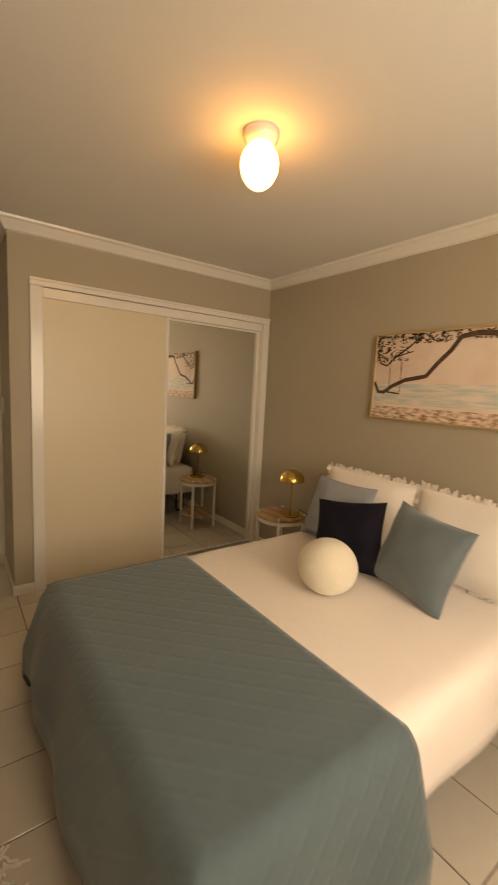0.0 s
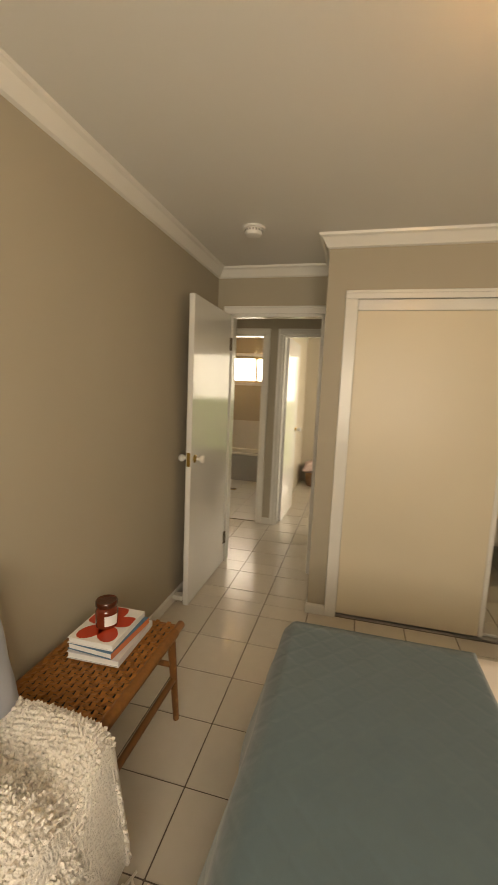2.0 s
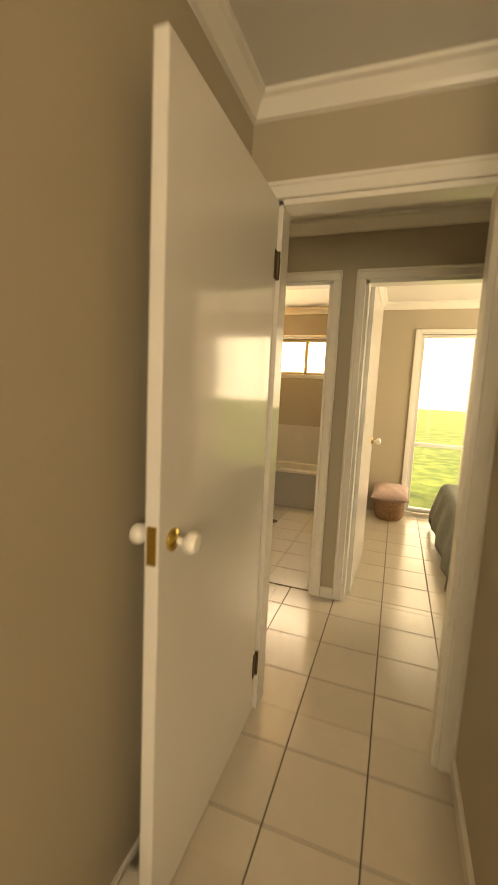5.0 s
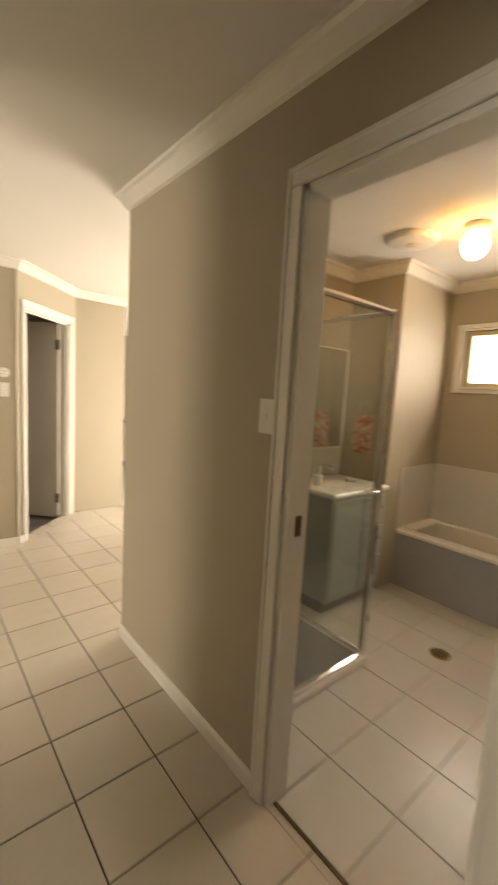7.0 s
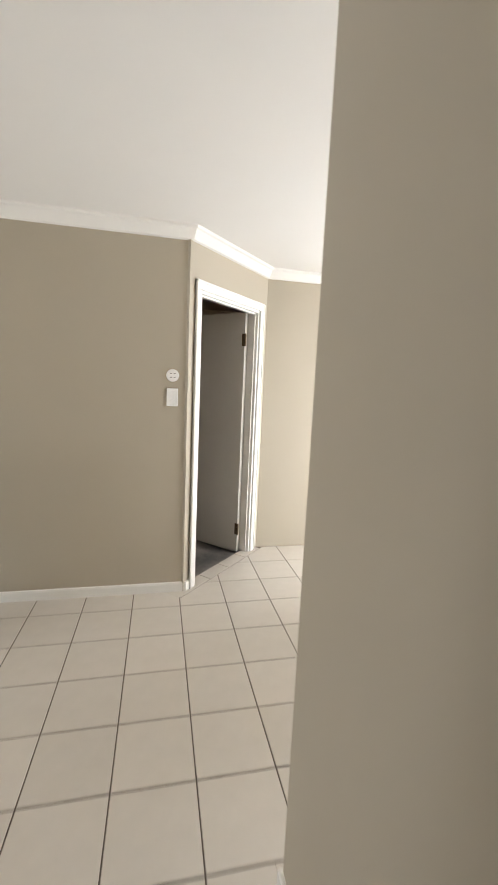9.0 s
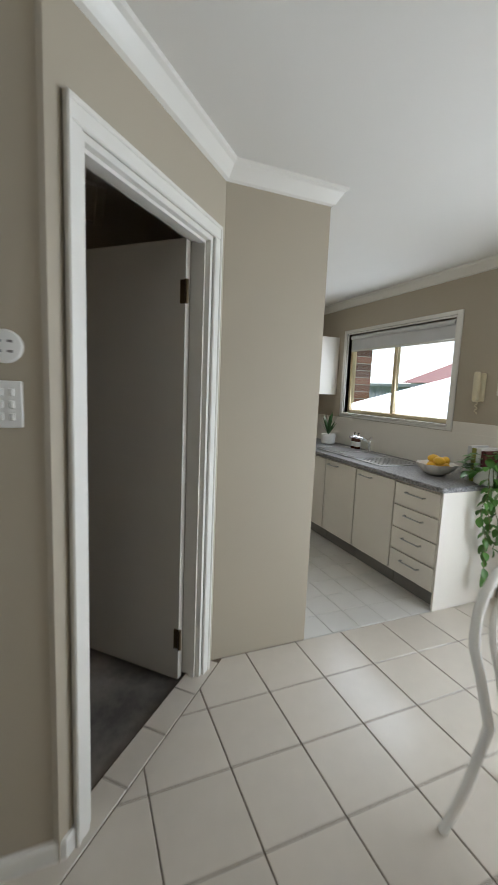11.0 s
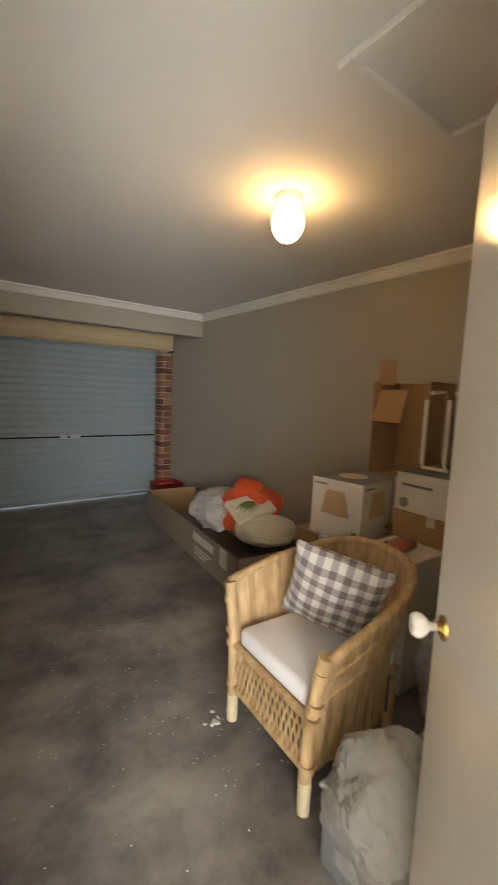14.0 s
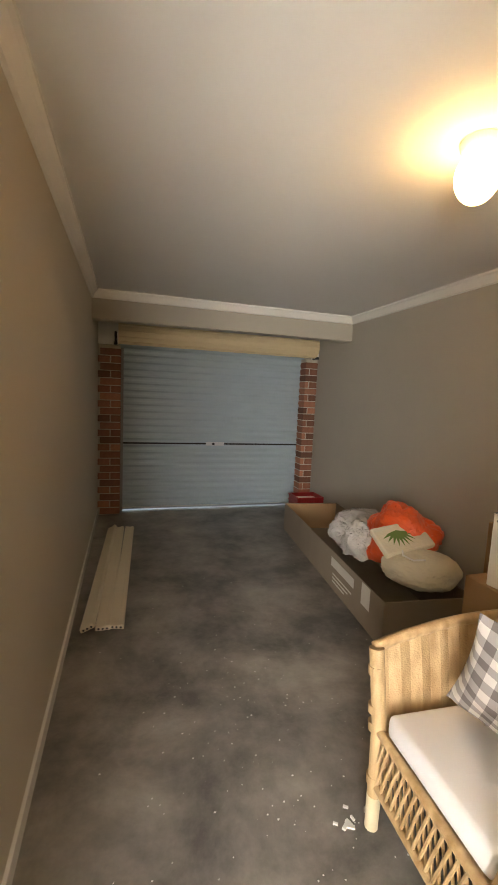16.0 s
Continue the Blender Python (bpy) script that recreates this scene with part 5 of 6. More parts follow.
GREYSEAT = mat("grey_seat_fabric", (0.42, 0.385, 0.35), 0.9, scale=30, var=0.1, bump=0.4, fine=200)
TBX, TBY = -2.56, 2.92
tab = empty("dining_table", pose(TBX, TBY, 0), "round oak dining table on splayed tapered legs", "table")
part("tabletop", lathe(bmesh.new(), [(0.44, 0.70), (0.505, 0.712), (0.512, 0.722), (0.508, 0.732), (0.49, 0.735)], 64), OAK, tab, smooth=True)
part("apron", lathe(bmesh.new(), [(0.30, 0.655), (0.30, 0.702)], 40), OAK, tab)
for k in range(4):
    a = radians(229 + 90 * k)
    part("leg", tube(bmesh.new(), [(0.30 * math.cos(a), 0.30 * math.sin(a), 0.70), (0.53 * math.cos(a), 0.53 * math.sin(a), 0.0)], 0.031, 16, 0.019), OAK, tab, smooth=True)
bent_chair(pose(-2.655, 2.61, 0, 0, 0, 18), "white bentwood chair with grey seat pad, beside the table")
bent_chair(pose(-2.95, 2.905, 0, 0, 0, -82), "white bentwood chair with grey seat pad, under the table")
thing("table_dish", lathe(bmesh.new(), [(0.05, 0), (0.10, 0.02), (0.13, 0.045), (0.127, 0.047), (0.09, 0.026), (0.02, 0.012)], 40), mat("pale_blue_ceramic", (0.45, 0.55, 0.57), 0.3), "shallow pale blue dish on the dining table", "dish", pose(TBX - 0.18, TBY - 0.02, 0.736), True)


def leaf_mesh(length, width, material, curl=0.18, n=6):
    bm_ = bmesh.new()
    rows = []
    for i in range(n + 1):
        t = i / n
        w = width / 2 * math.sin(math.pi * min(1, t * 0.93 + 0.05)) ** 0.8
        z = -curl * length * t * t
        rows.append([bm_.verts.new((-w, t * length, z + w * 0.25)), bm_.verts.new((0, t * length, z)), bm_.verts.new((w, t * length, z + w * 0.25))])
    for a, b in zip(rows, rows[1:]):
        for j in range(2):
            bm_.faces.new((a[j], a[j + 1], b[j + 1], b[j]))
    me = bpy.data.meshes.new("leaf")
    bm_.to_mesh(me)
    bm_.free()
    me.materials.append(material)
    for p in me.polygons:
        p.use_smooth = True
    return me


fig = empty("fiddle_leaf_fig", pose(-3.26, 0.13, 0), "young fiddle-leaf fig in a ribbed white pot on the floor", "plant")
bm = bmesh.new()
prof = [(0.115, 0), (0.13, 0.02), (0.145, 0.26), (0.14, 0.27), (0.125, 0.265), (0.12, 0.22), (0.01, 0.22)]
lathe(bm, prof, 72)
for v in bm.verts:
    a = math.atan2(v.co.y, v.co.x)
    if v.co.z < 0.262 and math.hypot(v.co.x, v.co.y) > 0.1:
        v.co.x *= 1 + 0.02 * math.cos(36 * a)
        v.co.y *= 1 + 0.02 * math.cos(36 * a)
part("pot", bm, POT, fig, "ribbed white pot", True)
part("trunk", tube(bmesh.new(), [(0, 0, 0.2), (0.01, 0.0, 0.45), (-0.01, 0.01, 0.7), (0.0, 0.0, 0.92)], 0.011, 8, 0.006), STEM, fig, smooth=True)
big = leaf_mesh(0.24, 0.15, LEAF)
rnd = random.Random(6)
for k in range(26):
    lf = new("leaf", big)
    z = 0.36 + 0.60 * k / 26
    lf.parent = fig
    s = rnd.uniform(0.7, 1.1)
    lf.matrix_local = Matrix.Translation((0, 0, z)) @ Matrix.Rotation(k * 2.4, 4, "Z") @ Matrix.Rotation(radians(rnd.uniform(5, 50)), 4, "X") @ Matrix.Translation((0, 0.03, 0)) @ Matrix.Scale(s, 4)

# ---- kitchen ----
KY, KX1, KH = 3.72, -4.245, 0.80
units = [(-4.675, -4.262, "drawers"), (-5.135, -4.68, "door"), (-5.595, -5.14, "door"), (-6.10, -5.60, "door"), (-6.845, -6.105, "door")]
for x0, x1, kind in units:
    cab = empty("kitchen_cabinet", pose(x0, KY, 0), "white base cabinet with four drawers" if kind == "drawers" else "white base cabinet with a plain door", "cabinet", "kitchen base cabinets")
    w = x1 - x0
    part("carcass", boxm(0, 0.02, 0.11, w, 0.605, KH), KITCHEN, cab)
    part("kickboard", boxm(0, 0.06, 0, w, 0.075, 0.11), KICK, cab)

    def bar(parent, xa, xb, z):
        part("handle", tube(bmesh.new(), [(xa, 0.0, z), (xa, -0.028, z), (xb, -0.028, z), (xb, 0.0, z)], 0.005, 8), STEEL, parent, "brushed steel bar handle")
    if kind == "drawers":
        hs = (0.165, 0.165, 0.165, 0.165)
        z = 0.125
        for hh in hs:
            d = part("drawer", boxm(0.003, 0.0, z, w - 0.003, 0.018, z + hh - 0.009, bevel=0.002), KITCHEN, cab)
            bar(d, w / 2 - 0.08, w / 2 + 0.08, z + hh * 0.62)
            z += hh + 0.002
    else:
        d = part("door", boxm(0.005, 0.0, 0.125, w - 0.005, 0.018, KH - 0.012, bevel=0.002), KITCHEN, cab)
        bar(d, 0.06, 0.20, KH - 0.05)
thing("end_panel", boxm(KX1 - 0.014, KY, 0, KX1 + 0.002, 4.327, KH, bevel=0.001), KITCHEN, "white end panel of the kitchen cabinets", "panel")
thing("worktop", boxm(-6.848, KY - 0.022, KH + 0.001, KX1 + 0.012, 4.327, KH + 0.035, bevel=0.006), WORKTOP, "speckled grey laminate kitchen worktop", "worktop")
WT = KH + 0.036
sk = empty("sink", pose(-5.55, 3.80, WT), "stainless steel double sink with drainer", "sink")
part("rim", boxm(-0.45, 0.0, 0, 0.62, 0.44, 0.006, bevel=0.003), STEEL, sk)
# No hollows: flat grey plates carry the shade of the steel bowls.
for x in (-0.42, -0.06):
    bm = bmesh.new()
    box(bm, x, 0.04, 0.0062, x + 0.32, 0.38, 0.0075)
    part("bowl", bm, KICK, sk, "flat dark plate, sink bowl shade put in as colour")
bm = bmesh.new()
for k in range(9):
    box(bm, 0.30, 0.05 + 0.04 * k, 0.006, 0.58, 0.062 + 0.04 * k, 0.010)
part("drainer_ribs", bm, STEEL, sk)
tp = part("mixer_tap", tube(bmesh.new(), [(-0.05, 0.41, 0.0), (-0.05, 0.41, 0.09), (-0.05, 0.36, 0.13), (-0.08, 0.22, 0.16), (-0.085, 0.20, 0.145)], 0.014, 12), CHROME, sk, smooth=True)
part("lever", tube(bmesh.new(), [(-0.05, 0.41, 0.09), (-0.05, 0.42, 0.14), (-0.04, 0.42, 0.15)], 0.012, 10), CHROME, tp)
for k, x in enumerate((-5.86, -5.80)):
    s = empty("soap_bottle", pose(x, 4.22, WT), "dark brown pump bottle with a pale label by the sink", "soap bottle", "soap bottles")
    part("bottle", lathe(bmesh.new(), [(0.028, 0), (0.03, 0.005), (0.03, 0.10), (0.012, 0.125), (0.012, 0.14)], 24), AMBERLID, s, smooth=True)
    part("pump", tube(bmesh.new(), [(0, 0, 0.14), (0, 0, 0.17), (0.03, -0.01, 0.168)], 0.005, 8), BLACKM, s)
    part("paper_label", lathe(bmesh.new(), [(0.0305, 0.03), (0.0305, 0.08)], 24, close=False), PAPER, s)
bowl = thing("fruit_bowl", lathe(bmesh.new(), [(0.05, 0), (0.09, 0.02), (0.125, 0.06), (0.135, 0.085), (0.125, 0.083), (0.08, 0.035), (0.02, 0.02)], 48), SHELL, "scalloped white clay bowl of lemons on the worktop", "bowl", pose(-4.60, 4.02, WT), True)
for v in bowl.data.vertices:
    a = math.atan2(v.co.y, v.co.x)
    k = 1 + 0.09 * math.cos(9 * a) * (v.co.z / 0.085)
    v.co.x, v.co.y = v.co.x * k, v.co.y * k
lem = bmesh.new()
bmesh.ops.create_uvsphere(lem, u_segments=20, v_segments=14, radius=0.033)
for v in lem.verts:
    v.co.z *= 1.22 + 0.1 * (abs(v.co.z) > 0.028)
lemon = thing("lemon", lem, LEMON, "yellow lemon in the fruit bowl", "lemon", pose(-4.60, 4.02, WT + 0.06, 80, 0, 0), True, "lemons in the bowl")
for x, y, z, r in ((0.06, 0.02, 0.065, 40), (-0.055, 0.03, 0.065, 110), (0.01, -0.06, 0.066, 70), (0.03, 0.05, 0.105, 20), (-0.02, -0.01, 0.115, 130), (0.05, -0.03, 0.108, 95)):
    copy_thing(lemon, pose(-4.60 + x, 4.02 + y, WT + z, 80, r, r))
for k, (c, hh) in enumerate(((BOOKGREY, 0.24), (mat("olive_book", (0.30, 0.30, 0.06), 0.5), 0.23), (PAPER, 0.235), (mat("maroon_book", (0.12, 0.03, 0.03), 0.5), 0.22))):
    b = empty("cookbook", pose(-4.42 + 0.036 * k, 4.18, WT), "upright cookbook beside the fruit bowl", "book", "cookbooks on the worktop")
    part("cover", boxm(0, -0.08, 0, 0.033, 0.09, hh, bevel=0.002), c, b)
    part("page_block", boxm(0.004, -0.076, hh - 0.004, 0.029, 0.09, hh + 0.001), PAPER, b)
iv = empty("pothos_plant", pose(-4.265, 4.10, WT), "trailing green pothos in a white pot at the worktop end", "plant")
part("pot", lathe(bmesh.new(), [(0.05, 0), (0.065, 0.01), (0.072, 0.12), (0.066, 0.122), (0.05, 0.10), (0.01, 0.10)], 32), POT, iv, "white pot", True)
small = leaf_mesh(0.085, 0.062, IVY, 0.3)
rnd = random.Random(15)
for k in range(70):
    lf = new("leaf", small)
    lf.parent = iv
    r_ = rnd.random() ** 0.5 * 0.12
    a = rnd.random() * 6.283
    lf.matrix_local = Matrix.Translation((r_ * math.cos(a) + 0.02, r_ * math.sin(a) - 0.02, 0.09 + rnd.random() * 0.16 - r_ * 0.5)) @ Matrix.Rotation(a - 1.57, 4, "Z") @ Matrix.Rotation(radians(rnd.uniform(-50, 40)), 4, "X") @ Matrix.Scale(rnd.uniform(0.6, 1.15), 4)
for s_, (ex, ey, dz) in enumerate(((0.10, -0.05, -0.58), (0.08, 0.06, -0.40), (0.11, -0.11, -0.30))):
    pts = [(0.02, 0, 0.12), (0.07, ey * 0.5, 0.14), (ex, ey, 0.06)]
    q = 0.06
    while q > dz:
        q -= 0.05
        pts.append((ex + 0.015 * math.sin(q * 20 + s_), ey + 0.02 * math.sin(q * 13), q))
    part("vine", tube(bmesh.new(), pts, 0.0028, 6), STEM, iv)
    for p in pts[2:]:
        for _ in range(2):
            lf = new("leaf", small)
            lf.parent = iv
            lf.matrix_local = Matrix.Translation(p) @ Matrix.Rotation(rnd.random() * 6.28, 4, "Z") @ Matrix.Rotation(radians(rnd.uniform(-80, -20)), 4, "X") @ Matrix.Scale(rnd.uniform(0.5, 0.95), 4)
sp = empty("snake_plant", pose(-6.22, 4.14, WT), "small spiky plant in a ridged white pot by the window", "plant")
part("pot", lathe(bmesh.new(), [(0.06, 0), (0.075, 0.01), (0.08, 0.03), (0.076, 0.04), (0.081, 0.055), (0.077, 0.07), (0.081, 0.09), (0.075, 0.115), (0.06, 0.11), (0.01, 0.10)], 32), POT, sp, "ridged white pot", True)
spike = leaf_mesh(0.24, 0.035, LEAF, 0.05)
for k in range(11):
    lf = new("leaf", spike)
    lf.parent = sp
    lf.matrix_local = Matrix.Translation((0, 0, 0.10)) @ Matrix.Rotation(k * 2.4, 4, "Z") @ Matrix.Rotation(radians(55 + 3 * k), 4, "X") @ Matrix.Scale(0.7 + 0.04 * k, 4)
wc = empty("wall_cabinet", pose(-6.845, 4.0, 1.38), "white wall cabinet beside the kitchen window", "cabinet")
part("carcass", boxm(0, 0.02, 0, 0.45, 0.327, 0.64), KITCHEN, wc)
part("door", boxm(0.002, 0.0, 0.002, 0.448, 0.018, 0.638, bevel=0.002), KITCHEN, wc)
ph = empty("intercom_phone", pose(-4.55, 4.327, 1.40), "cream wall intercom handset", "intercom")
part("base", boxm(-0.045, -0.03, -0.02, 0.045, 0, 0.19, bevel=0.008), CREAMPLASTIC, ph)
part("handset", boxm(-0.022, -0.065, -0.01, 0.022, -0.028, 0.20, bevel=0.012, seg=2), CREAMPLASTIC, ph, smooth=True)
part("cord", tube(bmesh.new(), [(0.0 + 0.012 * math.sin(k), -0.03, -0.02 - 0.006 * k) for k in range(16)], 0.004, 6), CREAMPLASTIC, ph)
switch_plate("light_switch", pose(-4.38, 4.33, 1.49), 1, "white plate beside the intercom")
structure("wall_tiles_kitchen", boxm(-6.84, 4.319, WT, -4.19, 4.329, 1.135), KITCHEN, "white tiled splashback strip behind the worktop", "tiles")
structure("wall_tiles_kitchen_end", boxm(-4.755, 4.319, 1.1355, -4.19, 4.329, 1.22), KITCHEN, "white tiled splashback beside the window", "tiles")

# ---- outside the kitchen and bathroom windows ----
fence = empty("steel_fence", pose(0, 7.2, -0.12), "pale blue ribbed steel boundary fence", "fence")
part("cap_rail", boxm(-13, -0.03, 1.68, -1.2, 0.03, 1.74), FENCE, fence)
for k in range(14):
    x = -13 + k * 0.85
    bm = bmesh.new()
    pts = []
    for q in range(9):
        pts.append((x + q * 0.1, 0.0)), pts.append((x + q * 0.1 + 0.035, 0.018)), pts.append((x + q * 0.1 + 0.065, 0.018))
    pts = pts[:26]
    for a, b in zip(pts, pts[1:]):
        bm.faces.new([bm.verts.new(v) for v in ((a[0], a[1], 0), (b[0], b[1], 0), (b[0], b[1], 1.69), (a[0], a[1], 1.69))])
    part("fence_sheet", bm, FENCE, fence)
structure("backdrop", boxm(-260, 62, -1, 160, 62.2, 110), emit("hazy_white_sky", (0.93, 0.97, 1.0), 3.2), "bright hazy sky beyond the houses", "sky")
nb = empty("neighbour_house", pose(-25, 27, -0.12), "neighbouring house with a pink steel roof beyond the fence", "house")
part("wall", boxm(-4, 0, 0, 3, 5, 2.6), MORTAR, nb)
bm = bmesh.new()
sweepv = [(-4.5, -0.6, 2.55), (3.5, -0.6, 2.55), (3.5, 5.6, 2.55), (-4.5, 5.6, 2.55), (-2.0, 2.5, 4.3), (1.0, 2.5, 4.3)]
vv = [bm.verts.new(p) for p in sweepv]
for f in ((0, 1, 5, 4), (1, 2, 5), (2, 3, 4, 5), (3, 0, 4), (3, 2, 1, 0)):
    bm.faces.new([vv[i] for i in f])
part("roof", bm, ROOFPINK, nb)


def brick_wall(name, x0, x1, y0, y1, z0, z1, label, face="y+", limit=300):
    """A pier of single bricks standing proud of a mortar core."""
    core = structure(name, boxm(x0 + 0.004, y0 + 0.004, z0, x1 - 0.004, y1 - 0.004, z1), MORTAR, label, "brick wall")
    made = {}
    row, z = 0, z0 + 0.005
    while z + 0.076 < z1 + 0.03:
        x = x0 - (0.12 if row % 2 else 0.0)
        while x < x1:
            a, b = max(x0, x), min(x1, x + 0.23)
            if b - a > 0.03:
                key = round(b - a, 3)
                if key not in made:
                    t = boxm(0, 0, 0, b - a, y1 - y0, 0.076, bevel=0.004)
                    me = bpy.data.meshes.new("brick")
                    t.to_mesh(me)
                    t.free()
                    me.materials.append(BRICK)
                    made[key] = me
                ob = new("brick", made[key])
                ob.location = (a, y0 + (row * 7 % 3 - 1) * 0.0007, z)
                ob.parent = core
            x += 0.24
        z += 0.086
        row += 1
    return core


brick_wall("wall_brick_outside", -6.90, -6.62, 4.50, 4.98, -0.12, 2.45, "brick return wall outside the kitchen window")

# ---- garage ----
FZ = -0.03
brick_wall("wall_pier_east", -3.885, -3.633, -3.72, -3.44, FZ, 1.98, "red-brown brick pier beside the roller door")
brick_wall("wall_pier_west", -6.397, -6.225, -3.72, -3.44, FZ, 1.98, "red-brown brick pier beside the roller door")
rd = empty("roller_door", pose(0, -3.62, FZ), "closed grey-blue corrugated steel roller door", "garage door", kind="structure")


def curtain(z0, z1):
    bm = bmesh.new()
    prev, z, k = None, z0, 0
    while z <= z1 + 1e-6:
        ph_ = ((z - 0.0) % 0.085) / 0.085
        y = 0.012 if 0.15 < ph_ < 0.55 else (0.0 if ph_ > 0.7 or ph_ < 0.02 else 0.006)
        cur = [bm.verts.new((-6.27, y, z)), bm.verts.new((-3.865, y, z))]
        if prev:
            bm.faces.new((prev[0], prev[1], cur[1], cur[0]))
        prev = cur
        z += 0.010625
    return bm


part("lower_curtain", curtain(0.03, 0.865), ROLLDOOR, rd)
part("upper_curtain", curtain(0.85, 2.15), ROLLDOOR, rd)
part("joint_bar", boxm(-6.27, -0.004, 0.842, -3.865, 0.014, 0.862), BLACKM, rd)
part("bottom_bar", boxm(-6.25, -0.02, 0.012, -3.88, 0.02, 0.04, bevel=0.004), STEEL, rd)
lk = part("lock", boxm(-5.19, 0.008, 0.83, -4.95, 0.024, 0.875, bevel=0.004), STEEL, rd, "lock bar")
part("lock_handle", boxm(-5.06, 0.022, 0.837, -5.03, 0.04, 0.867, bevel=0.003), BLACKM, lk)
for x in (-6.265, -3.895):
    part("guide", boxm(x - 0.02, 0.012, 0, x + 0.035, 0.05, 2.0), KICK, rd)
dr = empty("door_drum", pose(0, -3.27, 2.112), "cream steel drum of the rolled-up door curtain", "door drum")
bm = bmesh.new()
tube(bm, [(-6.27, 0, 0), (-3.86, 0, 0)], 0.125, 40)
part("rolled_curtain", bm, DRUM, dr, smooth=False)
for a in range(0, 360, 30):
    y, z = 0.125 * math.cos(radians(a)), 0.125 * math.sin(radians(a))
    part("rib", tube(bmesh.new(), [(-6.27, y, z), (-3.86, y, z)], 0.006, 6), DRUM, dr)
for x in (-6.30, -3.83):
    br = part("bracket", boxm(x - 0.02, -0.10, -0.14, x + 0.02, 0.02, -0.11, bevel=0.003), BLACKM, dr, "black steel bracket")
    part("brace", tube(bmesh.new(), [(x, -0.09, -0.13), (x, 0.0, 0.0)], 0.016, 8), BLACKM, br)
for x0, x1 in ((-3.86, -3.633), (-6.398, -6.30)):
    thing("packing_board", boxm(x0, -3.46, 1.985, x1, -3.43, 2.40), GLOSS, "white board above the brick pier", "board")
hatch = empty("ceiling_hatch", pose(-5.247, 1.112, H), "square manhole hatch framed in the garage ceiling", "hatch")
for b in ((-0.05, -0.05, -0.022, 0.53, 0.0, 0), (-0.05, 0.57, -0.022, 0.53, 0.62, 0), (-0.05, 0.0, -0.022, 0.0, 0.57, 0), (0.48, 0.0, -0.022, 0.53, 0.57, 0)):
    part("frame_bar", boxm(*b, bevel=0.005), CEIL, hatch)
part("lid", boxm(0, 0, -0.006, 0.48, 0.57, -0.001), CEIL, hatch)

# rattan tub chair
rc = empty("rattan_chair", pose(-5.085, 0.815, FZ, 0, 0, -3), "natural rattan tub chair with a woven skirt", "chair")
RW, RD = 0.255, 0.29


def rim(a):
    """Plan of the tub: from the front right post round the back to the front left post."""
    t = -1 + 2 * a
    x = 0.28 - 0.59 * (1 - abs(2 * a - 1) ** 2.4)
    yy = RW * math.copysign(min(1.0, (1 - (1 - abs(t)) ** 2.2)), t) * 1.04
    return x, yy


bm = bmesh.new()
N = 60
grid = []
for i in range(N + 1):
    a = i / N
    x, y = rim(a)
    top = 0.63 + 0.165 * math.sin(math.pi * a) ** 0.8
    col = []
    for j in range(19):
        q = j / 18
        z = 0.16 + (top - 0.16) * q
        lean = 0.065 * q * q
        n = Vector((min(0.0, x - 0.02), y)).normalized()
        rb = 0.004 * (1 if i % 2 else -1)
        col.append(bm.verts.new((x + n.x * (lean + rb), y + n.y * (lean + rb), z)))
    grid.append(col)
for a, b in zip(grid, grid[1:]):
    for j in range(18):
        bm.faces.new((a[j], a[j + 1], b[j + 1], b[j]))
shell = thicken(part("tub_back", bm, RATTAN, rc, "split cane tub back"), 0.012)
for q, r_ in ((1.0, 0.020), (0.62, 0.009), (0.80, 0.009)):
    pts = []
    for i in range(N + 1):
        a = i / N
        x, y = rim(a)
        top = 0.63 + 0.165 * math.sin(math.pi * a) ** 0.8
        n = Vector((min(0.0, x - 0.02), y)).normalized()
        pts.append((x + n.x * 0.065 * q * q, y + n.y * 0.065 * q * q, 0.16 + (top - 0.16) * q))
    part("rim_band" if q == 1.0 else "cane_band", tube(bmesh.new(), pts, r_, 10), RATTAN, rc, smooth=True)
PALE = mat("pale_bamboo", (0.60, 0.50, 0.33), 0.45, scale=14, var=0.2, bump=0.2)
for y in (-0.25, 0.25):
    lg = part("front_leg", tube(bmesh.new(), [(0.285, y, 0.0), (0.285, y, 0.15), (0.283, y * 1.04, 0.40), (0.282, y * 1.25, 0.64)], 0.023, 14, 0.027), RATTAN, rc, smooth=True)
    part("leg_tip", tube(bmesh.new(), [(0.285, y, -0.0), (0.285, y, 0.13)], 0.0235, 14, 0.0255), PALE, lg, smooth=True)
    for z in (0.17, 0.36, 0.42, 0.55):
        part("binding", tube(bmesh.new(), [(0.284, y * (1 + 0.25 * z * z / 0.41), z), (0.284, y * (1 + 0.25 * (z + 0.03) ** 2 / 0.41), z + 0.03)], 0.029, 14), RATTAN, lg)
for y in (-0.20, 0.20):
    part("back_leg", tube(bmesh.new(), [(-0.24, y, 0.0), (-0.235, y, 0.3)], 0.022, 12), RATTAN, rc, smooth=True)
for z in (0.17, 0.37):
    part("front_rail", tube(bmesh.new(), [(0.285, -0.25, z), (0.285, 0.25, z)], 0.017, 10), RATTAN, rc, smooth=True)
part("seat_platform", boxm(-0.24, -0.235, 0.36, 0.27, 0.235, 0.375), RATTAN, rc)
# Added black sheet under the seat, dark behind the open cane skirt.
part("skirt_dark_sheet", boxm(-0.2, -0.22, 0.17, -0.19, 0.22, 0.36), BLACKM, rc)
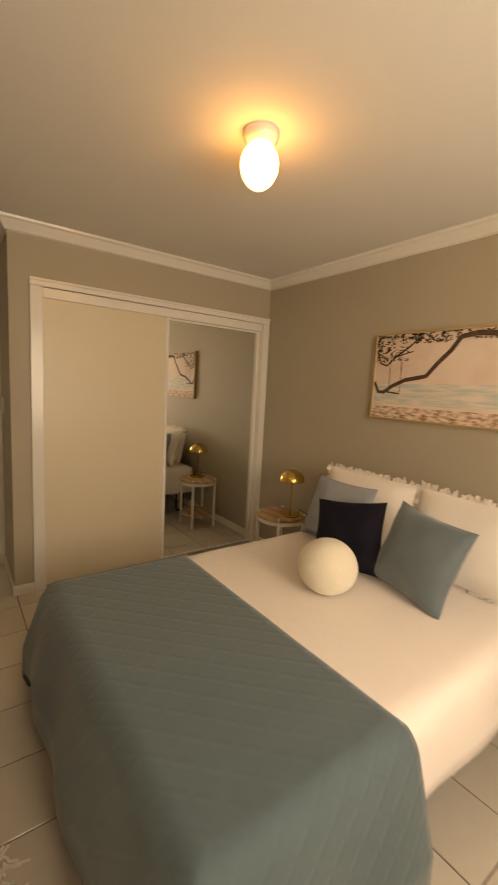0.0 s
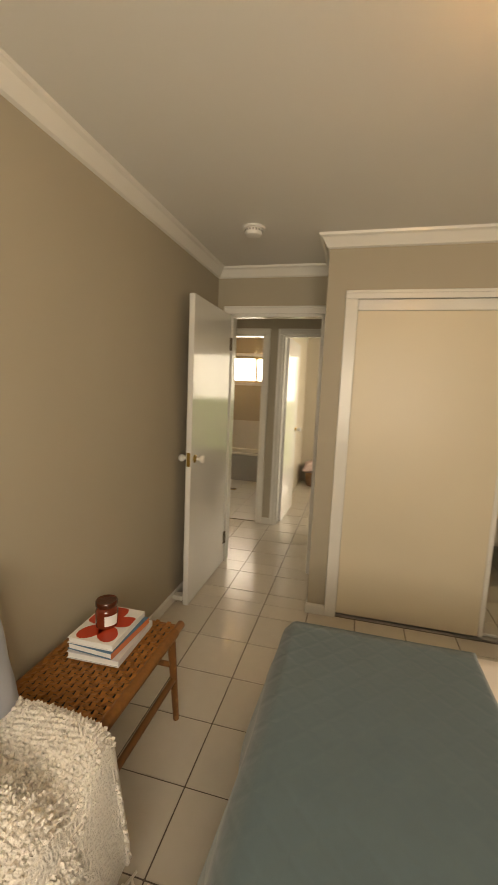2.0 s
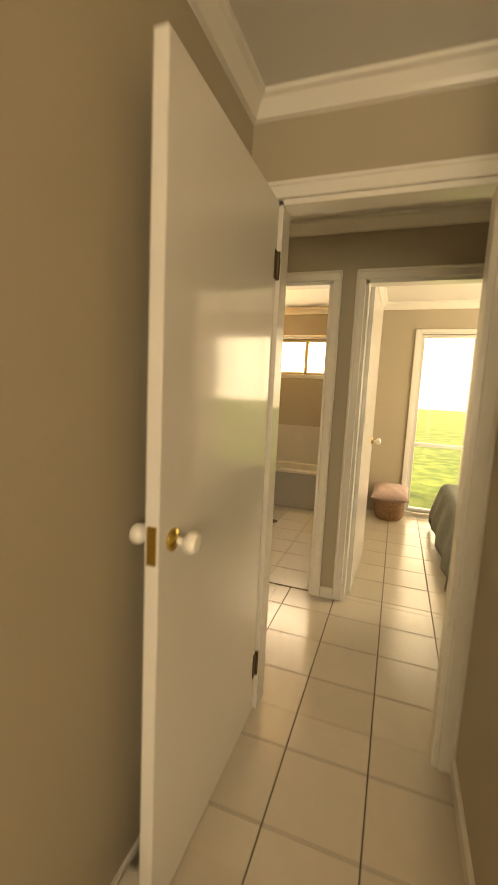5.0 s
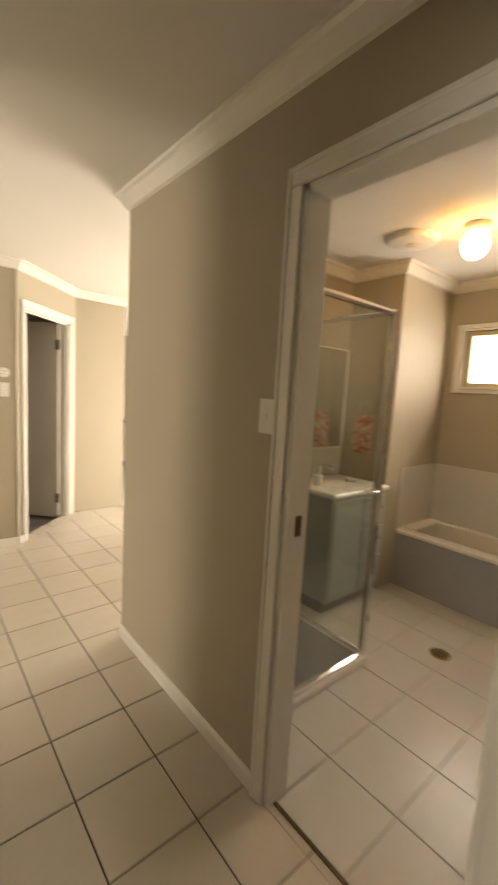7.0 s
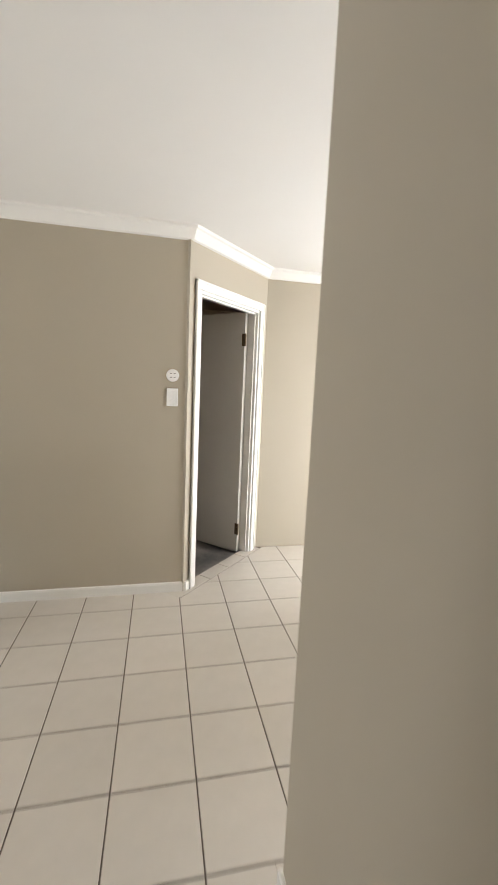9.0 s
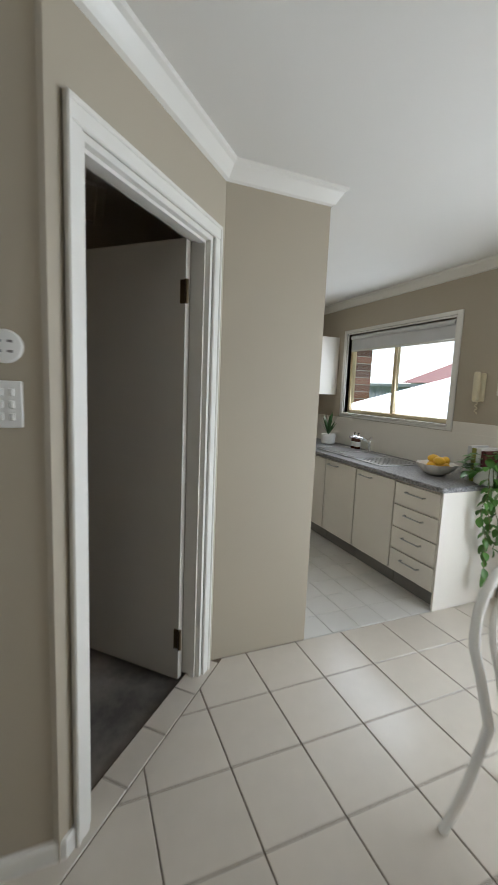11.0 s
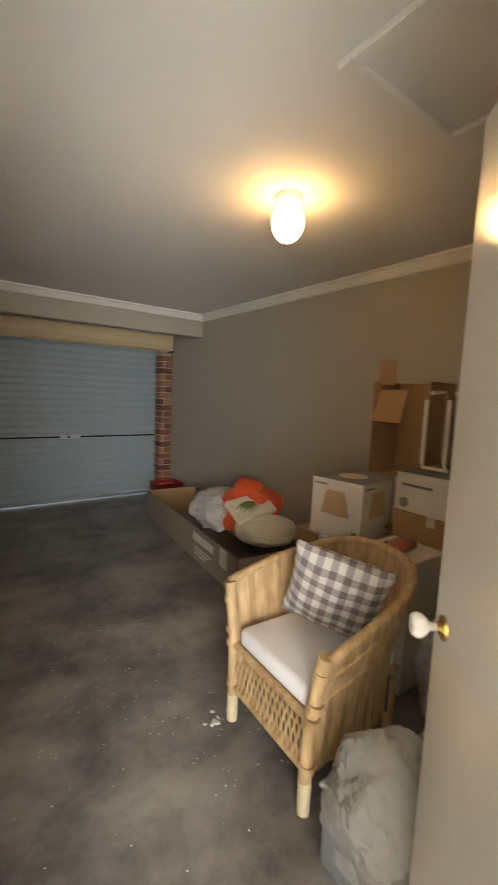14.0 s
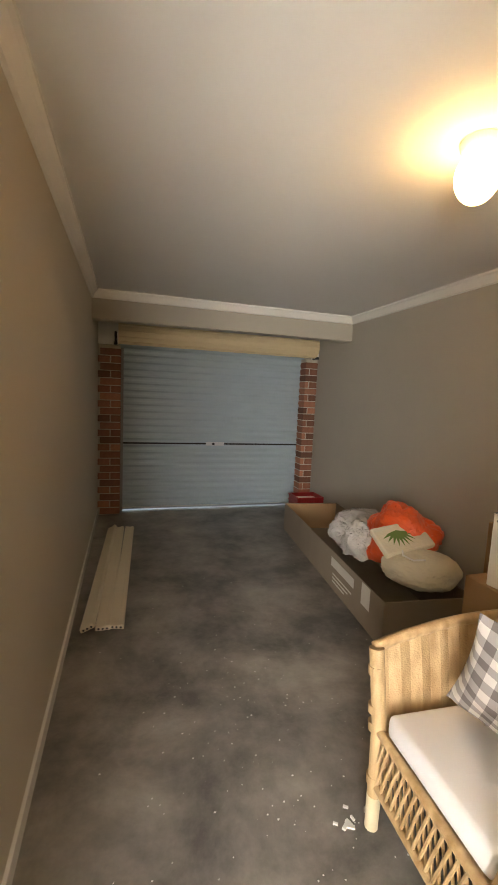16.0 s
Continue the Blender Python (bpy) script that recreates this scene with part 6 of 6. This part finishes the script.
for k in range(17):
    y = -0.235 + k * 0.0294
    for s in (-1, 1):
        part("skirt_cane", tube(bmesh.new(), [(0.287 + 0.004 * s, y - s * 0.028, 0.175), (0.287 + 0.006 * s, y, 0.27), (0.287 + 0.004 * s, y + s * 0.028, 0.365)], 0.0055, 6), RATTAN, rc)
thing("seat_cushion", boxm(-0.23, -0.225, 0, 0.275, 0.225, 0.085, bevel=0.025, seg=3), BLUEFOAM, "plain white foam seat cushion in the rattan chair", "cushion", pose(-5.08, 0.815, FZ + 0.377, 0, 0, -3), True)
thing("gingham_cushion", cushion(0.42, 0.41, 0.16, 91), GINGHAM, "grey and white gingham cushion in the rattan chair", "cushion", Matrix.Translation((-5.135, 0.785, FZ + 0.475)) @ Matrix.Rotation(radians(-58), 4, "Z") @ Matrix.Rotation(radians(-17), 4, "X") @ Matrix.Rotation(radians(-13), 4, "Y"), True)


def carton(name, x0, y0, z0, x1, y1, z1, material, label, group="", rot=0.0, tape=True):
    c = empty(name, pose((x0 + x1) / 2, (y0 + y1) / 2, z0, 0, 0, rot), label, "box", group)
    w, d, h = (x1 - x0) / 2, (y1 - y0) / 2, z1 - z0
    part("body", boxm(-w, -d, 0, w, d, h, bevel=0.004), material, c)
    if tape:
        part("tape", boxm(-w - 0.001, -0.025, h - 0.06, w + 0.001, 0.025, h + 0.0012), INKLIGHT, c, "packing tape")
    return c


carton("cardboard_box", -6.25, 0.06, FZ, -5.62, 0.53, 0.622, CARD, "brown carton under the lampshade box", "stacked boxes")
lb = carton("lampshade_box", -6.02, 0.15, 0.624, -5.65, 0.50, 0.98, CARDWHITE, "white box printed with a lampshade", "stacked boxes", 8, False)
part("top_panel", boxm(-0.186, -0.176, 0.354, 0.186, 0.176, 0.357), INKGREY, lb, "grey printed top")
part("top_disc", lathe(bmesh.new(), [(0.09, 0.3572), (0.088, 0.359)], 32), INKLIGHT, lb)
for m_ in (pose(0.1856, 0, 0, 0, 0, 0), pose(0, 0.1756, 0, 0, 0, 90)):
    bm = bmesh.new()
    q = [bm.verts.new(m_ @ Vector((0.0015, y, z))) for y, z in ((-0.10, 0.14), (0.10, 0.14), (0.065, 0.29), (-0.065, 0.29))]
    bm.faces.new(q)
    part("shade_print", bm, INKTAN, lb, "printed tan lampshade")
    bm = bmesh.new()
    box(bm, 0.001, -0.155, 0.315, 0.0022, -0.06, 0.325, m=m_)
    part("print_line", bm, INKGREY, lb)
    part("print_circle", lathe(bmesh.new(), [(0.018, 0), (0.0175, 0.002)], 20, m=m_ @ Matrix.Translation((0.0006, 0.14, 0.05)) @ Matrix.Rotation(radians(90), 4, "Y")), INKGREY, lb)
carton("cardboard_box", -6.39, 0.545, FZ, -5.96, 1.02, 0.82, CARD, "tall brown carton against the garage wall", "stacked boxes")
wb = carton("white_box", -6.395, 0.555, 0.822, -5.945, 1.015, 1.05, CARDWHITE, "white printed box on a brown carton", "stacked boxes", 0, False)
part("top_panel", boxm(-0.226, -0.231, 0.229, 0.226, 0.231, 0.232), INKGREY, wb, "grey printed top")
part("print_circle", lathe(bmesh.new(), [(0.03, 0), (0.029, 0.002)], 24, m=Matrix.Translation((0.2255, -0.17, 0.05)) @ Matrix.Rotation(radians(90), 4, "Y")), INKGREY, wb)
part("print_line", boxm(0.2255, -0.19, 0.15, 0.227, 0.0, 0.165), INKGREY, wb)
oc = empty("open_carton", pose(-6.22, 0.43, 0.98), "open brown carton standing on end with its flaps out", "box", "stacked boxes")
for b in ((-0.17, -0.20, 0.0, -0.16, 0.20, 0.60), (-0.16, -0.20, 0.0, 0.12, -0.192, 0.60), (-0.16, 0.192, 0.0, 0.12, 0.20, 0.60), (-0.16, -0.19, 0.0, 0.12, 0.19, 0.008)):
    part("side", boxm(*b), CARD, oc)
part("flap", boxm(0.0, -0.20, 0.0, 0.006, 0.02, 0.22, m=pose(0.13, 0.0, 0.34, 0, -20, 0)), CARD, oc, "folded-out flap")
part("flap", boxm(0.0, -0.20, 0.0, 0.006, -0.08, 0.16, m=pose(0.06, 0.0, 0.58, 0, 6, 0)), CARD, oc)
tf = empty("white_tube_frame", pose(-6.17, 0.62, 1.055), "white bent metal frame standing on the box", "frame")
for y in (0.0, 0.14):
    part("bent_tube", tube(bmesh.new(), [(0.08, y, 0.42), (0.08, y, 0.05), (0.06, y, 0.012), (-0.10, y, 0.012), (-0.12, y, 0.05), (-0.12, y, 0.45), (-0.10, y, 0.47), (0.06, y + 0.02, 0.46)], 0.012, 10), GLOSS, tf, smooth=True)
part("cross_tube", tube(bmesh.new(), [(0.07, 0.0, 0.014), (0.07, 0.14, 0.014)], 0.010, 8), GLOSS, tf)
pt = empty("plastic_jar", pose(-6.25, 1.00, 0.0), "clear jar with an orange lid", "jar")
pt.location = (-6.22, 0.87, 1.055)
part("jar", lathe(bmesh.new(), [(0.055, 0), (0.06, 0.01), (0.06, 0.16), (0.05, 0.18)], 24), CLEARTUB, pt, smooth=True)
part("lid", boxm(-0.06, -0.09, 0.18, 0.06, 0.09, 0.22, bevel=0.008), ORANGE, pt, "orange plastic lid")
carton("grey_carton", -5.93, 0.58, FZ, -5.60, 0.90, 0.665, CARDWHITE, "pale carton with a takeaway tub on top", "stacked boxes")
fb = empty("takeaway_tub", pose(-5.75, 0.74, 0.666), "clear takeaway tub with orange contents", "food tub")
part("tub", boxm(-0.08, -0.055, 0, 0.08, 0.055, 0.045, bevel=0.01), CLEARTUB, fb)
part("contents", boxm(-0.065, -0.04, 0.008, 0.065, 0.04, 0.03, bevel=0.008), ORANGE, fb)
carton("cardboard_box", -6.37, -0.26, FZ, -6.08, -0.02, 0.78, CARD, "brown carton leaning at the garage wall", "stacked boxes", 6, False)
thing("dark_bag", fluffy(lathe(bmesh.new(), [(0.02, 0), (0.10, 0.02), (0.12, 0.06), (0.08, 0.11), (0.02, 0.12)], 32), 0.02, 4, 14), BLACKM, "crumpled black bag on the cartons", "bag", pose(-6.23, -0.12, 0.785), True)

# long open carton with bags
lx0, lx1, ly0, ly1, lh = -6.32, -5.70, -2.55, -0.28, 0.30
lc = empty("long_carton", pose(lx0, ly0, FZ, 0, 0, -6), "long grey printed carton, open, filled with bags", "box")
LW, LL = lx1 - lx0, ly1 - ly0
for b in ((0, 0, 0, LW, LL, 0.006), (0, 0, 0.006, 0.008, LL, lh), (LW - 0.008, 0, 0.006, LW, LL, lh), (0.008, 0, 0.006, LW - 0.008, 0.008, lh), (0.008, LL - 0.008, 0.006, LW - 0.008, LL, lh)):
    part("side", boxm(*b), [CARDGREY], lc)
part("inner_lining", boxm(0.0085, 0.0085, 0.0065, LW - 0.0085, 0.012, lh - 0.004), CARD, lc, "bare brown inside")


def text_on(parent, body, size, m, material, name="lettering"):
    cu = bpy.data.curves.new(name, "FONT")
    cu.body, cu.size, cu.extrude = body, size, 0.0006
    cu.materials.append(material)
    ob = new(name, cu)
    ob.parent = parent
    ob.matrix_local = m
    return ob


part("print_block", boxm(LW, LL - 0.84, 0.18, LW + 0.0015, LL - 0.42, 0.25), INKLIGHT, lc)
for k in range(3):
    part("print_line", boxm(LW, LL - 0.80, 0.12 - 0.03 * k, LW + 0.0015, LL - 0.45 - 0.06 * k, 0.132 - 0.03 * k), INKLIGHT, lc)
part("shipping_label", boxm(LW, LL - 0.30, 0.14, LW + 0.0015, LL - 0.18, 0.29), INKLIGHT, lc)


def bag_blob(name, m, sx, sy, sz, seed, material, label, freq=7.0, amp=0.22):
    bm_ = bmesh.new()
    bmesh.ops.create_icosphere(bm_, subdivisions=5, radius=1.0)
    for v in bm_.verts:
        d = v.co.normalized()
        r = 1 + amp * noise.noise(d * 1.6 + Vector((seed, 0, 0))) + amp * 0.45 * abs(noise.noise(d * freq + Vector((0, seed, 0)))) + amp * 0.2 * noise.noise(d * freq * 3)
        v.co = Vector((d.x * sx, d.y * sy, max(-0.55, d.z) * sz)) * r
    return thing(name, bm_, material, label, "bag", m, True)


bag_blob("orange_bag", pose(-6.05, -1.02, 0.40), 0.25, 0.29, 0.27, 3, ORANGE, "crumpled orange plastic bag in the long carton", 5.0, 0.26)
bag_blob("clear_bag", pose(-5.98, -1.48, 0.30), 0.24, 0.28, 0.20, 8, CLEARBAG, "clear plastic bag in the long carton")
bag_blob("white_bag", pose(-5.80, -1.20, 0.32), 0.13, 0.15, 0.17, 11, CLEARBAG, "clear zip bag with white edging in the carton")
cb = bag_blob("calico_bag", pose(-5.93, -0.62, 0.33), 0.27, 0.23, 0.12, 14, CREAMBAG, "cream calico drawstring bag on the carton end", amp=0.12)
lp = empty("leaf_print_bag", pose(-5.88, -0.78, 0.50, -30, 8, 0), "cream cloth bag with a green leaf print", "bag")
part("cloth", fluffy(boxm(-0.20, -0.12, -0.03, 0.20, 0.12, 0.02, bevel=0.012, seg=2), 0.004, 5, 20), CREAMBAG, lp)
bm = bmesh.new()
for k in range(9):
    a = radians(20 + 16 * k)
    for s in (1,):
        p0 = Vector((0.02, -0.06, 0.0235))
        d = Vector((math.cos(a), math.sin(a), 0))
        n = Vector((-d.y, d.x, 0)) * 0.012
        bm.faces.new([bm.verts.new(p) for p in (p0, p0 + d * 0.07 + n, p0 + d * 0.15, p0 + d * 0.07 - n)])
part("leaf_print", bm, LEAFPRINT, lp, "green palm leaf print")
thing("rope_handle", tube(bmesh.new(), [(-5.80, -0.66, 0.455), (-5.76, -0.60, 0.45), (-5.78, -0.52, 0.445), (-5.86, -0.50, 0.45)], 0.006, 8), PAPER, "white rope handle on the calico bag", "rope", smooth=True)
cr = empty("red_crate", pose(-6.39, -3.30, FZ), "red plastic crate by the brick pier", "crate")
for b in ((0, 0, 0, 0.36, 0.015, 0.25), (0, 0.285, 0, 0.36, 0.30, 0.25), (0, 0.015, 0, 0.015, 0.285, 0.25), (0.345, 0.015, 0, 0.36, 0.285, 0.25), (0.015, 0.015, 0, 0.345, 0.285, 0.015)):
    part("side", boxm(*b, bevel=0.003), RED, cr)
for z in (0.08, 0.16, 0.235):
    part("rib", boxm(0.36, 0.0, z, 0.372, 0.30, z + 0.015, bevel=0.002), RED, cr)
part("paper", boxm(0.02, 0.02, 0.15, 0.34, 0.28, 0.20), INKLIGHT, cr)
# loose mouldings on the floor
for k, (ox, rz, ry) in enumerate(((0.0, 2.5, 24), (0.085, 2.0, 0), (0.165, 2.6, -8))):
    pl = empty("plastic_moulding", pose(-3.745 - ox, -0.90, FZ + 0.004 + (0.012 if k == 0 else 0), 0, ry, -180 + 180 - rz), "cream hollow plastic moulding lying on the concrete", "moulding", "mouldings on the floor")
    bm = boxm(-0.045, -1.95, 0, 0.045, 0, 0.028, bevel=0.004)
    box(bm, -0.04, -1.95, 0.026, -0.012, 0, 0.036, bevel=0.003)
    part("length", bm, ROBE, pl)
    for x in (-0.025, 0.0, 0.025):
        # Flat black disc on the solid end: the hole's shade as plain colour.
        part("hollow", lathe(bmesh.new(), [(0.007, 0), (0.0065, 0.001)], 12, m=Matrix.Translation((x, 0.0, 0.014)) @ Matrix.Rotation(radians(-90), 4, "X")), BLACKM, pl)

# storage tub with plastic bag, ironing board, smoky cases
st = empty("storage_tub", pose(-5.12, 1.20, FZ), "clear plastic storage tub on the garage floor", "storage tub")
for b in ((0, 0, 0, 0.40, 0.006, 0.28), (0, 0.324, 0, 0.40, 0.33, 0.28), (0, 0.006, 0, 0.006, 0.324, 0.28), (0.394, 0.006, 0, 0.40, 0.324, 0.28), (0.006, 0.006, 0, 0.394, 0.324, 0.006)):
    part("side", boxm(*b), CLEARTUB, st)
for b in ((-0.015, -0.015, 0.27, 0.415, 0.0, 0.285), (0.40, 0.0, 0.27, 0.415, 0.33, 0.285)):
    part("rim", boxm(*b, bevel=0.004), CLEARTUB, st)
thing("flat_package", boxm(-5.08, 1.23, FZ + 0.006, -4.75, 1.50, FZ + 0.05, bevel=0.01), CARDWHITE, "flat white package in the storage tub", "package")
bag_blob("bubble_bag", pose(-4.83, 1.345, 0.24), 0.19, 0.17, 0.21, 22, film("milky_film", (0.86, 0.84, 0.80), 0.72), "large milky plastic bag of packing on the storage tub", 4.0, 0.2)
ib = empty("ironing_board", Matrix.Translation((-5.28, 1.385, 0.205)) @ Matrix.Rotation(radians(-8), 4, "Y"), "ironing board in a star-print cover, leaning upright", "ironing board")
part("board", boxm(-0.02, -0.17, 0.0, 0.02, 0.17, 0.87, bevel=0.015, seg=2), STARBOARD, ib, smooth=True)
for r_ in range(11):
    for c_ in range(5):
        y, z = -0.14 + 0.07 * c_ + (0.035 if r_ % 2 else 0), 0.05 + 0.075 * r_
        if y < 0.16:
            bm = bmesh.new()
            box(bm, 0.0205, y - 0.014, z - 0.004, 0.0215, y + 0.014, z + 0.004)
            box(bm, 0.0205, y - 0.004, z - 0.014, 0.0217, y + 0.004, z + 0.014)
            part("printed_star", bm, BLACKM, ib)
thing("board_foot", boxm(-5.42, 1.22, FZ, -5.15, 1.50, 0.205, bevel=0.02), GREYCASE, "smoky plastic case under the ironing board", "case")
bag_blob("packing_bag", pose(-5.56, 1.16, 0.25), 0.16, 0.13, 0.26, 29, CLEARBAG, "clear plastic bag behind the rattan chair", 8.0, 0.2)
# broken plaster chips by the chair
bm = bmesh.new()
rnd = random.Random(77)
for k in range(7):
    x, y, w = -4.765 + rnd.gauss(0, 0.03), 0.50 + rnd.gauss(0, 0.035), rnd.uniform(0.006, 0.022)
    box(bm, -w, -w * 0.4, 0, w, w * 0.5, 0.006, m=pose(x, y, FZ + 0.0005, 0, 0, rnd.uniform(0, 180)))
tagged(thing("plaster_chips", bm, PAPER, "broken white plaster chips lying on the concrete", "debris"), kind="stuff")
# paint flecks on the concrete
rnd = random.Random(31)
bm = bmesh.new()
for k in range(260):
    if k < 150:
        x, y = rnd.gauss(-4.55, 0.25), rnd.gauss(0.2, 0.5)
    else:
        x, y = rnd.uniform(-6.0, -3.8), rnd.uniform(-2.2, 1.2)
    if not -6.4 < x < -3.7:
        continue
    s, a0 = rnd.uniform(0.0012, 0.005), rnd.random() * 6.28
    bm.faces.new([bm.verts.new((x + s * rnd.uniform(0.6, 1.2) * math.cos(a0 + q), y + s * rnd.uniform(0.6, 1.2) * math.sin(a0 + q), FZ + 0.0012)) for q in (0, 1.2, 2.5, 3.7, 5.0)])
tagged(thing("paint_flecks", bm, PAPER, "white paint flecks scattered on the concrete", "paint flecks"), kind="stuff")


# ---- floor tiles ----
def lay_tiles(parent_name, label, rects, px, py, ox, oy, material, grout, gap=0.005, top=0.0, clip=None, category="floor"):
    """Tiles as pieces on a grout bed, on a grid of px x py from (ox, oy), cut at the plan rectangles."""
    bm = bmesh.new()
    for x0, y0, x1, y1 in rects:
        box(bm, x0, y0, -0.12, x1, y1, -0.0035 + top)
    if clip:
        for co, no in clip:
            bmesh.ops.bisect_plane(bm, geom=bm.verts[:] + bm.edges[:] + bm.faces[:], plane_co=co, plane_no=no, clear_outer=True)
    base = structure(parent_name, bm, grout, label, category)
    made = {}
    for x0, y0, x1, y1 in rects:
        for i in range(math.floor((x0 - ox) / px), math.ceil((x1 - ox) / px)):
            for j in range(math.floor((y0 - oy) / py), math.ceil((y1 - oy) / py)):
                a0, a1 = max(x0, ox + i * px + gap / 2), min(x1, ox + (i + 1) * px - gap / 2)
                b0, b1 = max(y0, oy + j * py + gap / 2), min(y1, oy + (j + 1) * py - gap / 2)
                if a1 - a0 < 0.012 or b1 - b0 < 0.012:
                    continue
                w, d = round(a1 - a0, 4), round(b1 - b0, 4)
                cut = None
                if clip:
                    corners = [Vector((a, b, 0)) for a in (a0, a1) for b in (b0, b1)]
                    side = [max((c - Vector(co)).dot(Vector(no)) for co, no in clip) for c in corners]
                    if min(side) > -0.005:
                        continue
                    cut = max(side) > 0
                key = (w, d)
                if cut or key not in made:
                    t = bmesh.new()
                    box(t, 0, 0, -0.008, w, d, 0.0, bevel=0.0022)
                    if cut:
                        for co, no in clip:
                            bmesh.ops.bisect_plane(t, geom=t.verts[:] + t.edges[:] + t.faces[:], plane_co=Vector(co) - Vector((a0, b0, 0)), plane_no=no, clear_outer=True)
                    me = bpy.data.meshes.new("tile")
                    bmesh.ops.recalc_face_normals(t, faces=t.faces)
                    t.to_mesh(me)
                    t.free()
                    me.materials.append(material)
                    if not cut:
                        made[key] = me
                else:
                    me = made[key]
                ob = new("tile", me)
                ob.location = (a0, b0, top)
                ob.parent = base
    return base


P = 0.3035
lay_tiles("floor_bedroom", "cream ceramic floor tiles with brown grout", [(0, -3.75, 2.93, 0), (0, 0, 0.90, 0.633)], P, P, 0.0, -0.156, TILE, GROUT)
lay_tiles("floor_hall", "cream ceramic hall floor tiles with brown grout", [(-0.09, 0.633, 2.0, 1.732)], P, P, 0.0, 1.488, TILE, GROUT)
lay_tiles("floor_living", "cream ceramic living room floor tiles", [(-3.54, -3.75, -1.821, 1.488), (-1.821, -3.75, -0.09, 1.70), (-0.6, 1.70, -0.09, 1.732)], P, P, 0.0, 1.488, TILE, GROUT)
DN = Vector((-(DB - DA).y, (DB - DA).x, 0)).normalized()
if DN.dot(Vector((1, 1, 0))) > 0:
    DN = -DN
DC = Vector((DA.x, DA.y, 0)) + DN * 0.05
lay_tiles("floor_dining", "cream ceramic dining floor tiles with cut border tiles", [(-4.25, 1.488, -1.821, 4.33), (-1.821, 1.70, -1.745, 4.33)], P, P, 0.0, 1.488, TILE, GROUT, clip=[(DC - DN * 0.096, DN)])
lay_tiles("floor_kitchen", "small cream ceramic kitchen floor tiles", [(-6.85, 2.757, -4.25, 4.33)], 0.2, 0.2, -4.25, 2.757, BTILE, BGROUT)
# border tiles along the garage threshold
bord = structure("floor_garage_threshold", boxm(-0.14, -0.045, -0.12, DL + 0.04, 0.075, -0.0035, m=DIAG), GROUT, "row of narrow cut tiles at the garage threshold", "threshold")
for k in range(4):
    t = mesh_ob("tile", boxm((k * DL / 4 if k else -0.10) + 0.002, -0.04, -0.008, (k + 1) * DL / 4 - 0.003, 0.07, 0.001, bevel=0.002, m=DIAG), TILE)
    t.parent = bord
lay_tiles("floor_bathroom", "pale square bathroom floor tiles", [(-1.665, 1.732, 0.235, 3.75)], 0.3, 0.3, -0.5, 1.75, BTILE, BGROUT, top=-0.012)
lay_tiles("floor_second_bedroom", "cream ceramic second bedroom floor tiles", [(0.325, 1.732, 2.93, 4.06)], P, P, 0.0, 1.488, TILE, GROUT)
